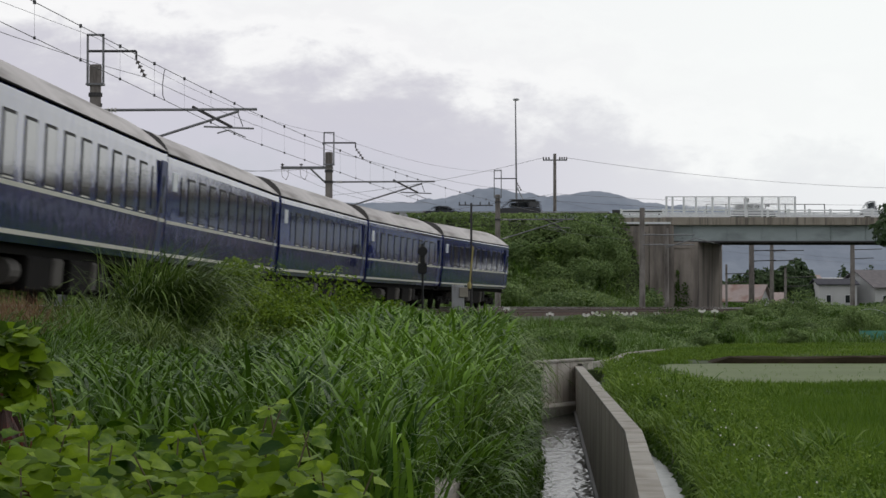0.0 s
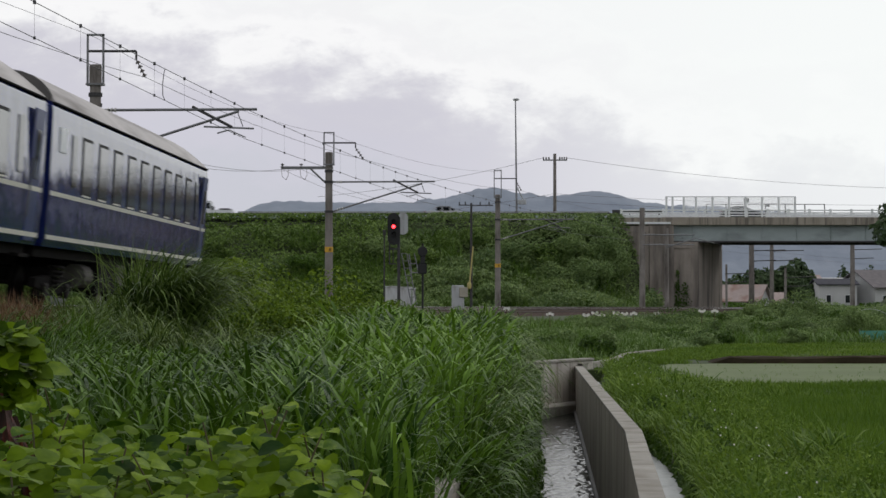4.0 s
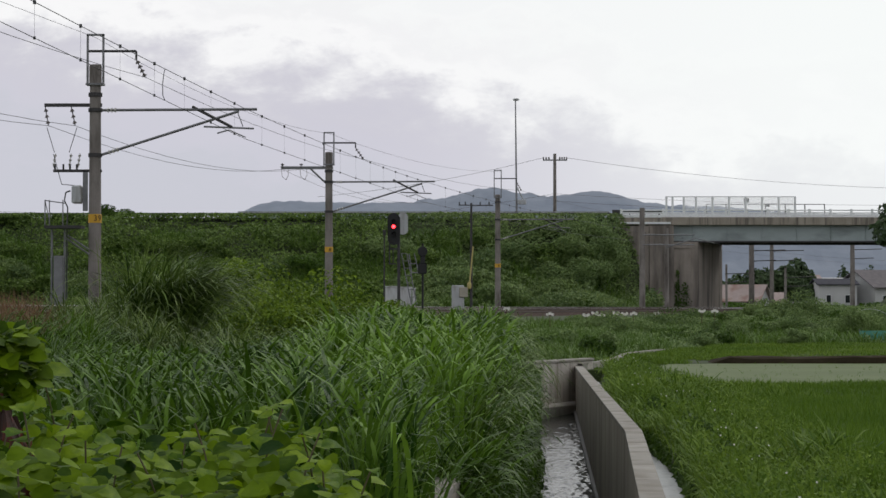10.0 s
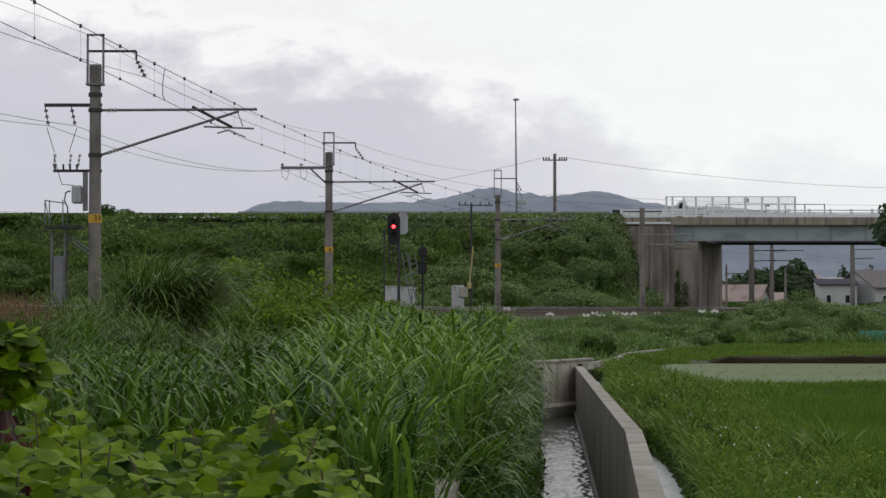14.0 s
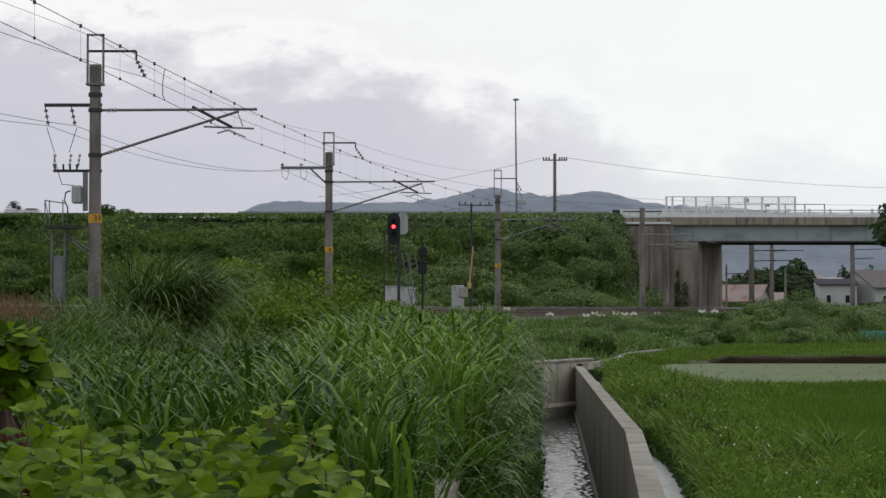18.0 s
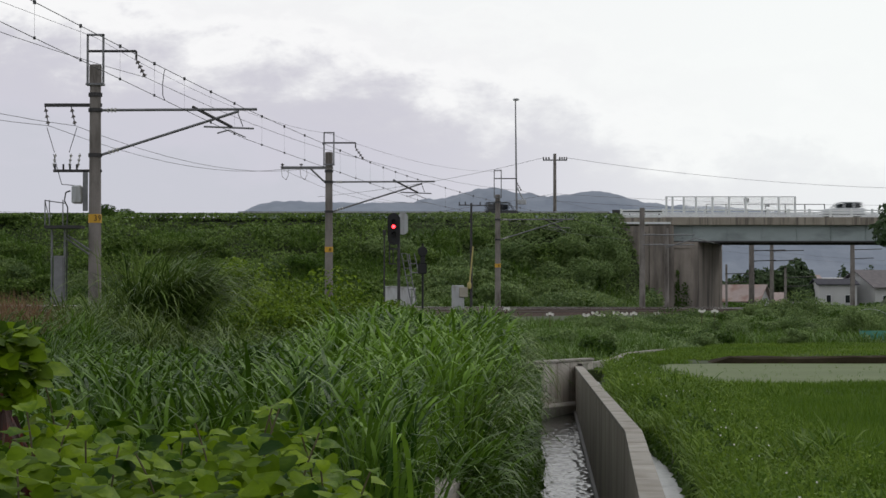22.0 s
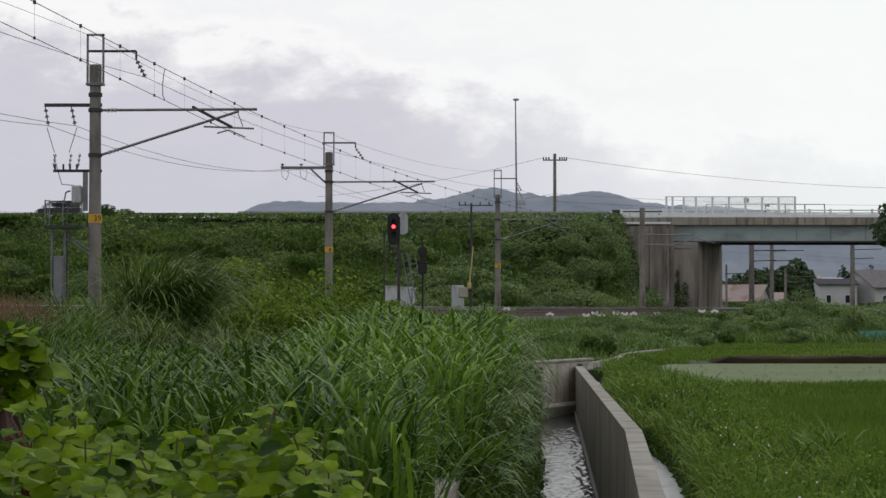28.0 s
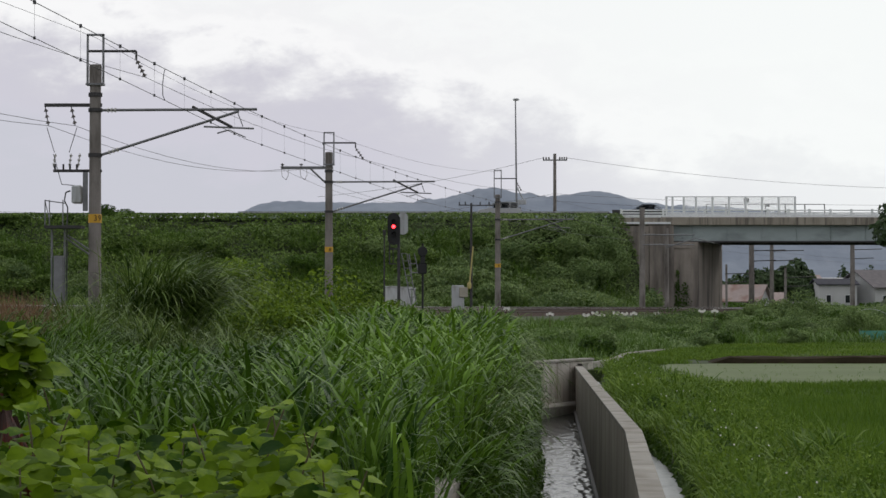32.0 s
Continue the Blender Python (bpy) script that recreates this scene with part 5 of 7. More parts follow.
    # poles of the line beyond the bridge
    for x, y, top, r, lab in ((33.0, 254, 7.3, 0.34, "brown weathered pole beyond the bridge"), (37.1, 268, 7.6, 0.27, "weathered pole beyond the bridge"), (50.0, 290, 8.3, 0.34, "pale pole beyond the bridge"), (41.8, 290, 4.9, 0.2, "white lamp pole among trees"), (35.8, 300, 5.5, 0.17, "slim pole among trees")):
        q = thing("line_pole", pose(x, y, EYE), lab, "utility pole", "poles beyond the bridge")
        bm = bmesh.new()
        rod(bm, (0, 0, -1.3), (0, 0, top), r, r * 0.8, 10)
        part("pole", bm, POLE, q)
        for z, a, b in ((top - 1.2, -0.2, 3.6), (top - 2.3, -0.2, 2.6)):
            bm = bmesh.new()
            rod(bm, (a, -0.1, z), (b, -0.1, z + 0.1), 0.05)
            part("bracket", bm, DARKSTEEL, q)


def build_roadside():
    l = thing("street_lamp", pose(7.42, 242.8, ROAD_Z), "tall slim grey street lamp with a small oval head", "street lamp")
    bm = bmesh.new()
    rod(bm, (0.12, 0, 0), (0, 0, 12.4), 0.11, 0.06, 10)
    part("pole", bm, STEEL, l)
    bm = bmesh.new()
    lathe(bm, [(0.02, -0.17), (0.2, -0.12), (0.27, 0.0), (0.2, 0.13), (0.03, 0.17)], (0, 0, 0), n=12)
    h = part("head", bm, GREYBOX, l, "oval grey lamp head")
    h.matrix_basis = pose(0.06, 0, 12.5) @ Matrix.Diagonal((1.3, 1, 0.8, 1))
    bm = bmesh.new()
    rod(bm, (0.1, 0, 3.6), (0.75, 0, 2.3), 0.06)
    box(bm, 0.2, 1.1, -0.15, 0.15, 1.75, 2.25, 0.05)
    part("loudspeaker", bm, GREYBOX, l, "grey box on a stay")
    u = thing("utility_pole", pose(12.25, 260, 0.9), "grey concrete utility pole with crossarm and insulators", "utility pole")
    bm = bmesh.new()
    rod(bm, (0, 0, 0), (0, 0, 17.5), 0.24, 0.17, 12)
    part("pole", bm, POLE, u)
    bm = bmesh.new()
    box(bm, -1.3, 1.35, -0.12, 0.0, 16.72, 16.86)
    part("crossarm", bm, STEEL, u)
    for x in (-1.25, -0.95, -0.65, 0.55, 0.8, 1.05, 1.3):
        bm = bmesh.new()
        lathe(bm, [(0.03, 16.86), (0.1, 16.92), (0.07, 17.0), (0.1, 17.06), (0.04, 17.14)], (x, -0.06, 0), n=8)
        part("insulator", bm, BROWN_PORC, u)
    z0 = 0.9 + 17.05
    wire("utility_wire", [(-14, 265, 13.9), (11.0, 260, z0)], "dark utility wire to the crossarm", "utility wires", r=0.022, sag=0.5, n=10)
    wire("utility_wire", [(13.5, 260, z0), (62, 262, 14.6)], "dark utility wire to the crossarm", "utility wires", r=0.022, sag=1.0, n=12)
    for z, zz in ((14.0, 12.9), (13.2, 12.0)):
        wire("utility_wire", [(12.25, 260, z), (62, 262, zz)], "low dark communication cable by the road", "utility wires", r=0.018, sag=0.5, n=10)
    wire("utility_wire", [(12.25, 260, 14.0), (-20, 262, 10.4)], "low dark communication cable by the road", "utility wires", r=0.018, sag=0.5, n=8)
    for z in (10.9, 11.35, 11.8):
        wire("utility_wire", [(-70, 300, z + 2.4), (12, 262, z)], "far dark cable behind the road", "utility wires", r=0.02, sag=0.6, n=10)


# ---- vehicles on the road ----
def build_car(kind, paint, label, name):
    """Front towards +x, wheels on z = 0."""
    c = thing(name, pose(0, 0, 0), label, "truck" if "truck" in name else "car", "vehicles on the road")
    if kind == "sedan":
        L, W, H = 4.3, 1.7, 1.45
        low = [(-2.15, 0.35), (-2.15, 0.85), (-1.85, 0.97), (1.0, 0.98), (1.9, 0.82), (2.15, 0.65), (2.15, 0.35)]
        cab = [(-1.75, 0.96), (-1.1, 1.38), (-0.7, 1.45), (0.25, 1.45), (1.1, 0.97)]
        wins = [(-1.05, 1.0, -0.55, 1.36), (-0.45, 1.0, 0.3, 1.38), (0.38, 1.0, 0.72, 1.2)]
    elif kind == "suv":
        L, W, H = 4.3, 1.75, 1.68
        low = [(-2.15, 0.4), (-2.15, 1.0), (-2.0, 1.06), (0.9, 1.06), (1.95, 0.95), (2.15, 0.75), (2.15, 0.4)]
        cab = [(-2.1, 1.05), (-1.85, 1.62), (-1.4, 1.68), (0.2, 1.68), (0.55, 1.6), (1.2, 1.05)]
        wins = [(-1.75, 1.1, -1.05, 1.55), (-0.95, 1.1, -0.1, 1.58), (0.0, 1.1, 0.6, 1.5)]
    elif kind == "van":
        L, W, H = 4.5, 1.75, 1.8
        low = [(-2.25, 0.4), (-2.25, 1.1), (1.4, 1.1), (2.1, 0.95), (2.25, 0.7), (2.25, 0.4)]
        cab = [(-2.22, 1.09), (-2.1, 1.74), (-1.8, 1.8), (0.6, 1.8), (0.95, 1.72), (1.75, 1.09)]
        wins = [(-2.0, 1.18, -1.1, 1.66), (-1.0, 1.18, 0.0, 1.67), (0.1, 1.18, 0.8, 1.6)]
    elif kind == "box":
        L, W, H = 3.5, 1.5, 1.85
        low = [(-1.75, 0.35), (-1.75, 1.05), (1.4, 1.02), (1.7, 0.85), (1.75, 0.35)]
        cab = [(-1.73, 1.04), (-1.68, 1.78), (-1.5, 1.85), (0.55, 1.85), (0.75, 1.8), (1.2, 1.02)]
        wins = [(-1.55, 1.1, -0.9, 1.66), (-0.8, 1.1, -0.1, 1.68), (0.0, 1.1, 0.62, 1.62)]
    else:
        L, W, H = 3.4, 1.48, 1.78
        low = [(-1.7, 0.45), (-1.7, 0.62), (0.45, 0.62), (0.45, 1.02), (1.6, 1.0), (1.7, 0.8), (1.7, 0.35), (0.4, 0.35)]
        cab = [(0.42, 1.0), (0.4, 1.7), (0.5, 1.78), (1.0, 1.78), (1.12, 1.7), (1.58, 1.0)]
        wins = [(0.58, 1.05, 1.05, 1.62)]
    bm = bmesh.new()
    prism(bm, low, -W / 2, W / 2, "y")
    bmesh.ops.bevel(bm, geom=bm.edges[:], offset=0.04, segments=1, affect="EDGES")
    part("body", bm, paint, c)
    # cabin: a roof shell on pillars, with seats inside
    cx = sum(a for a, b in cab) / len(cab)
    cz = cab[0][1]
    inner = [(cx + (a - cx) * 0.95, cz + (b - cz) * 0.9) for a, b in cab]
    cw = W * 0.44
    bm = bmesh.new()
    rings = [[bm.verts.new((a, sy * cw, b)) for a, b in pr] for pr in (cab, inner) for sy in (-1, 1)]
    for k in range(1, len(cab) - 2):
        o0, o1, i0, i1 = rings
        bm.faces.new((o0[k], o0[k + 1], o1[k + 1], o1[k]))
        bm.faces.new((i0[k], i1[k], i1[k + 1], i0[k + 1]))
    for k in range(len(cab) - 1):
        for o, i in ((rings[0], rings[2]), (rings[1], rings[3])):
            bm.faces.new((o[k], o[k + 1], i[k + 1], i[k]))
    part("cabin", bm, paint, c)
    bm = bmesh.new()
    for k in range(len(wins) - 1):
        xa, xb = wins[k][2] - 0.01, wins[k + 1][0] + 0.01
        for sy in (-1, 1):
            box(bm, xa, xb, sy * cw - 0.03, sy * cw + 0.03, cz - 0.05, min(wins[k][3], wins[k + 1][3]) + 0.1)
    if len(wins) == 1:
        box(bm, cab[0][0], cab[0][0] + 0.08, -cw, cw, cz - 0.05, cab[1][1])
    part("pillar", bm, paint, c)
    for x in (wins[-1][0] - 0.25, wins[0][0] + 0.35)[:1 if kind == "truck" else 2]:
        for sy in (-0.36, 0.36):
            bm = bmesh.new()
            box(bm, x - 0.1, x + 0.06, sy - 0.22, sy + 0.22, cz - 0.3, cz + 0.3, 0.05)
            part("seat", bm, RUBBER, c)
    for sy in (-1, 1):
        for k, (x0, z0, x1, z1) in enumerate(wins):
            bm = bmesh.new()
            y = sy * (W * 0.44 + 0.004)
            box(bm, x0, x1, y - 0.008, y + 0.008, z0, z1, 0.006)
            part("side_window", bm, GLASS if k == 0 and kind in ("van", "suv", "box") else CARGLASS, c)
    # front and rear screens
    top_f = cab[-2]
    bm = bmesh.new()
    a, b = Vector((cab[-1][0], 0, cab[-1][1])), Vector((top_f[0], 0, top_f[1]))
    nrm = Vector(((b - a).z, 0, -(b - a).x)).normalized() * 0.012
    w = W * 0.4
    A, B = a.lerp(b, 0.1) + nrm, a.lerp(b, 0.92) + nrm
    bm.faces.new([bm.verts.new(v) for v in ((A.x, -w, A.z), (A.x, w, A.z), (B.x, w * 0.94, B.z), (B.x, -w * 0.94, B.z))])
    part("windscreen", bm, CARGLASS, c)
    xs = (L / 2 - 0.75, -L / 2 + 0.75)
    for x in xs:
        for sy in (-1, 1):
            bm = bmesh.new()
            lathe(bm, [(0.16, -0.09), (0.29, -0.09), (0.3, -0.05), (0.3, 0.05), (0.29, 0.09), (0.16, 0.09)], (x, sy * (W / 2 - 0.1), 0.3), "y", 16)
            wh = part("wheel", bm, RUBBER, c, "black tyre")
            bm = bmesh.new()
            lathe(bm, [(0.03, -0.1), (0.17, -0.095), (0.17, 0.095), (0.03, 0.1)], (x, sy * (W / 2 - 0.1), 0.3), "y", 10)
            part("hub", bm, STEEL, wh)
    for sy in (-1, 1):
        bm = bmesh.new()
        box(bm, L / 2 - 0.1, L / 2 + 0.01, sy * W * 0.36 - 0.15, sy * W * 0.36 + 0.15, 0.62, 0.76, 0.02)
        part("headlight", bm, FROST, c)
        bm = bmesh.new()
        z = 0.55 if kind == "truck" else 0.85
        box(bm, -L / 2 - 0.01, -L / 2 + 0.06, sy * W * 0.4 - 0.08, sy * W * 0.4 + 0.08, z - 0.08, z + 0.12, 0.01)
        part("tail_light", bm, mat("red_lens", (0.25, 0.01, 0.01), (0.35, 0.02, 0.02), 3, 0.3, 0), c)
    for x in (L / 2, -L / 2):
        bm = bmesh.new()
        box(bm, x - 0.06, x + 0.06, -W / 2 + 0.05, W / 2 - 0.05, 0.36, 0.52, 0.03)
        part("bumper", bm, RUBBER if kind in ("truck", "box") else paint, c)
    if kind == "truck":
        bm = bmesh.new()
        for y in (-0.7, 0.7):
            box(bm, -1.7, 0.36, y - 0.02, y + 0.02, 0.62, 0.9)
        box(bm, -1.7, -1.66, -0.7, 0.7, 0.62, 0.9)
        part("cargo_bed", bm, paint, c)
        bm = bmesh.new()
        box(bm, -1.5, -0.3, -0.5, 0.5, 0.66, 1.05, 0.1)
        part("load", bm, BLACK, c, "dark load on the bed")
    if "rack" in label:
        bm = bmesh.new()
        for x in (-1.6, -0.4, 0.6):
            rod(bm, (x, -0.7, 1.94), (x, 0.7, 1.94), 0.03)
        for y in (-0.6, 0.6):
            rod(bm, (-1.8, y, 1.9), (0.8, y, 1.9), 0.04)
        part("roof_rack", bm, RUBBER, c)
    return c


PAINTS = {}
CARGLASS = mat("tinted_car_glass", (0.03, 0.034, 0.036), (0.04, 0.044, 0.046), 1, 0.05, 0)
_n, _l = CARGLASS.node_tree.nodes, CARGLASS.node_tree.links
_t, _x = _n.new("ShaderNodeBsdfTransparent"), _n.new("ShaderNodeMixShader")
_t.inputs[0].default_value = (0.34, 0.36, 0.37, 1)
_x.inputs[0].default_value = 0.18
_l.new(_t.outputs[0], _x.inputs[1])
_l.new(_n["Principled BSDF"].outputs[0], _x.inputs[2])
_l.new(_x.outputs[0], _n["Material Output"].inputs[0])


def car_paint(name, a, b):
    if name not in PAINTS:
        PAINTS[name] = mat(name + "_car_paint", a, b, 1.0, 0.25, 0.0)
    return PAINTS[name]


def build_vehicles():
    white = car_paint("white", (0.7, 0.71, 0.72), (0.76, 0.77, 0.78))
    dark = car_paint("charcoal", (0.025, 0.025, 0.028), (0.035, 0.035, 0.04))
    silver = car_paint("silver", (0.4, 0.4, 0.41), (0.46, 0.46, 0.47))
    navy = car_paint("black_blue", (0.015, 0.017, 0.025), (0.022, 0.025, 0.035))
    v = {}
    v["a"] = build_car("van", dark, "dark grey van with a roof rack", "van")
    v["b"] = build_car("truck", white, "small white pickup truck with a dark load", "pickup_truck")
    v["c"] = build_car("sedan", navy, "black saloon car on the road", "saloon_car")
    v["d"] = build_car("sedan", dark, "dark grey saloon car on the road", "saloon_car")
    v["e"] = build_car("suv", silver, "silver estate car on the road", "estate_car")
    v["f"] = build_car("sedan", silver, "silver saloon car on the road", "saloon_car")
    v["g"] = build_car("truck", white, "small white pickup truck, bed loaded", "pickup_truck")
    v["h"] = build_car("box", dark, "dark boxy small van on the road", "van")
    v["i"] = build_car("suv", white, "white estate car with dark windows", "estate_car")
    v["j"] = build_car("van", navy, "black minivan with sloping front", "minivan")
    v["k"] = build_car("suv", silver, "silver estate car with dark windows", "estate_car")
    v["l"] = build_car("sedan", navy, "black saloon car behind a silver estate", "saloon_car")
    return v


# ---- houses, trees and bushes beyond the field ----
def build_house(x, y, w, d, h, ridge, wall, roof, label, turn=0, eave=0.5):
    o = thing("house", pose(x, y, 0.4, 0, 0, turn), label, "house", "houses beyond the bridge")
    bm = bmesh.new()
    prism(bm, [(-d / 2, 0), (d / 2, 0), (d / 2, h), (0, h + ridge - 0.05), (-d / 2, h)], -w / 2, w / 2)
    part("body", bm, wall, o)
    for sy in (-1, 1):
        bm = bmesh.new()
        e = eave
        k = ridge / (d / 2)
        prism(bm, [(0, h + ridge), (sy * (d / 2 + e), h - e * k), (sy * (d / 2 + e), h - e * k + 0.14), (0, h + ridge + 0.14)], -w / 2 - e, w / 2 + e)
        part("roof_slope", bm, roof, o)
    n = max(2, int(w / 3))
    for k in range(n):
        xx = -w / 2 + (k + 0.5) * w / n
        bm = bmesh.new()
        box(bm, xx - 0.36, xx + 0.36, -d / 2 - 0.06, -d / 2 + 0.02, h * 0.4, h * 0.4 + 1.2, 0.02)
        f = part("window", bm, WHITE, o)
        bm = bmesh.new()
        box(bm, xx - 0.3, xx + 0.3, -d / 2 - 0.075, -d / 2 - 0.062, h * 0.4 + 0.07, h * 0.4 + 1.13)
        part("pane", bm, GLASS, f)
    return o


def crown_points(n, cx, cy, cz, rx, ry, rz, lumps=9, fill=0.55):
    """Points in an uneven crown made of lumps, denser towards their skins."""
    c = rng.normal(size=(lumps, 3))
    c /= np.linalg.norm(c, axis=1, keepdims=True)
    c *= rng.uniform(0.35, 0.75, (lumps, 1))
    r = rng.uniform(0.3, 0.55, lumps)
    k = rng.integers(0, lumps, n)
    d = rng.normal(size=(n, 3))
    d /= np.linalg.norm(d, axis=1, keepdims=True)
    p = c[k] + d * r[k][:, None] * (rng.random((n, 1)) ** (1 / 4 if fill > 0.5 else 1 / 3))
    return p * np.array([rx, ry, rz]) + np.array([cx, cy, cz]), d


def build_tree(x, y, z, h, r, n, leaf, material, label, trunk=0.18, category="tree", low=0.25):
    t = thing("tree", pose(x, y, z), label, category)
    bm = bmesh.new()
    rod(bm, (0, 0, -0.2), (0.1 * r, 0, h * 0.55), trunk, trunk * 0.5, 8)
    part("trunk", bm, BARK, t)
    for k in range(6):
        a = k * 1.05 + 0.4
        bm = bmesh.new()
        rod(bm, (0.05 * r, 0, h * (0.3 + 0.04 * k)), (r * 0.6 * math.cos(a), r * 0.6 * math.sin(a), h * (0.55 + 0.06 * k)), trunk * 0.4, trunk * 0.12, 6)
        part("limb", bm, BARK, t)
    p, d = crown_points(n, 0, 0, h * (0.5 + low / 2), r * 1.35, r * 1.35, h * (0.5 - low / 2) * 1.2, 12)
    leaves("crown", p, rng.uniform(0.7, 1.3, n) * leaf, d + rng.normal(size=(n, 3)) * 0.5 + np.array([0, 0, 0.3]), material, "", 1.5, t)
    return t


def build_bush(x, y, z, rx, ry, h, n, leaf, material, label, name="bush"):
    p, d = crown_points(n, x, y, z + h * 0.38, rx * 1.2, ry * 1.2, h * 0.62, 8)
    p[:, 2] = np.maximum(p[:, 2], land(p[:, 0], p[:, 1]) + 0.02)
    return leaves(name, p, rng.uniform(0.6, 1.3, n) * leaf, d + rng.normal(size=(n, 3)) * 0.5 + np.array([0, -0.1, 0.4]), material, label, 1.4, None, "bush", kind="")


def build_far_right():
    # white house: low wing with a dark roof, main part with a broad grey gable
    build_house(54.3, 330, 5.2, 7, 4.3, 0.75, WALLWHITE, ROOFDARK, "white house wing under a flat dark tiled roof", 0, eave=0.35)
    build_house(62.2, 334, 9.6, 9, 4.1, 2.2, WALLWHITE, ROOFGREY, "white house with a broad grey tiled roof", 24, eave=0.6)
    build_house(54.5, 362, 5.0, 8, 4.3, 1.7, WALLWHITE, ROOFBROWN, "house with a pale brown roof behind others", 8)
    build_house(62.5, 372, 9.5, 8, 4.6, 1.1, WALLWHITE, ROOFPALE, "long house with a pale sheet roof behind others", 0)
    build_house(40.4, 318, 5.2, 5.4, 2.2, 1.9, WALLWHITE, ROOFBROWN, "low white shed with a broad brown sheet roof", -24, eave=0.5)
    build_house(44.8, 326, 3.4, 5, 1.5, 1.6, WALLWHITE, ROOFBROWN, "low pale shed with a brown sheet roof", -20)
    build_house(47.0, 318, 3.0, 4, 0.9, 0.9, WALLWHITE, ROOFGREY, "small low shed with a grey roof among bushes", -12)
    for x, y, h, r, n in ((46.8, 345, 7.6, 2.6, 3000), (49.4, 338, 6.6, 2.8, 3400), (51.6, 345, 7.4, 2.3, 2600), (51.2, 332, 4.4, 1.9, 2000), (44.0, 352, 5.6, 2.2, 1900), (40.8, 350, 4.6, 2.2, 1800), (37.6, 350, 4.0, 2.0, 1600)):
        build_tree(x, y, 0.4, h, r, n, 0.5, TREELEAF, "dark leafy tree before the houses", 0.2)
    for x, y, h in ((66.5, 395, 8.2), (71.0, 395, 8.0)):
        build_tree(x, y, 0.4, h, 0.9, 500, 0.4, TREELEAF, "small dark conifer behind the roofs", 0.12, low=0.1)
    build_tree(25.6, 120, 0.3, 6.9, 2.8, 6500, 0.24, TREELEAF, "dark green leafy tree beside the field", 0.16, low=0.5)
    # bushes along the field's far edge and the railway's foot
    spots = [(25.5, 190, 3.2, 2.5, 1.5), (30.5, 195, 3.4, 2.5, 1.5), (27.5, 168, 3.0, 2.5, 1.6), (33, 172, 3.4, 2.5, 1.5), (38, 190, 3.5, 2.5, 1.5), (21.5, 165, 2.4, 2.0, 1.2), (8.2, 96, 1.3, 1.0, 1.25), (6.6, 91, 0.9, 0.8, 1.0), (11.6, 95, 0.6, 0.5, 0.9), (3.3, 65, 0.55, 0.5, 0.75), (2.6, 62, 0.5, 0.5, 0.7), (8.1, 86, 0.7, 0.6, 0.55), (9.8, 86, 0.5, 0.45, 0.95), (18.8, 150, 2.0, 1.6, 2.1), (21.8, 150, 1.7, 1.5, 2.5), (23.4, 152, 1.5, 1.5, 1.9), (14.4, 135, 1.6, 1.2, 1.3), (24.0, 140, 2.0, 1.5, 1.35)]
    rb = random.Random(3)
    for k in range(34):
        y = rb.uniform(94, 152)
        x = y * rb.uniform(0.05, 0.19)
        if float(track_side(x, y)) > 6.5:
            spots.append((x, y, rb.uniform(0.7, 1.7), rb.uniform(0.7, 1.4), rb.uniform(0.5, 1.25) * (1 + (x / y - 0.1) * 3)))
    for k in range(16):
        y = rb.uniform(80, 96)
        spots.append((y * rb.uniform(0.09, 0.163), y, rb.uniform(0.35, 0.9), rb.uniform(0.4, 0.8), rb.uniform(0.35, 0.8)))
    for x, y, rx, ry, h in spots:
        build_bush(x, y, float(land(x, y)), rx, ry, h, int(2600 * rx), 0.065 if y < 130 else 0.1, (MEADOWBUSH, MEADOWBUSH, BANKBUSH, SHRUB)[rb.randrange(4)], "dense green bush along the field's edge")
    build_bush(3.8, 60.2, float(land(3.8, 60.2)) - 0.12, 0.52, 0.5, 0.95, 2600, 0.07, SHRUB, "dark rounded bush behind the canal's kerb")
    build_bush(4.55, 65.5, float(land(4.55, 65.5)), 0.45, 0.45, 0.75, 1800, 0.06, MEADOWBUSH, "pale green bush behind the canal's kerb")
    # teal netting and hoops of a garden plot
    t = thing("netting_fence", pose(16.85, 91, 0.27), "low teal netting stretched between posts", "netting")
    bm = bmesh.new()
    box(bm, -0.9, 1.8, -0.01, 0.01, 0.0, 0.36)
    part("netting", bm, TARP, t)
    for x in (-0.9, 0.4, 1.7):
        bm = bmesh.new()
        rod(bm, (x, 0.04, -0.1), (x, 0.04, 0.42), 0.02, n=6)
        part("post", bm, STEEL, t)
    hp = thing("garden_hoop", pose(21.2, 118, 0.3), "bent white tunnel hoop over a garden bed", "garden hoop")
    bm = bmesh.new()
    pts = [(1.3 * math.cos(a), 0, 1.15 * math.sin(a)) for a in [math.pi * k / 12 for k in range(13)]]
    for a, b in zip(pts, pts[1:]):
        rod(bm, a, b, 0.011, n=6)
    part("hoop", bm, GREYBOX, hp)
    # white lilies by the railway's foot
    for k, (x, y, h) in enumerate(((4.95, 110, 0.75), (6.5, 108, 0.7), (6.9, 108, 0.78), (7.2, 108, 0.7), (8.0, 110, 0.8), (8.4, 110, 0.75), (8.9, 111, 0.8), (10.6, 118, 0.8), (12.2, 112, 0.9), (12.8, 112, 0.9), (2.9, 108, 0.8))):
        z = float(land(x, y))
        f = thing("lily", pose(x, y, z + 0.15), "white lily flowers on leafy stems", "flower", "lilies by the railway")
        bm = bmesh.new()
        rod(bm, (0, 0, -0.2), (0, 0, h), 0.02, n=5)
        part("stem", bm, STEM, f)
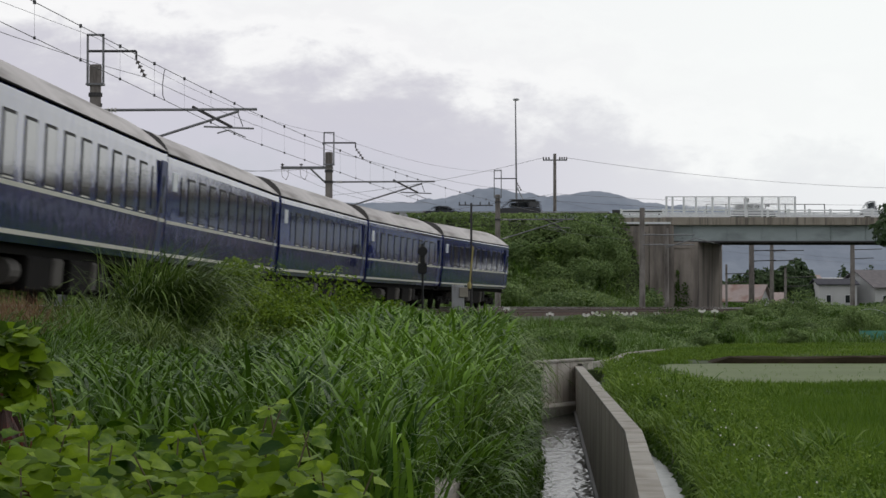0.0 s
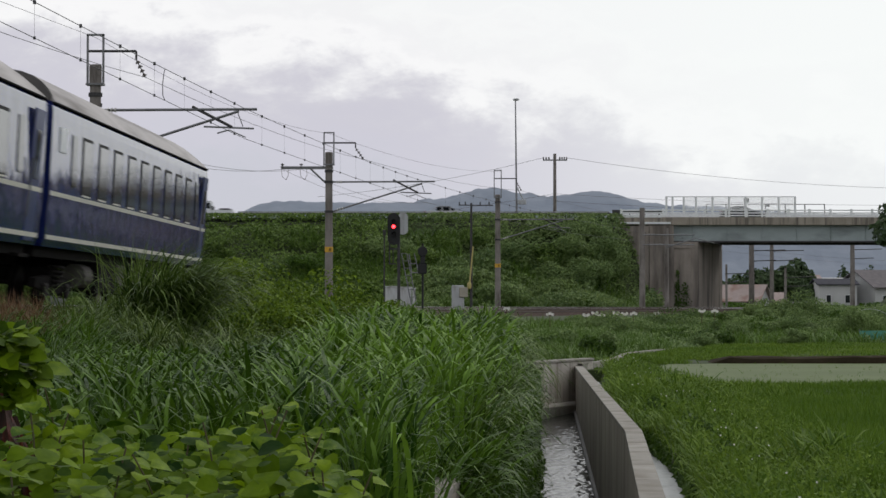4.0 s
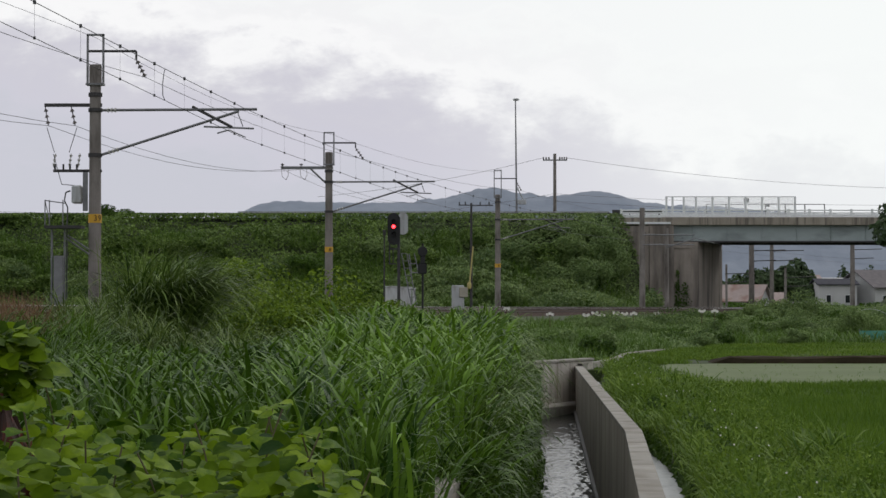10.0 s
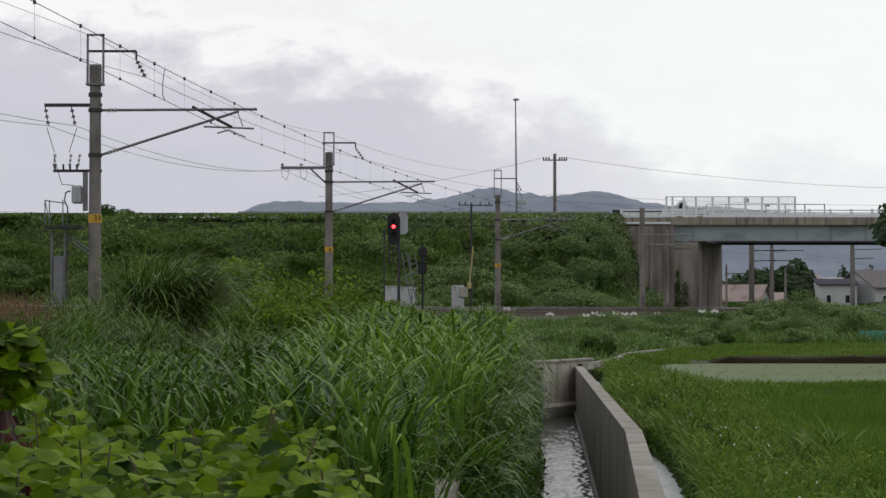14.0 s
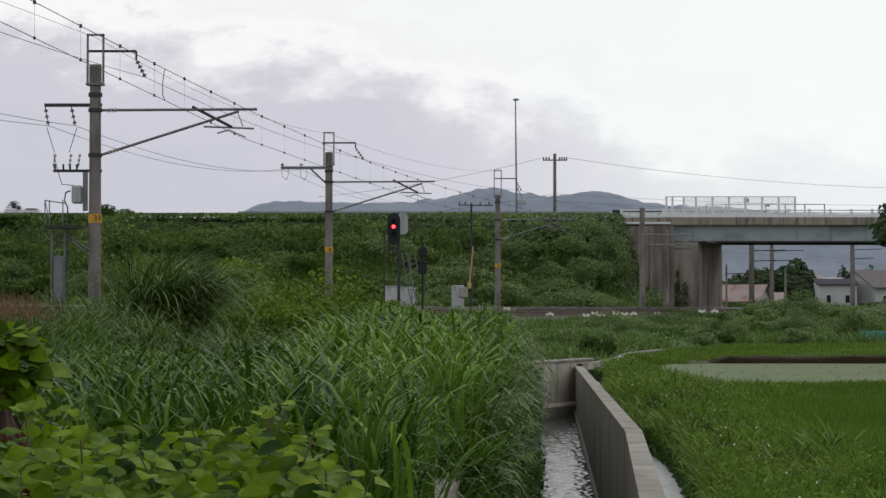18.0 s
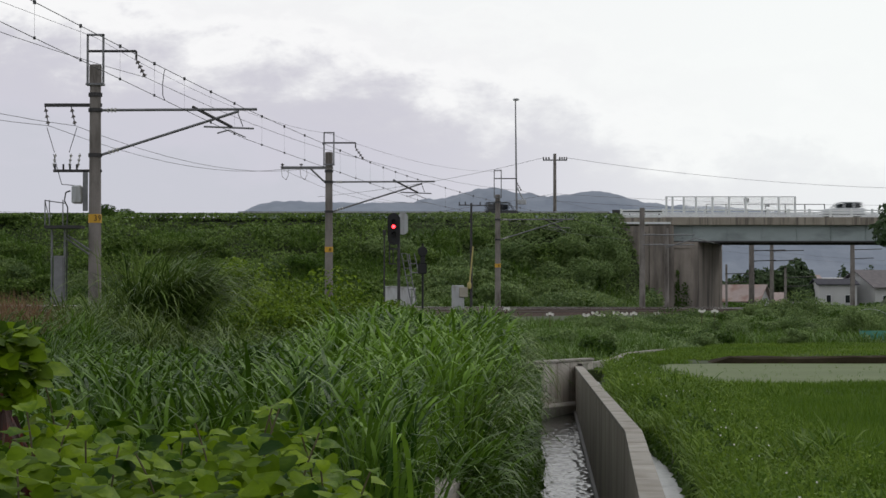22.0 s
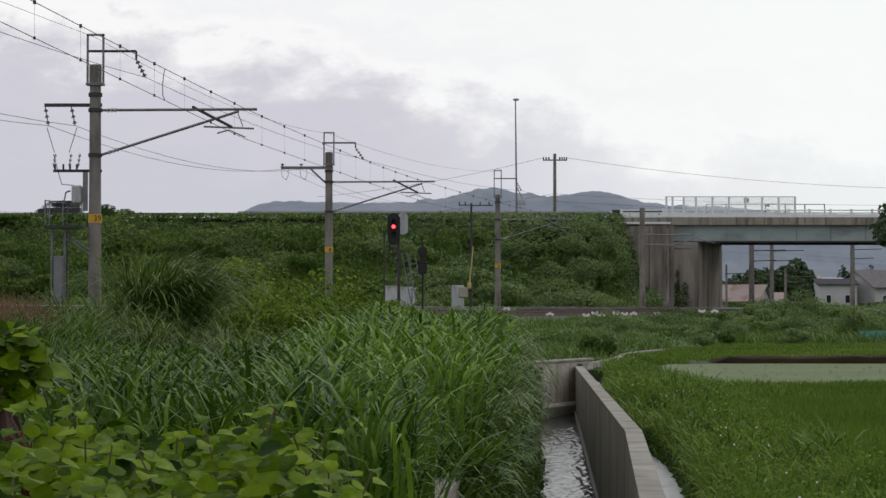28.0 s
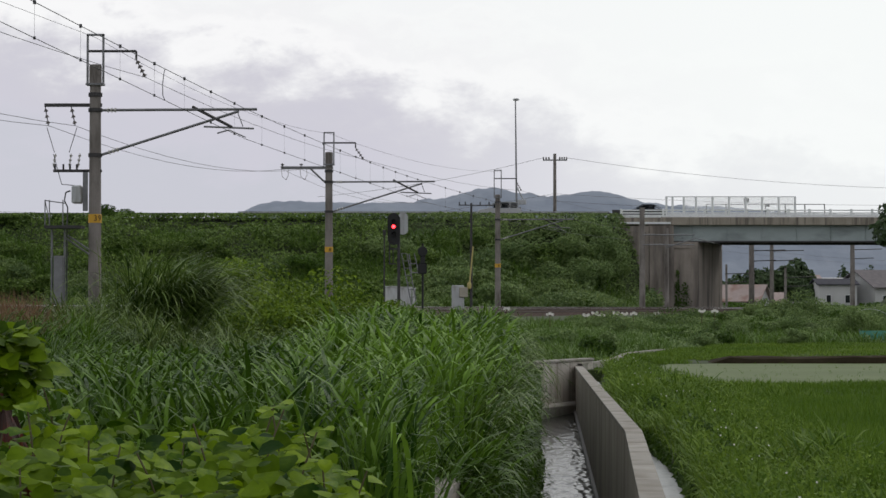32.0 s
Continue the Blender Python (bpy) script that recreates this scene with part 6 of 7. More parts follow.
        for j in range(4):
            a = j * 1.6 + k
            bm = bmesh.new()
            c = Vector((0.12 * math.cos(a), 0.12 * math.sin(a) - 0.04, h + 0.04 * (j % 2)))
            for i in range(6):
                b = i * math.pi / 3
                o = c + Vector((0.075 * math.cos(b), -0.04, 0.075 * math.sin(b)))
                sd = Vector((-math.sin(b), 0, math.cos(b))) * 0.035
                mid = c.lerp(o, 0.55)
                bm.faces.new([bm.verts.new(v) for v in (c, mid + sd, o, mid - sd)])
            part("flower", bm, PETAL, f)


# ---- growth ----
def tufts(name, x, y, z, per, hmin, hmax, wmin, wmax, lean, curl, spread, material, label, segs=4, parent=None, tall=None, bendy=1.6):
    """Plants at (x, y, z), each a sheaf of blades that fans out from its foot."""
    n = len(x) * per
    X, Y, Z = (np.repeat(v, per) for v in (x, y, z))
    az = rng.uniform(0, 2 * math.pi, n)
    X, Y = X + rng.normal(size=n) * spread, Y + rng.normal(size=n) * spread
    h = rng.uniform(hmin, hmax, n)
    if tall is not None:
        h = h * np.repeat(tall, per)
    ln = rng.uniform(lean[0], lean[1], n)
    cu = rng.uniform(curl[0], curl[1], n)
    w = rng.uniform(wmin, wmax, n)
    return blades(name, np.stack([X, Y, Z], 1), h, w, az, ln, cu, material, label, segs, parent, bendy=bendy)


LEAF_V = np.array([(0, 0, 0), (0.16, 0.38, 0.06), (0.48, 0.47, 0.04), (0.8, 0.3, -0.04), (1.02, 0, -0.15), (0.8, -0.3, -0.04), (0.48, -0.47, 0.04), (0.16, -0.38, 0.06), (0.28, 0, 0.0), (0.65, 0, -0.02)])
LEAF_F = np.array([(0, 8, 1), (1, 8, 2), (8, 9, 2), (2, 9, 3), (9, 4, 3), (8, 0, 7), (8, 7, 6), (9, 8, 6), (9, 6, 5), (4, 9, 5)])


def leaf_axes(n, tilt):
    """Random leaf frames: mostly facing up, tipped by up to tilt."""
    a = rng.uniform(0, 2 * math.pi, n)
    nm = np.stack([rng.normal(size=n) * tilt, rng.normal(size=n) * tilt - 0.5, np.ones(n)], 1)
    nm /= np.linalg.norm(nm, axis=1, keepdims=True)
    d = np.stack([np.cos(a), np.sin(a), np.zeros(n)], 1)
    d -= nm * np.sum(d * nm, 1, keepdims=True)
    d /= np.linalg.norm(d, axis=1, keepdims=True)
    return d, np.cross(nm, d), nm


def broad_leaves(name, pos, size, tilt, material, label, parent=None, category="vine"):
    n = len(pos)
    d, b, nm = leaf_axes(n, tilt)
    R = np.stack([d, b, nm], 1)
    V = pos[:, None, :] + np.einsum("vk,nkj->nvj", LEAF_V, R) * size[:, None, None]
    F = (np.arange(n) * len(LEAF_V))[:, None, None] + LEAF_F[None]
    ob = sheet(name, V.reshape(-1, 3), F.reshape(-1, 3), material, parent, smooth=True)
    return tagged(ob, label, "" if parent else category, kind="" if parent else "stuff")


def in_view(x, y, slack=1.0):
    return np.abs(x) < y * 0.19 + slack


def build_tall_grass():
    # broad reed grass between the railway bank and the canal, in patches
    for k, (y0, y1, n) in enumerate(((13.0, 19, 1600), (19, 25, 1900), (25, 32, 2200), (32, 40, 2100), (40, 50, 1700))):
        y = rng.uniform(y0, y1, n)
        x = canal_x(y) - CANAL_W - 0.1 - rng.random(n) * 9.5
        d = track_side(x, y)
        ok = (d > 4.5 + 1.2 * step(22, 32, y)) & in_view(x, y, 0.6) & ((x < -0.25) | (y > 18.6))
        x, y = x[ok], y[ok]
        # the stand is lower towards the railway bank and full height by the canal
        crest = EYE - y * np.interp(x / y, [-0.19, -0.16, -0.12, -0.08, -0.065, -0.05, -0.035, -0.02, 0.03], [0.022, 0.014, 0.012, 0.013, 0.0105, 0.0045, -0.0002, -0.0018, -0.001])
        tall = np.clip(crest - land(x, y), 0.3, 1.5) * (0.68 + 0.62 * fbm(x * 1.1, y * 0.6, 9))
        w = 0.62 if y1 < 20 else 0.8 if y1 < 26 else 1.0
        # blades towards the left take the darkened copy, as painted shade
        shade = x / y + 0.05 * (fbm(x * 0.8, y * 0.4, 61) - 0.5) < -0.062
        for m, k in ((GRASS, ~shade), (SHADEDGRASS, shade)):
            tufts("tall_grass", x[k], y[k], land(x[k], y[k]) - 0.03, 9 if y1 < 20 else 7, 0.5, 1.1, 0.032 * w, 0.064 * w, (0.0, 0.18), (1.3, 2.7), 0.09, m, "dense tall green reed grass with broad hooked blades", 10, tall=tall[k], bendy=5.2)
        # short darkened blades paint the shaded gaps between the tall ones
        k = rng.permutation(len(x))[:int(len(x) * (1.0 if y1 < 26 else 0.5))]
        tufts("short_reed_grass", x[k], y[k], land(x[k], y[k]) - 0.03, 4, 0.3, 0.72, 0.026 * w, 0.05 * w, (0.0, 0.3), (1.2, 2.6), 0.14, SHADEDGRASS, "shorter reed grass filling the stand", 8, tall=tall[k], bendy=3.4)
        tufts("tall_grass", x, y, land(x, y) - 0.03, 2, 0.5, 1.05, 0.026 * w, 0.05 * w, (0.05, 0.4), (1.0, 2.2), 0.1, GRASS, "dense tall green reed grass with broad arching blades", 8, tall=tall, bendy=3.2)
    # finer silver grass that leans over the canal
    n = 650
    y = 20 + 33 * rng.random(n)
    x = canal_x(y) - CANAL_W - 0.05 - rng.random(n) ** 1.5 * 2.2
    ok = in_view(x, y)
    x, y = x[ok], y[ok]
    for lo, hi, m in ((19, 33, CLUMPGRASS), (33, 54, SILVERGRASS)):
        k = (y >= lo) & (y < hi)
        tufts("canal_grass", x[k], y[k], np.maximum(land(x[k], y[k]), 0.1), 16, 0.6, 1.25, 0.011, 0.024, (0.03, 0.4), (1.0, 2.9), 0.08, m, "fine arching silver grass leaning over the canal", 7, bendy=2.0)
    # curtain of weeds hanging over the left canal wall
    n = 5200
    y = 17.5 + 36 * rng.random(n)
    x = canal_x(y) - CANAL_W + rng.normal(size=n) * 0.1 - 0.02 + 0.25 * step(24, 34, y) * rng.random(n)
    z = 0.15 - rng.random(n) ** 1.6 * 1.35
    blades("hanging_weeds", np.stack([x, y, z], 1), rng.uniform(0.25, 0.55, n), rng.uniform(0.012, 0.03, n), rng.normal(size=n) * 0.8, rng.uniform(0.3, 1.0, n), rng.uniform(0.8, 2.2, n), SHADEDGRASS, "weeds hanging over the canal wall", 5)
    n = 26000
    y = 19 + 31.5 * rng.random(n)
    z = 0.25 - rng.random(n) ** 1.3 * 1.6
    x = canal_x(y) - CANAL_W + (0.15 + 0.5 * step(20, 32, y) * fbm(y * 0.9, z * 1.5, 6)) * rng.random(n) ** 0.6
    pos = np.stack([x, y, z + 0.05], 1)
    leaves("wall_creeper", pos, rng.uniform(0.03, 0.085, n), rng.normal(size=(n, 3)) * 0.5 + np.array([0.7, -0.5, 0.5]), SHRUB, "small-leaved creeper on the canal wall")
    n = 420
    y = 18.3 + 6 * rng.random(n)
    x = canal_x(y) - CANAL_W - 0.12 + rng.normal(size=n) * 0.12
    tufts("wall_grass", x, y, 0 * x + 0.02, 8, 0.3, 0.7, 0.02, 0.045, (0.1, 0.8), (0.4, 2.2), 0.07, SHADEDGRASS, "grass growing over the canal wall's cap", 5)
    # silver grass clumps on the railway bank: each a thing that sways
    made = []
    for x, y, per, h in ((-4.25, 35.5, 640, 1.6), (-4.4, 33, 130, 0.9), (-3.9, 32, 120, 0.85), (-3.4, 31.5, 110, 0.8), (-2.95, 33, 120, 0.9), (-4.7, 31, 110, 0.8), (-2.7, 34.5, 110, 0.85), (-3.3, 35, 130, 1.0), (-5.2, 37, 150, 1.0), (-4.9, 34, 130, 0.85), (-5.6, 35, 150, 0.9), (-5.0, 40, 160, 0.95), (-3.2, 33, 110, 0.75), (-2.6, 31, 120, 1.1), (0.1, 30, 130, 1.15), (0.75, 36, 150, 1.2), (0.4, 41, 140, 1.2), (1.1, 46, 130, 1.15)):
        z = max(float(land(x, y)), 0.1)
        c = thing("silver_grass_clump", pose(x, y, z), "fountain-shaped clump of thin arching silver grass", "grass clump", "silver grass clumps")
        a = np.zeros(1)
        if per > 500:
            # the great clump: a dense heart, its shade put into dark blades, long blades combed over to one side
            for m, spread_az, h0, h1, cu0, cu1 in ((420, 0.6, 1.5, 2.5, 1.5, 2.2), (380, 1.0, 1.0, 2.0, 1.2, 2.3), (200, 1.8, 0.8, 1.5, 0.8, 2.2)):
                az = rng.normal(-0.35, spread_az, m)
                rt = np.stack([rng.normal(size=m) * 0.24, rng.normal(size=m) * 0.25, np.full(m, -0.03)], 1)
                blades("drooping_sheaf", rt, rng.uniform(h0, h1, m), rng.uniform(0.014, 0.03, m), az, rng.uniform(0.0, 0.35, m), rng.uniform(cu0, cu1, m), CLUMPGRASS, "", 11, c, bendy=1.6)
            m = 260
            blades("drooping_sheaf", np.stack([rng.normal(size=m) * 0.25, rng.normal(size=m) * 0.2 - 0.1, np.full(m, -0.03)], 1), rng.uniform(1.6, 2.5, m), rng.uniform(0.016, 0.03, m), rng.normal(-0.5, 0.8, m), rng.uniform(0.0, 0.3, m), rng.uniform(1.3, 2.2, m), SILVERGRASS, "pale arching blades", 11, c, bendy=1.6)
            m = 160
            rt = np.stack([rng.normal(size=m) * 0.3 - 0.25, rng.normal(size=m) * 0.25, np.full(m, -0.03)], 1)
            blades("upright_sheaf", rt, rng.uniform(1.3, 1.95, m), rng.uniform(0.009, 0.018, m), rng.uniform(0, 6.28, m), rng.uniform(0.0, 0.2, m), rng.uniform(0.2, 1.3, m), SILVERGRASS, "", 9, c, bendy=2.4)
            made.append((c, (x, y, z), 1.6))
            continue
        tufts("inner_sheaf", a, a, a - 0.03, int(per * 0.5), 0.8 * h, 1.35 * h, 0.009, 0.02, (0.02, 0.25), (0.8, 2.4), 0.1, SILVERGRASS, "", 9, c, bendy=1.8)
        for k in range(3):
            tufts("outer_sheaf", a, a, a - 0.03, int(per * 0.28), 1.05 * h, 1.7 * h, 0.01, 0.021, (0.04, 0.45), (1.7, 3.0), 0.15, SILVERGRASS, "", 10, c, bendy=1.35)
        made.append((c, (x, y, z), 1.6))
    # dry, thin grass along the bank's top
    n = 4200
    y = 14 + 50 * rng.random(n) ** 1.2
    x = track_x(y) + rng.uniform(2.8, 6.6, n)
    ok = in_view(x, y)
    x, y = x[ok], y[ok]
    tufts("bank_grass", x, y, land(x, y) - 0.03, 9, 0.22, 0.5, 0.008, 0.016, (0.03, 0.5), (0.6, 2.4), 0.09, SHADEDGRASS, "thin green grass on the railway bank", 5, tall=1 + 0.35 * step(20, 27, y) * step(-0.12, -0.165, x / y))
    n = 900
    y = rng.uniform(23, 33, n)
    x = y * rng.uniform(-0.2, -0.145, n)
    ok = track_side(x, y) > 2.5
    x, y = x[ok], y[ok]
    tufts("bank_grass", x, y, land(x, y) - 0.03, 6, 0.5, 0.95, 0.011, 0.024, (0.03, 0.4), (0.9, 2.6), 0.09, SHADEDGRASS, "thin green grass on the railway bank", 5, tall=0.55 + 0.85 * fbm(x * 1.2, y * 0.6, 23))
    n = 900
    y = rng.uniform(36, 66, n)
    x = track_x(y) + rng.uniform(2.3, 3.6, n)
    tufts("bank_grass", x, y, land(x, y) - 0.03, 8, 0.45, 0.9, 0.01, 0.022, (0.03, 0.4), (0.7, 2.4), 0.1, SHADEDGRASS, "thin green grass on the railway bank", 5, tall=0.6 + 0.7 * fbm(x * 1.2, y * 0.5, 33))
    n = 260
    y = 27 + 9 * rng.random(n)
    x = y * rng.uniform(-0.192, -0.17, n)
    tufts("dry_grass", x, y, land(x, y) - 0.03, 8, 0.5, 0.85, 0.006, 0.012, (0.03, 0.5), (0.1, 1.0), 0.09, DRYGRASS, "rust-brown dry grass at the ballast's edge", 3)
    # leafy shrubs on the bank
    for x, y, rx, h, n in ((-4.2, 48, 1.1, 1.35, 4600), (-3.3, 46, 1.0, 1.45, 4600), (-2.4, 47, 1.1, 1.45, 4600), (-1.5, 49, 1.1, 1.45, 4200), (-0.7, 52, 1.0, 1.2, 3000), (-1.9, 50.5, 1.1, 1.45, 3600), (-2.9, 49, 1.1, 1.5, 3600), (-3.7, 45, 0.9, 1.4, 3600), (-3.4, 42.5, 0.9, 1.1, 2800), (-2.5, 43, 0.9, 1.1, 2800), (-1.7, 44, 0.8, 1.0, 2400), (-5.2, 52, 1.0, 1.0, 2600)):
        build_bush(x, y, float(land(x, y)), rx, 1.0, h * 1.16, n, 0.06, LEAFSHRUB, "leafy yellow-green shrub on the railway bank", "shrub")
    return made


def build_vines():
    """Broad-leaved shoots near the viewer, which nod in the wind, over a mass of the same leaves."""
    made = []
    n = 2400
    y = rng.uniform(7.6, 11.2, n)
    x = rng.uniform(-0.2, -0.02, n) * y
    px = x / y
    top = np.interp(px, [-0.2, -0.17, -0.15, -0.125, -0.09, -0.07, -0.055, -0.04, -0.02], [-0.5, -0.5, -0.5, -0.54, -0.5, -0.46, -0.52, -0.7, -1.0]) + (fbm(x * 3, y * 2, 31) - 0.5) * 0.22 - (y - 9) * 0.02
    z = EYE + top - rng.random(n) ** 0.8 * 0.55
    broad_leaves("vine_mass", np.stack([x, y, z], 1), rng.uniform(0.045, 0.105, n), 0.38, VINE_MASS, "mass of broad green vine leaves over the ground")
    data = []
    for k in range(3):
        me = bpy.data.meshes.new("leaf")
        V = LEAF_V * np.array([1, 0.9 + 0.12 * k, 1 + 0.6 * k])
        me.from_pydata([tuple(v) for v in V], [], [tuple(int(i) for i in f) for f in LEAF_F])
        me.polygons.foreach_set("use_smooth", np.full(len(LEAF_F), True))
        me.materials.append(VINE)
        data.append(me)
    shoots = [(-1.68, 8.9, -0.47, 0.4), (-1.5, 8.8, -0.36, 0.5), (-1.58, 8.3, -0.42, 0.5), (-1.35, 9.0, -0.45, 0.45), (-1.22, 8.6, -0.5, 0.45), (-1.05, 9.4, -0.5, 0.42), (-0.98, 8.5, -0.52, 0.4), (-0.86, 9.1, -0.43, 0.5), (-0.78, 9.8, -0.4, 0.5), (-0.72, 9.0, -0.38, 0.55), (-0.63, 9.4, -0.4, 0.5),
              (-0.56, 8.8, -0.46, 0.45), (-0.48, 9.2, -0.48, 0.42), (-0.42, 8.7, -0.56, 0.4), (-0.36, 9.0, -0.62, 0.38), (-0.9, 8.0, -0.58, 0.4), (-0.7, 8.1, -0.56, 0.4), (-0.5, 8.0, -0.6, 0.4), (-1.15, 8.0, -0.58, 0.4), (-1.4, 7.9, -0.52, 0.42), (-1.8, 9.95, -0.08, 0.26), (-1.9, 9.95, -0.1, 0.28), (-1.7, 10.0, -0.12, 0.2), (-1.6, 9.9, -0.3, 0.4), (-1.84, 9.5, -0.12, 0.12), (-1.75, 9.5, -0.15, 0.12), (-1.55, 9.5, -0.42, 0.3)]
    r = random.Random(5)
    for x, y, top, ln in shoots:
        s = thing("vine_shoot", pose(x, y, EYE + top - ln), "upright vine shoot with broad yellow-green leaves", "vine", "vine shoots")
        bend = (r.uniform(-0.12, 0.12), r.uniform(-0.1, 0.1))
        pts = [Vector((bend[0] * t * t, bend[1] * t * t, ln * t)) for t in (-0.3, 0, 0.25, 0.5, 0.75, 1.0)]
        bm = bmesh.new()
        for a, b in zip(pts, pts[1:]):
            rod(bm, a, b, 0.004, 0.0035, 5)
        part("stem", bm, STEM, s)
        cnt = 11
        for k in range(cnt):
            t = 0.3 + 0.7 * k / (cnt - 1)
            base = Vector((bend[0] * t * t, bend[1] * t * t, ln * t))
            a = k * 2.4 + r.uniform(-0.5, 0.5)
            sz = (0.142 - 0.075 * t) * r.uniform(0.8, 1.2)
            out = Vector((math.cos(a), math.sin(a), 0.35))
            p = base + out * 0.03
            lf = new("leaf", data[k % 3])
            lf.parent = s
            lf.matrix_basis = Matrix.Translation(p) @ Euler((r.uniform(-0.05, 0.6), r.uniform(-0.35, 0.35), 0)).to_matrix().to_4x4() @ Matrix.Rotation(a, 4, "Z") @ Matrix.Diagonal((sz, sz, sz, 1))
        made.append((s, (x, y, EYE + top - ln), 4.5))
    n = 170
    pos = np.stack([rng.uniform(-1.86, -1.63, n), rng.uniform(9.4, 9.62, n), EYE - 0.08 - 0.3 * rng.random(n)], 1)
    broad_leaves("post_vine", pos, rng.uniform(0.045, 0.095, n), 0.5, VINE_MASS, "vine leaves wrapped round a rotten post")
    # rotten post wrapped by the vines
    p = thing("rotten_post", pose(-1.7, 9.75, 0.52), "leaning rotten wooden post with red-brown heartwood", "post")
    prof = [(0.1, -0.2), (0.108, 0.1), (0.108, 0.35), (0.1, 0.5), (0.09, 0.62), (0.05, 0.66)]
    bm = bmesh.new()
    n = 18
    rings = []
    for k, (q, h) in enumerate(prof):
        ring = []
        for i in range(n):
            a = 2 * math.pi * i / n
            g = 1 + 0.16 * math.sin(5 * a + k) + 0.1 * math.sin(11 * a + 2 * k)
            slant = (0.17 * (math.cos(a) + 1) + 0.05 * math.sin(7 * a)) * max(0.0, h - 0.2) / 0.46
            ring.append(bm.verts.new((q * g * math.cos(a) - 0.07 * h, q * g * math.sin(a), h - slant)))
        rings.append(ring)
    for a, b in zip(rings, rings[1:]):
        for i in range(n):
            bm.faces.new((a[i], a[(i + 1) % n], b[(i + 1) % n], b[i]))
    bm.faces.new(rings[-1])
    part("trunk", bm, ROTWOOD, p)
    # splinters along the torn edge
    for k, (x, h, l, tip) in enumerate(((0.03, 0.36, 0.16, 0.0), (0.055, 0.27, 0.16, 0.01), (0.075, 0.18, 0.16, 0.015), (-0.01, 0.42, 0.14, 0.0), (0.05, 0.15, 0.14, 0.0), (0.09, 0.08, 0.14, 0.02))):
        bm = bmesh.new()
        rod(bm, (x, -0.085, h - 0.15), (x + tip, -0.1, h + l * 0.5), 0.02, 0.003, 5)
        part("splinter", bm, REDWOOD, p, "red-brown torn splinter")
    return made


def bund_edge(y):
    """Where the weedy bank beside the ditch ends and the rice begins."""
    return np.interp(y, [14, 17, 20.6, 24.6, 29.7, 34.8, 42], [3.6, 3.2, 3.2, 3.55, 3.9, 3.95, 4.1])


def build_fields():
    # rice in hills, set in rows
    gx, gy = np.meshgrid(np.arange(2.2, 11, 0.22), np.arange(10.5, 42.6, 0.18))
    x, y = gx.ravel() + rng.normal(size=gx.size) * 0.03, gy.ravel() + rng.normal(size=gx.size) * 0.03
    ok = in_view(x, y, 0.4) & (x > bund_edge(y) + 0.15 * np.sin(y)) & (y > 16.8)
    x, y = x[ok], y[ok]
    tufts("rice_plants", x, y, land(x, y) - 0.02, 16, 0.24, 0.42, 0.006, 0.012, (0.02, 0.35), (0.1, 1.0), 0.045, RICE, "bright green young rice standing in rows", 3, tall=(0.85 + 0.3 * fbm(x * 0.4, y * 0.4, 3)) * (1 - 0.62 * step(27, 37, y)))
    gx, gy = np.meshgrid(np.arange(4.2, 14, 0.3), np.arange(43.2, 59.5, 0.3))
    x, y = gx.ravel() + rng.normal(size=gx.size) * 0.4, gy.ravel() + rng.normal(size=gx.size) * 0.4
    x, y = np.clip(x, 4.9, 15), np.clip(y, 43.3, 59.4)
    ok = in_view(x, y, 0.5) & (rng.random(len(x)) < 0.12)
    x, y = x[ok], y[ok]
    tufts("rice_seedlings", x, y, 0 * x + 0.08, 4, 0.05, 0.1, 0.004, 0.008, (0.02, 0.5), (0.1, 0.8), 0.03, RICE, "thin rice seedlings in a flooded paddy", 2)
    # weeds beside the ditch and round the paddies
    n = 9000
    y = 11 + 42 * rng.random(n) ** 1.1
    x0 = canal_x(y) + 0.2 + ditch_w(y)
    x = x0 + rng.random(n) * (bund_edge(y) - x0 + 0.25)
    ok = in_view(x, y, 0.4)
    x, y = x[ok], y[ok]
    n, x0 = len(x), x0[ok]
    lump = fbm(x * 1.3, y * 0.55, 17)
    tufts("ditch_weeds", x, y, land(x, y) - 0.02, 7, 0.14, 0.42, 0.008, 0.02, (0.05, 0.8), (0.1, 1.8), 0.07, MEADOW, "lush green weeds along the ditch", 4, tall=(0.25 + 1.6 * np.clip(lump - 0.15, 0, 1)) * (1 - 0.6 * step(38, 46, y)))
    k = rng.permutation(n)[:2200]
    tufts("tall_weeds", x[k], y[k], land(x[k], y[k]) - 0.02, 5, 0.25, 0.6, 0.012, 0.03, (0.02, 0.5), (0.6, 2.2), 0.06, BUNDGRASS, "taller bright grass among the bank's weeds", 5, tall=0.3 + 1.3 * np.clip(fbm(x[k] * 0.9, y[k] * 0.4, 29) - 0.2, 0, 1))
    m = 26000
    j = rng.integers(0, n, m)
    h = 0.05 + 0.5 * np.clip(lump[j] - 0.15, 0, 1)
    leaves("bank_herbs", np.stack([x[j] + rng.normal(size=m) * 0.06, y[j] + rng.normal(size=m) * 0.1, land(x[j], y[j]) + h * rng.random(m) ** 0.5], 1), rng.uniform(0.014, 0.036, m), rng.normal(size=(m, 3)) * 0.5 + np.array([0, -0.4, 0.8]), BUNDGRASS, "small-leaved herbs covering the bank of the ditch")
    k = rng.permutation(n)[:3000]
    leaves("ditch_herbs", np.stack([x[k] - 0.06, y[k], land(x[k], y[k]) + 0.1 + 0.25 * rng.random(len(k))], 1), rng.uniform(0.018, 0.042, len(k)), rng.normal(size=(len(k), 3)) * 0.4 + np.array([0, -0.4, 0.8]), MEADOW, "small-leaved herbs along the ditch")
    m = 15000
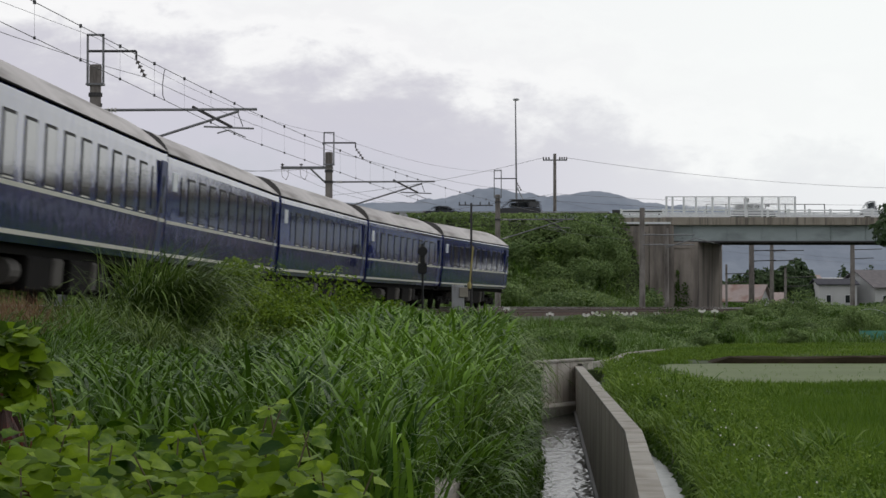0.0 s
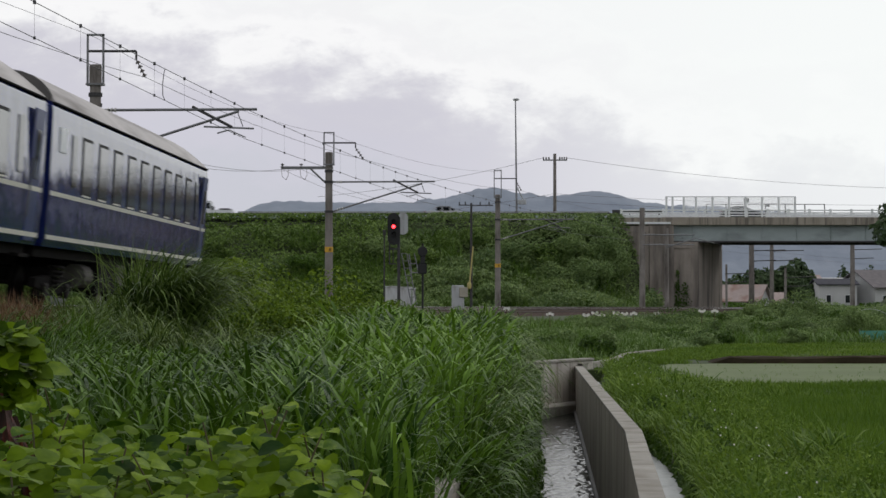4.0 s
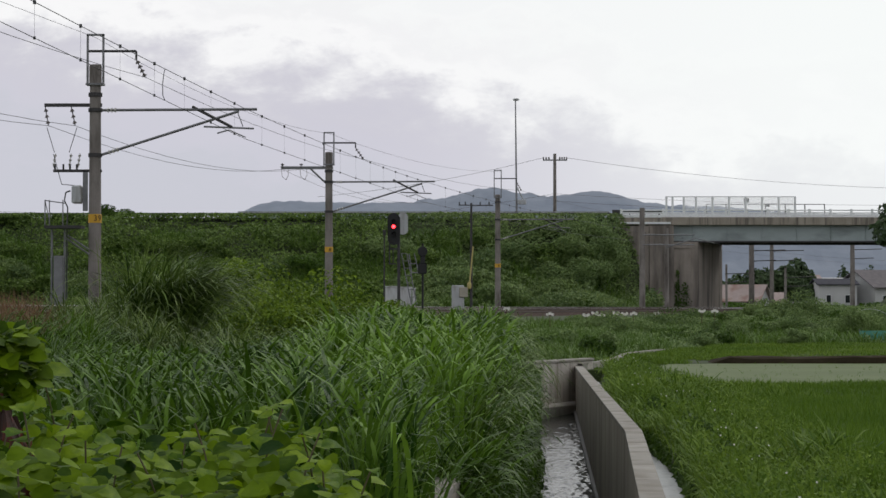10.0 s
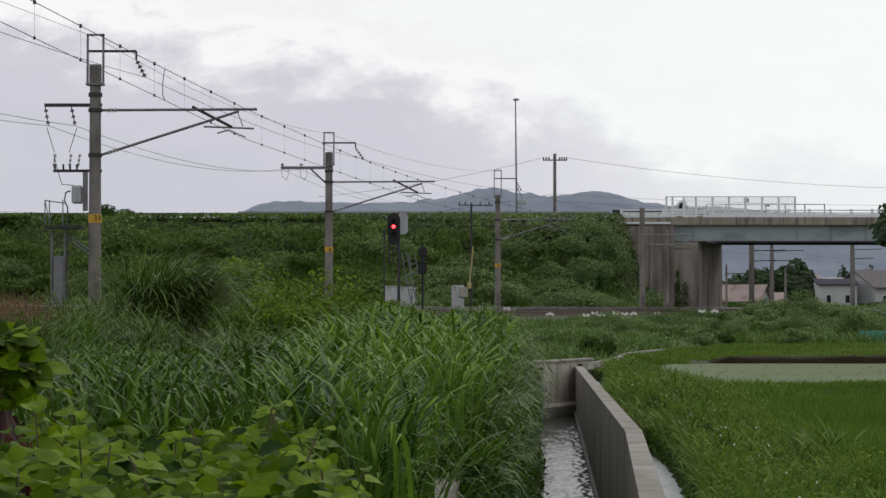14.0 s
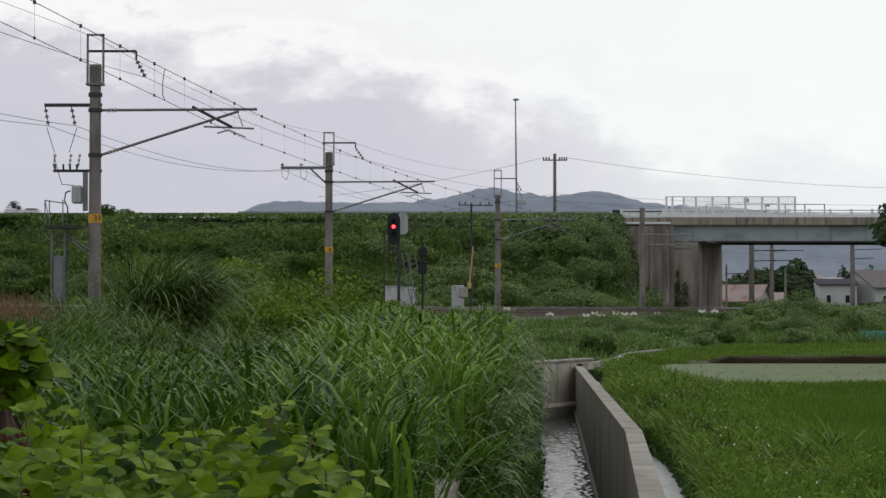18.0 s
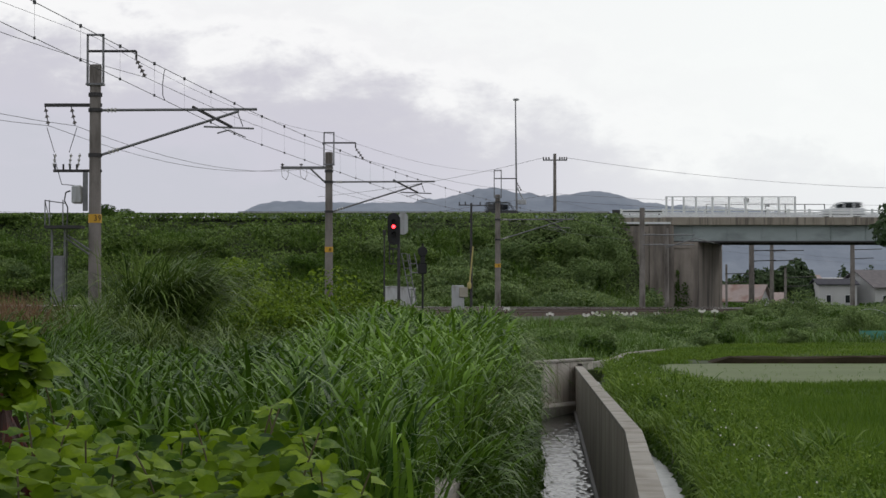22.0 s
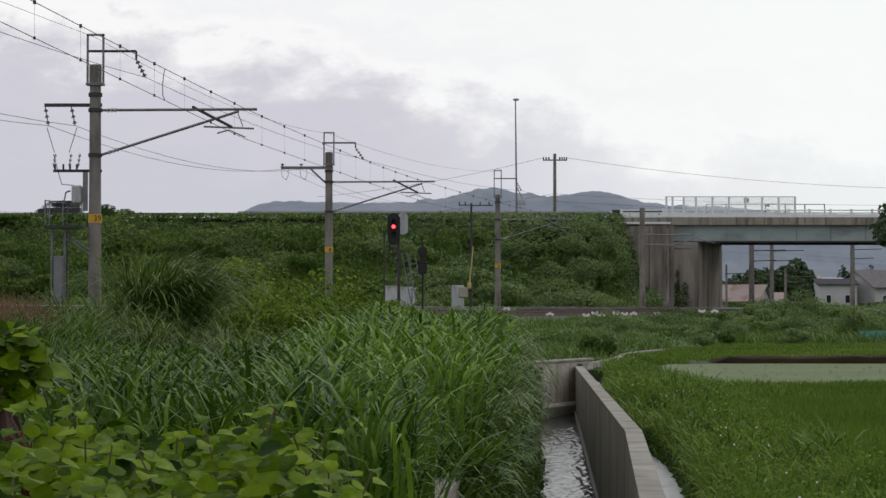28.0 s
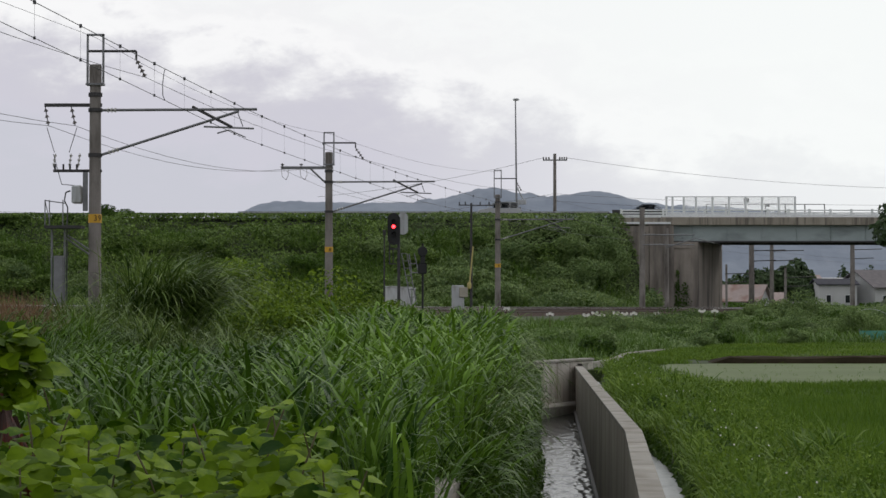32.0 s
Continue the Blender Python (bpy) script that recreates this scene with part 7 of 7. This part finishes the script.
    yy = rng.uniform(17, 40, m)
    f = rng.random(m)
    xx = canal_x(yy) + 0.08 + ditch_w(yy) - 0.03 + f * 0.42
    leaves("ditch_edge_herbs", np.stack([xx, yy, -0.34 + 0.48 * f + 0.1 * rng.random(m)], 1), rng.uniform(0.025, 0.05, m), rng.normal(size=(m, 3)) * 0.5 + np.array([-0.5, -0.4, 0.6]), SHRUB, "dark small-leaved herbs hanging over the ditch")
    m = 7000
    yy = rng.uniform(20.5, 32, m)
    f = rng.random(m)
    xx = canal_x(yy) + 0.06 + ditch_w(yy) + f * 0.4
    leaves("ditch_edge_herbs", np.stack([xx, yy, -0.22 + 0.42 * f + 0.14 * rng.random(m)], 1), rng.uniform(0.03, 0.07, m), rng.normal(size=(m, 3)) * 0.5 + np.array([-0.6, -0.5, 0.5]), SHRUB, "dark small-leaved herbs hanging over the ditch")
    k = rng.permutation(np.where(x < x0 + 0.5)[0])[:45]
    leaves("daisies", np.stack([x[k], y[k], land(x[k], y[k]) + 0.38 + 0.1 * rng.random(len(k))], 1), rng.uniform(0.01, 0.02, len(k)), rng.normal(size=(len(k), 3)) * 0.3 + np.array([0, -0.8, 0.6]), PETAL, "small white daisies among the weeds", 1.0, category="flower")
    # grass on the banks round the flooded paddy and the meadow behind it
    for nm, x0, x1, y0, y1, cnt, h0, h1, lab in (("bund_grass", 3.4, 12, 42.2, 43.4, 1500, 0.08, 0.2, "short grass on the bank between paddies"), ("bund_grass", 3.0, 5.6, 35, 64, 3200, 0.1, 0.28, "short grass on the bank round a paddy"),
                                                ("meadow_grass", 3.2, 18, 54, 90, 14000, 0.06, 0.14, "mown bright green grass behind the paddies"), ("rough_grass", -1.5, 7.2, 54, 98, 4200, 0.3, 0.75, "rough tall grass by the canal's end"), ("rough_grass", 4.0, 25, 88, 128, 5200, 0.25, 0.75, "rough grass along the railway's foot"), ("rough_grass", 12, 42, 126, 190, 5200, 0.3, 0.9, "rough grass along the railway's foot")):
        y = y0 + (y1 - y0) * rng.random(cnt)
        x = x0 + (x1 - x0) * rng.random(cnt)
        ok = in_view(x, y, 1.0) & (track_side(x, y) > 5.6)
        if nm == "bund_grass" and x1 < 6:
            ok &= np.where(y > 53.2, x > kerb_x(y) + 0.25, x > canal_x(y) + 0.3 + ditch_w(y))
            ok &= x < np.interp(y, [35, 43, 44.6, 46.6, 49, 53, 57, 59.2, 60, 64], [5.6, 5.6, 5.1, 4.7, 4.68, 4.85, 5.05, 5.5, 6.5, 6.5]) + 0.3 * (fbm(y * 0.5, y * 0, 2) - 0.6)
        if nm == "rough_grass" and x1 < 8:
            ok &= x < kerb_x(y) - 0.2
        if nm == "meadow_grass":
            ok &= (x > kerb_x(y) + 0.15) & ((y > 61.3) | (x < 4.7 + 0.3 * np.abs(y - 54) * (y > 54) * 0.4))
        x, y = x[ok], y[ok]
        f = 1 if y0 < 88 else 2.0
        tufts(nm, x, y, land(x, y) - 0.02, 7, h0, h1, 0.012 * f, 0.026 * f, (0.05, 0.7), (0.1, 1.3), 0.14 * f, MEADOW if "rough" not in nm else GRASS_FAR, lab, 3, tall=np.where((y > 42) & (y < 80) & (x < kerb_x(y) + 1.6), 0.4, 1.0) if "rough" not in nm else None)
    # short turf between the kerb and the flooded paddy's far end
    n = 5200
    y = rng.uniform(57.5, 84, n)
    x = kerb_x(y) + rng.uniform(0.12, 4.2, n)
    ok = (x < 4.8) | ((y > 59.3) & (x < 6.1)) | (y > 61.4)
    x, y = x[ok], y[ok]
    tufts("bund_grass", x, y, land(x, y) - 0.02, 8, 0.08, 0.2, 0.014, 0.028, (0.05, 0.7), (0.1, 1.3), 0.13, MEADOW, "short grass between the canal's kerb and a paddy", 3)
    # leafy herbs among the rough grass
    n = 16000
    y = 56 + 42 * rng.random(n)
    x = rng.uniform(-1.5, 9, n)
    ok = (x < kerb_x(y) - 0.25) & (track_side(x, y) > 5.8)
    x, y = x[ok], y[ok]
    z = land(x, y) + rng.random(len(x)) * (0.15 + 0.9 * np.clip(fbm(x * 0.6, y * 0.35, 41) - 0.25, 0, 1))
    leaves("meadow_herbs", np.stack([x, y, z], 1), rng.uniform(0.05, 0.11, len(x)), rng.normal(size=(len(x), 3)) * 0.5 + np.array([0, -0.5, 0.8]), MEADOWBUSH, "leafy green herbs among the rough grass")
    bm = bmesh.new()
    prism(bm, [(59.85, -0.2), (61.4, -0.2), (61.3, 0.26), (60.15, 0.28), (60.0, 0.24)], 6.4, 60)
    bmesh.ops.subdivide_edges(bm, edges=[e for e in bm.edges if abs(e.verts[0].co.x - e.verts[1].co.x) > 1], cuts=120)
    for v in bm.verts:
        v.co.z -= 0.22 * (1 - min(max((v.co.x - 6.4) / 0.9, 0), 1))
        v.co += Vector((0, noise.noise(v.co * 0.9) * 0.12, noise.noise(v.co * 1.3 + Vector((5, 0, 0))) * 0.07))
    n = 700
    x, y = rng.uniform(6.6, 14, n), rng.uniform(61.0, 61.6, n)
    tufts("bund_grass", x, y, 0 * x + 0.12, 7, 0.06, 0.2, 0.012, 0.024, (0.05, 0.7), (0.1, 1.3), 0.1, MEADOW, "short grass on the bank between paddies", 3)
    tagged(part("paddy_bank", bm, MUD), "bare brown earth bank of a paddy", kind="structure")


def build_bank_growth():
    # climbers over the road's bank, in swells and hollows
    n = 100000
    x, y = rng.uniform(-52, 21, n), rng.uniform(206, 233.2, n)
    ok = (track_side(x, y) < -5.0)
    x, y = x[ok], y[ok]
    z = land(x, y)
    sw = fbm(x * 0.16, y * 0.2, 12, 3)
    sw2 = fbm(x * 0.55, y * 0.5, 19, 3)
    h = 0.1 + 3.4 * np.clip(sw - 0.34, 0, 1) + 1.7 * np.clip(sw2 - 0.3, 0, 1)
    # the hollows stay thinly covered
    keep = rng.random(len(x)) < 0.35 + 1.3 * np.clip(sw2 - 0.25, 0, 0.6) + 0.5 * (y > 230)
    x, y, z, h = x[keep], y[keep], z[keep], h[keep]
    n = len(x)
    top = rng.random(n) ** 0.5
    h = np.where(y > 230.5, 0.85, h)
    zt = z + h * top
    zt = np.where(y > 226, np.minimum(zt, ROAD_Z + 0.27 + 0.13 * rng.random(n)), zt)
    pos = np.stack([x, y - h * 0.3 * top, zt], 1)
    nm = rng.normal(size=(n, 3)) * 0.6 + np.array([0, -0.35, 0.95])
    # towards the bridge the haze is painted as a paler leaf colour
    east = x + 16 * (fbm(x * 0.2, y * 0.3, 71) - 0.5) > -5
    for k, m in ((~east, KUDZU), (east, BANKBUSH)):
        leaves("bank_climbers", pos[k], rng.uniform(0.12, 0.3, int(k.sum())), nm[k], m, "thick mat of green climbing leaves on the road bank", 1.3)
    n = 26000
    x, y = rng.uniform(-52, 19, n), rng.uniform(208, 227.5, n)
    ok = (track_side(x, y) < -5.5) & (fbm(x * 0.25, y * 0.3, 44, 3) > 0.5)
    x, y = x[ok], y[ok]
    tufts("bank_grass", x, y, land(x, y) + 0.3, 2, 0.7, 1.6, 0.05, 0.1, (0.05, 0.5), (0.3, 1.6), 0.3, GRASS_FAR, "rough tall grass among the bank's climbers", 3)
    for x, y, r, h, m in ((14.0, 219, 2.2, 4.0, MEADOWBUSH), (15.3, 224, 1.9, 5.0, MEADOWBUSH), (12.2, 222, 2.4, 3.2, BANKBUSH), (10.6, 218, 2.2, 2.6, BANKBUSH), (15.0, 214, 1.7, 2.2, MEADOWBUSH), (16.4, 225, 1.3, 3.4, BANKBUSH), (14.5, 226, 2.2, 3.2, MEADOWBUSH), (7.0, 223, 2.6, 2.4, BANKBUSH), (2.0, 226, 2.6, 2.2, KUDZU),
                          (-41, 231, 2.4, 1.1, KUDZU), (-32.4, 232.0, 1.7, 1.5, SHRUB), (-36.5, 232.2, 2.0, 0.9, SHRUB), (9.5, 228, 2.2, 1.8, BANKBUSH), (-45, 230, 2.6, 1.4, SHRUB)):
        build_bush(x, y, float(land(x, y)), r, r * 0.8, h, int(1800 * r), 0.15, m, "leafy bush rising from the road bank", "bank_bush")
    rb = random.Random(8)
    for k in range(64):
        x, y = rb.uniform(-46, 13), rb.uniform(209, 224.5)
        if float(track_side(x, y)) > -8:
            continue
        r = rb.uniform(1.0, 2.6)
        build_bush(x, y, float(land(x, y)) + 0.2, r * 1.3, r * 0.8, r * rb.uniform(0.8, 1.15), int(800 * r), rb.uniform(0.13, 0.22), ((SHRUB, KUDZU, BANKBUSH, KUDZU) if x < -6 else (BANKBUSH, KUDZU, MEADOWBUSH, BANKBUSH))[k % 4], "leafy bush rising from the road bank", "bank_bush")
    # ivy on the abutment's corner
    for x0, z1, n, w in ((23.0, 5.2, 260, 0.16), (23.7, 4.0, 260, 0.3)):
        z = 0.5 + (z1 - 0.5) * rng.random(n) ** 1.4
        p = np.stack([x0 + rng.normal(size=n) * w * (1.2 - z / z1 * 0.7), np.full(n, ROAD_Y - ROAD_HALF - 0.22) - 0.1 * rng.random(n), z], 1)
        leaves("ivy", p, rng.uniform(0.08, 0.18, n), rng.normal(size=(n, 3)) * 0.5 + np.array([0, -0.9, 0.4]), SHRUB, "dark ivy climbing the bridge abutment", 1.3, category="climber", kind="")
    # far slope seen under the bridge and the ground behind
    for x, y, r, h in ((28, 300, 5, 2.2), (36, 305, 5, 2.0), (47, 300, 5, 1.8), (55, 305, 5, 2.2), (62, 300, 5, 2.4)):
        build_bush(x, y, 0.3, r, r * 0.7, h, 2200, 0.4, SHRUB, "low dark hedge before the houses", "hedge")
    # trailing pale stems at the bank's top
    st = thing("trailing_stems", pose(8, 222, 6.2), "pale dry stems trailing over the bank's leaves", "vine")
    for k in range(3):
        bm = bmesh.new()
        pts = [Vector((-3 + 1.6 * k + 5.5 * t, -3.4, 1.2 * k * 0.5 + 3.2 * math.sin(1.35 * t + 0.15 * k) - 1.0)) for t in [i / 8 for i in range(9)]]
        for a, b in zip(pts, pts[1:]):
            rod(bm, a, b, 0.022, n=5)
        part("stem", bm, MEADOWBUSH, st)


# ---- movement ----
def drive(car, y, pts, speed):
    """pts: (seconds, metres across). Constant speed before and after."""
    turn = 180 if speed < 0 else 0
    t0, x0 = pts[0]
    t1, x1 = pts[-1]
    rows = ([(0.0, x0 - speed * t0)] if t0 > 0 else []) + list(pts) + ([(SECONDS, x1 + speed * (SECONDS - t1))] if t1 < SECONDS else [])
    walk(car, [(t, pose(x, y, ROAD_Z, 0, 0, turn)) for t, x in rows])


def motions():
    walk(CLOUDS, [(0, pose(40, 0, 0)), (16, pose(-8, 0, 0)), (32, pose(-56, 0, 0))])
    # the canal's surface slides towards the viewer
    walk(STREAM, [(0, pose(0, 0, 0)), (32, pose(-0.0364 * 15.5, -15.5, -0.0326 * 15.5))])
    # the train runs towards the viewer and out at the left
    for i, c in enumerate(TRAIN):
        rows = []
        for t in list(np.arange(0, 7.01, 0.5)) + [12, 18, 25, 32]:
            s = 19.55 * float(t) + 21.3 * i + 10.4
            a, b = on_track(s - 6.9), on_track(s + 6.9)
            m = on_track(s)
            ex = (a.translation - b.translation).normalized()
            ez = m.col[2].to_3d()
            ey = ez.cross(ex).normalized()
            r = Matrix((ex, ey, ex.cross(ey))).transposed().to_4x4()
            r.translation = (a.translation + b.translation) / 2
            rows.append((float(t), r))
        walk(c, rows)
    # traffic: left-bound on the near lane, right-bound on the far lane
    near, far = ROAD_Y - 2.0, ROAD_Y + 2.2
    drive(CARS["a"], near, [(0, 7.47), (0.4, -0.95)], -20.5)
    drive(CARS["b"], near, [(0, 43.3), (0.4, 37.7), (1.0, 29.2), (1.6, 20.2), (2.2, 10.2), (2.8, -0.2), (3.4, -11.3)], -18.0)
    drive(CARS["c"], far, [(0, 0.2), (1.0, 16.1), (2.8, 41.4)], 14.0)
    drive(CARS["d"], far, [(2.0, -1.9), (2.8, 11.1), (3.4, 20.7)], 16.2)
    drive(CARS["e"], far, [(0, 31.4), (1.0, 44.6)], 13.2)
    drive(CARS["f"], far, [(6.5, 40.4)], 16.0)
    drive(CARS["g"], near, [(13.0, 38.8), (14.5, 17.2), (16.5, -15.4), (17.0, -24.1), (18.0, -41.8)], -17.7)
    drive(CARS["h"], far, [(19.5, -39.4), (20.0, -29.7), (21.0, -11.9), (22.0, 6.0), (22.5, 13.5), (24.0, 37.6)], 16.3)
    drive(CARS["i"], near, [(22.0, 39.7), (23.0, 19.4), (23.5, 10.7), (24.0, 0.3), (24.5, -9.2), (25.0, -20.2), (25.5, -30.8)], -21.0)
    drive(CARS["j"], near, [(24.0, 41.3), (24.5, 33.2), (25.0, 24.4), (25.5, 14.8), (27.5, -26.2), (28.0, -38.1)], -22.5)
    drive(CARS["k"], near, [(30.0, 39.6), (30.5, 31.5), (31.0, 22.8), (31.5, 13.8), (32.0, 5.6)], -17.0)
    drive(CARS["l"], near, [(31.0, 38.8), (32.0, 20.0)], -18.8)
    # shoots and clumps nod in a light wind
    r = random.Random(11)
    for ob, (x, y, z), amp in SWAYING:
        ph, w = r.uniform(0, 6.28), r.uniform(1.9, 2.7)
        rows = []
        t = 0.0
        while t < SECONDS + 0.01:
            g = 0.55 + 0.45 * math.sin(0.5 * t + 0.35 * x + ph * 0.2)
            rows.append((t, pose(x, y, z, amp * 0.5 * g * math.cos(w * t * 0.8 + ph), amp * g * math.sin(w * t + ph), 0)))
            t += 0.5
        walk(ob, rows)


build_ground()
CLOUDS = build_backdrop()
build_road()
build_track()
TRAIN = build_train()
build_line()
build_lineside()
build_roadside()
CARS = build_vehicles()
build_far_right()
STREAM = build_canal()
build_fields()
build_bank_growth()
SWAYING = build_tall_grass() + build_vines()
motions()
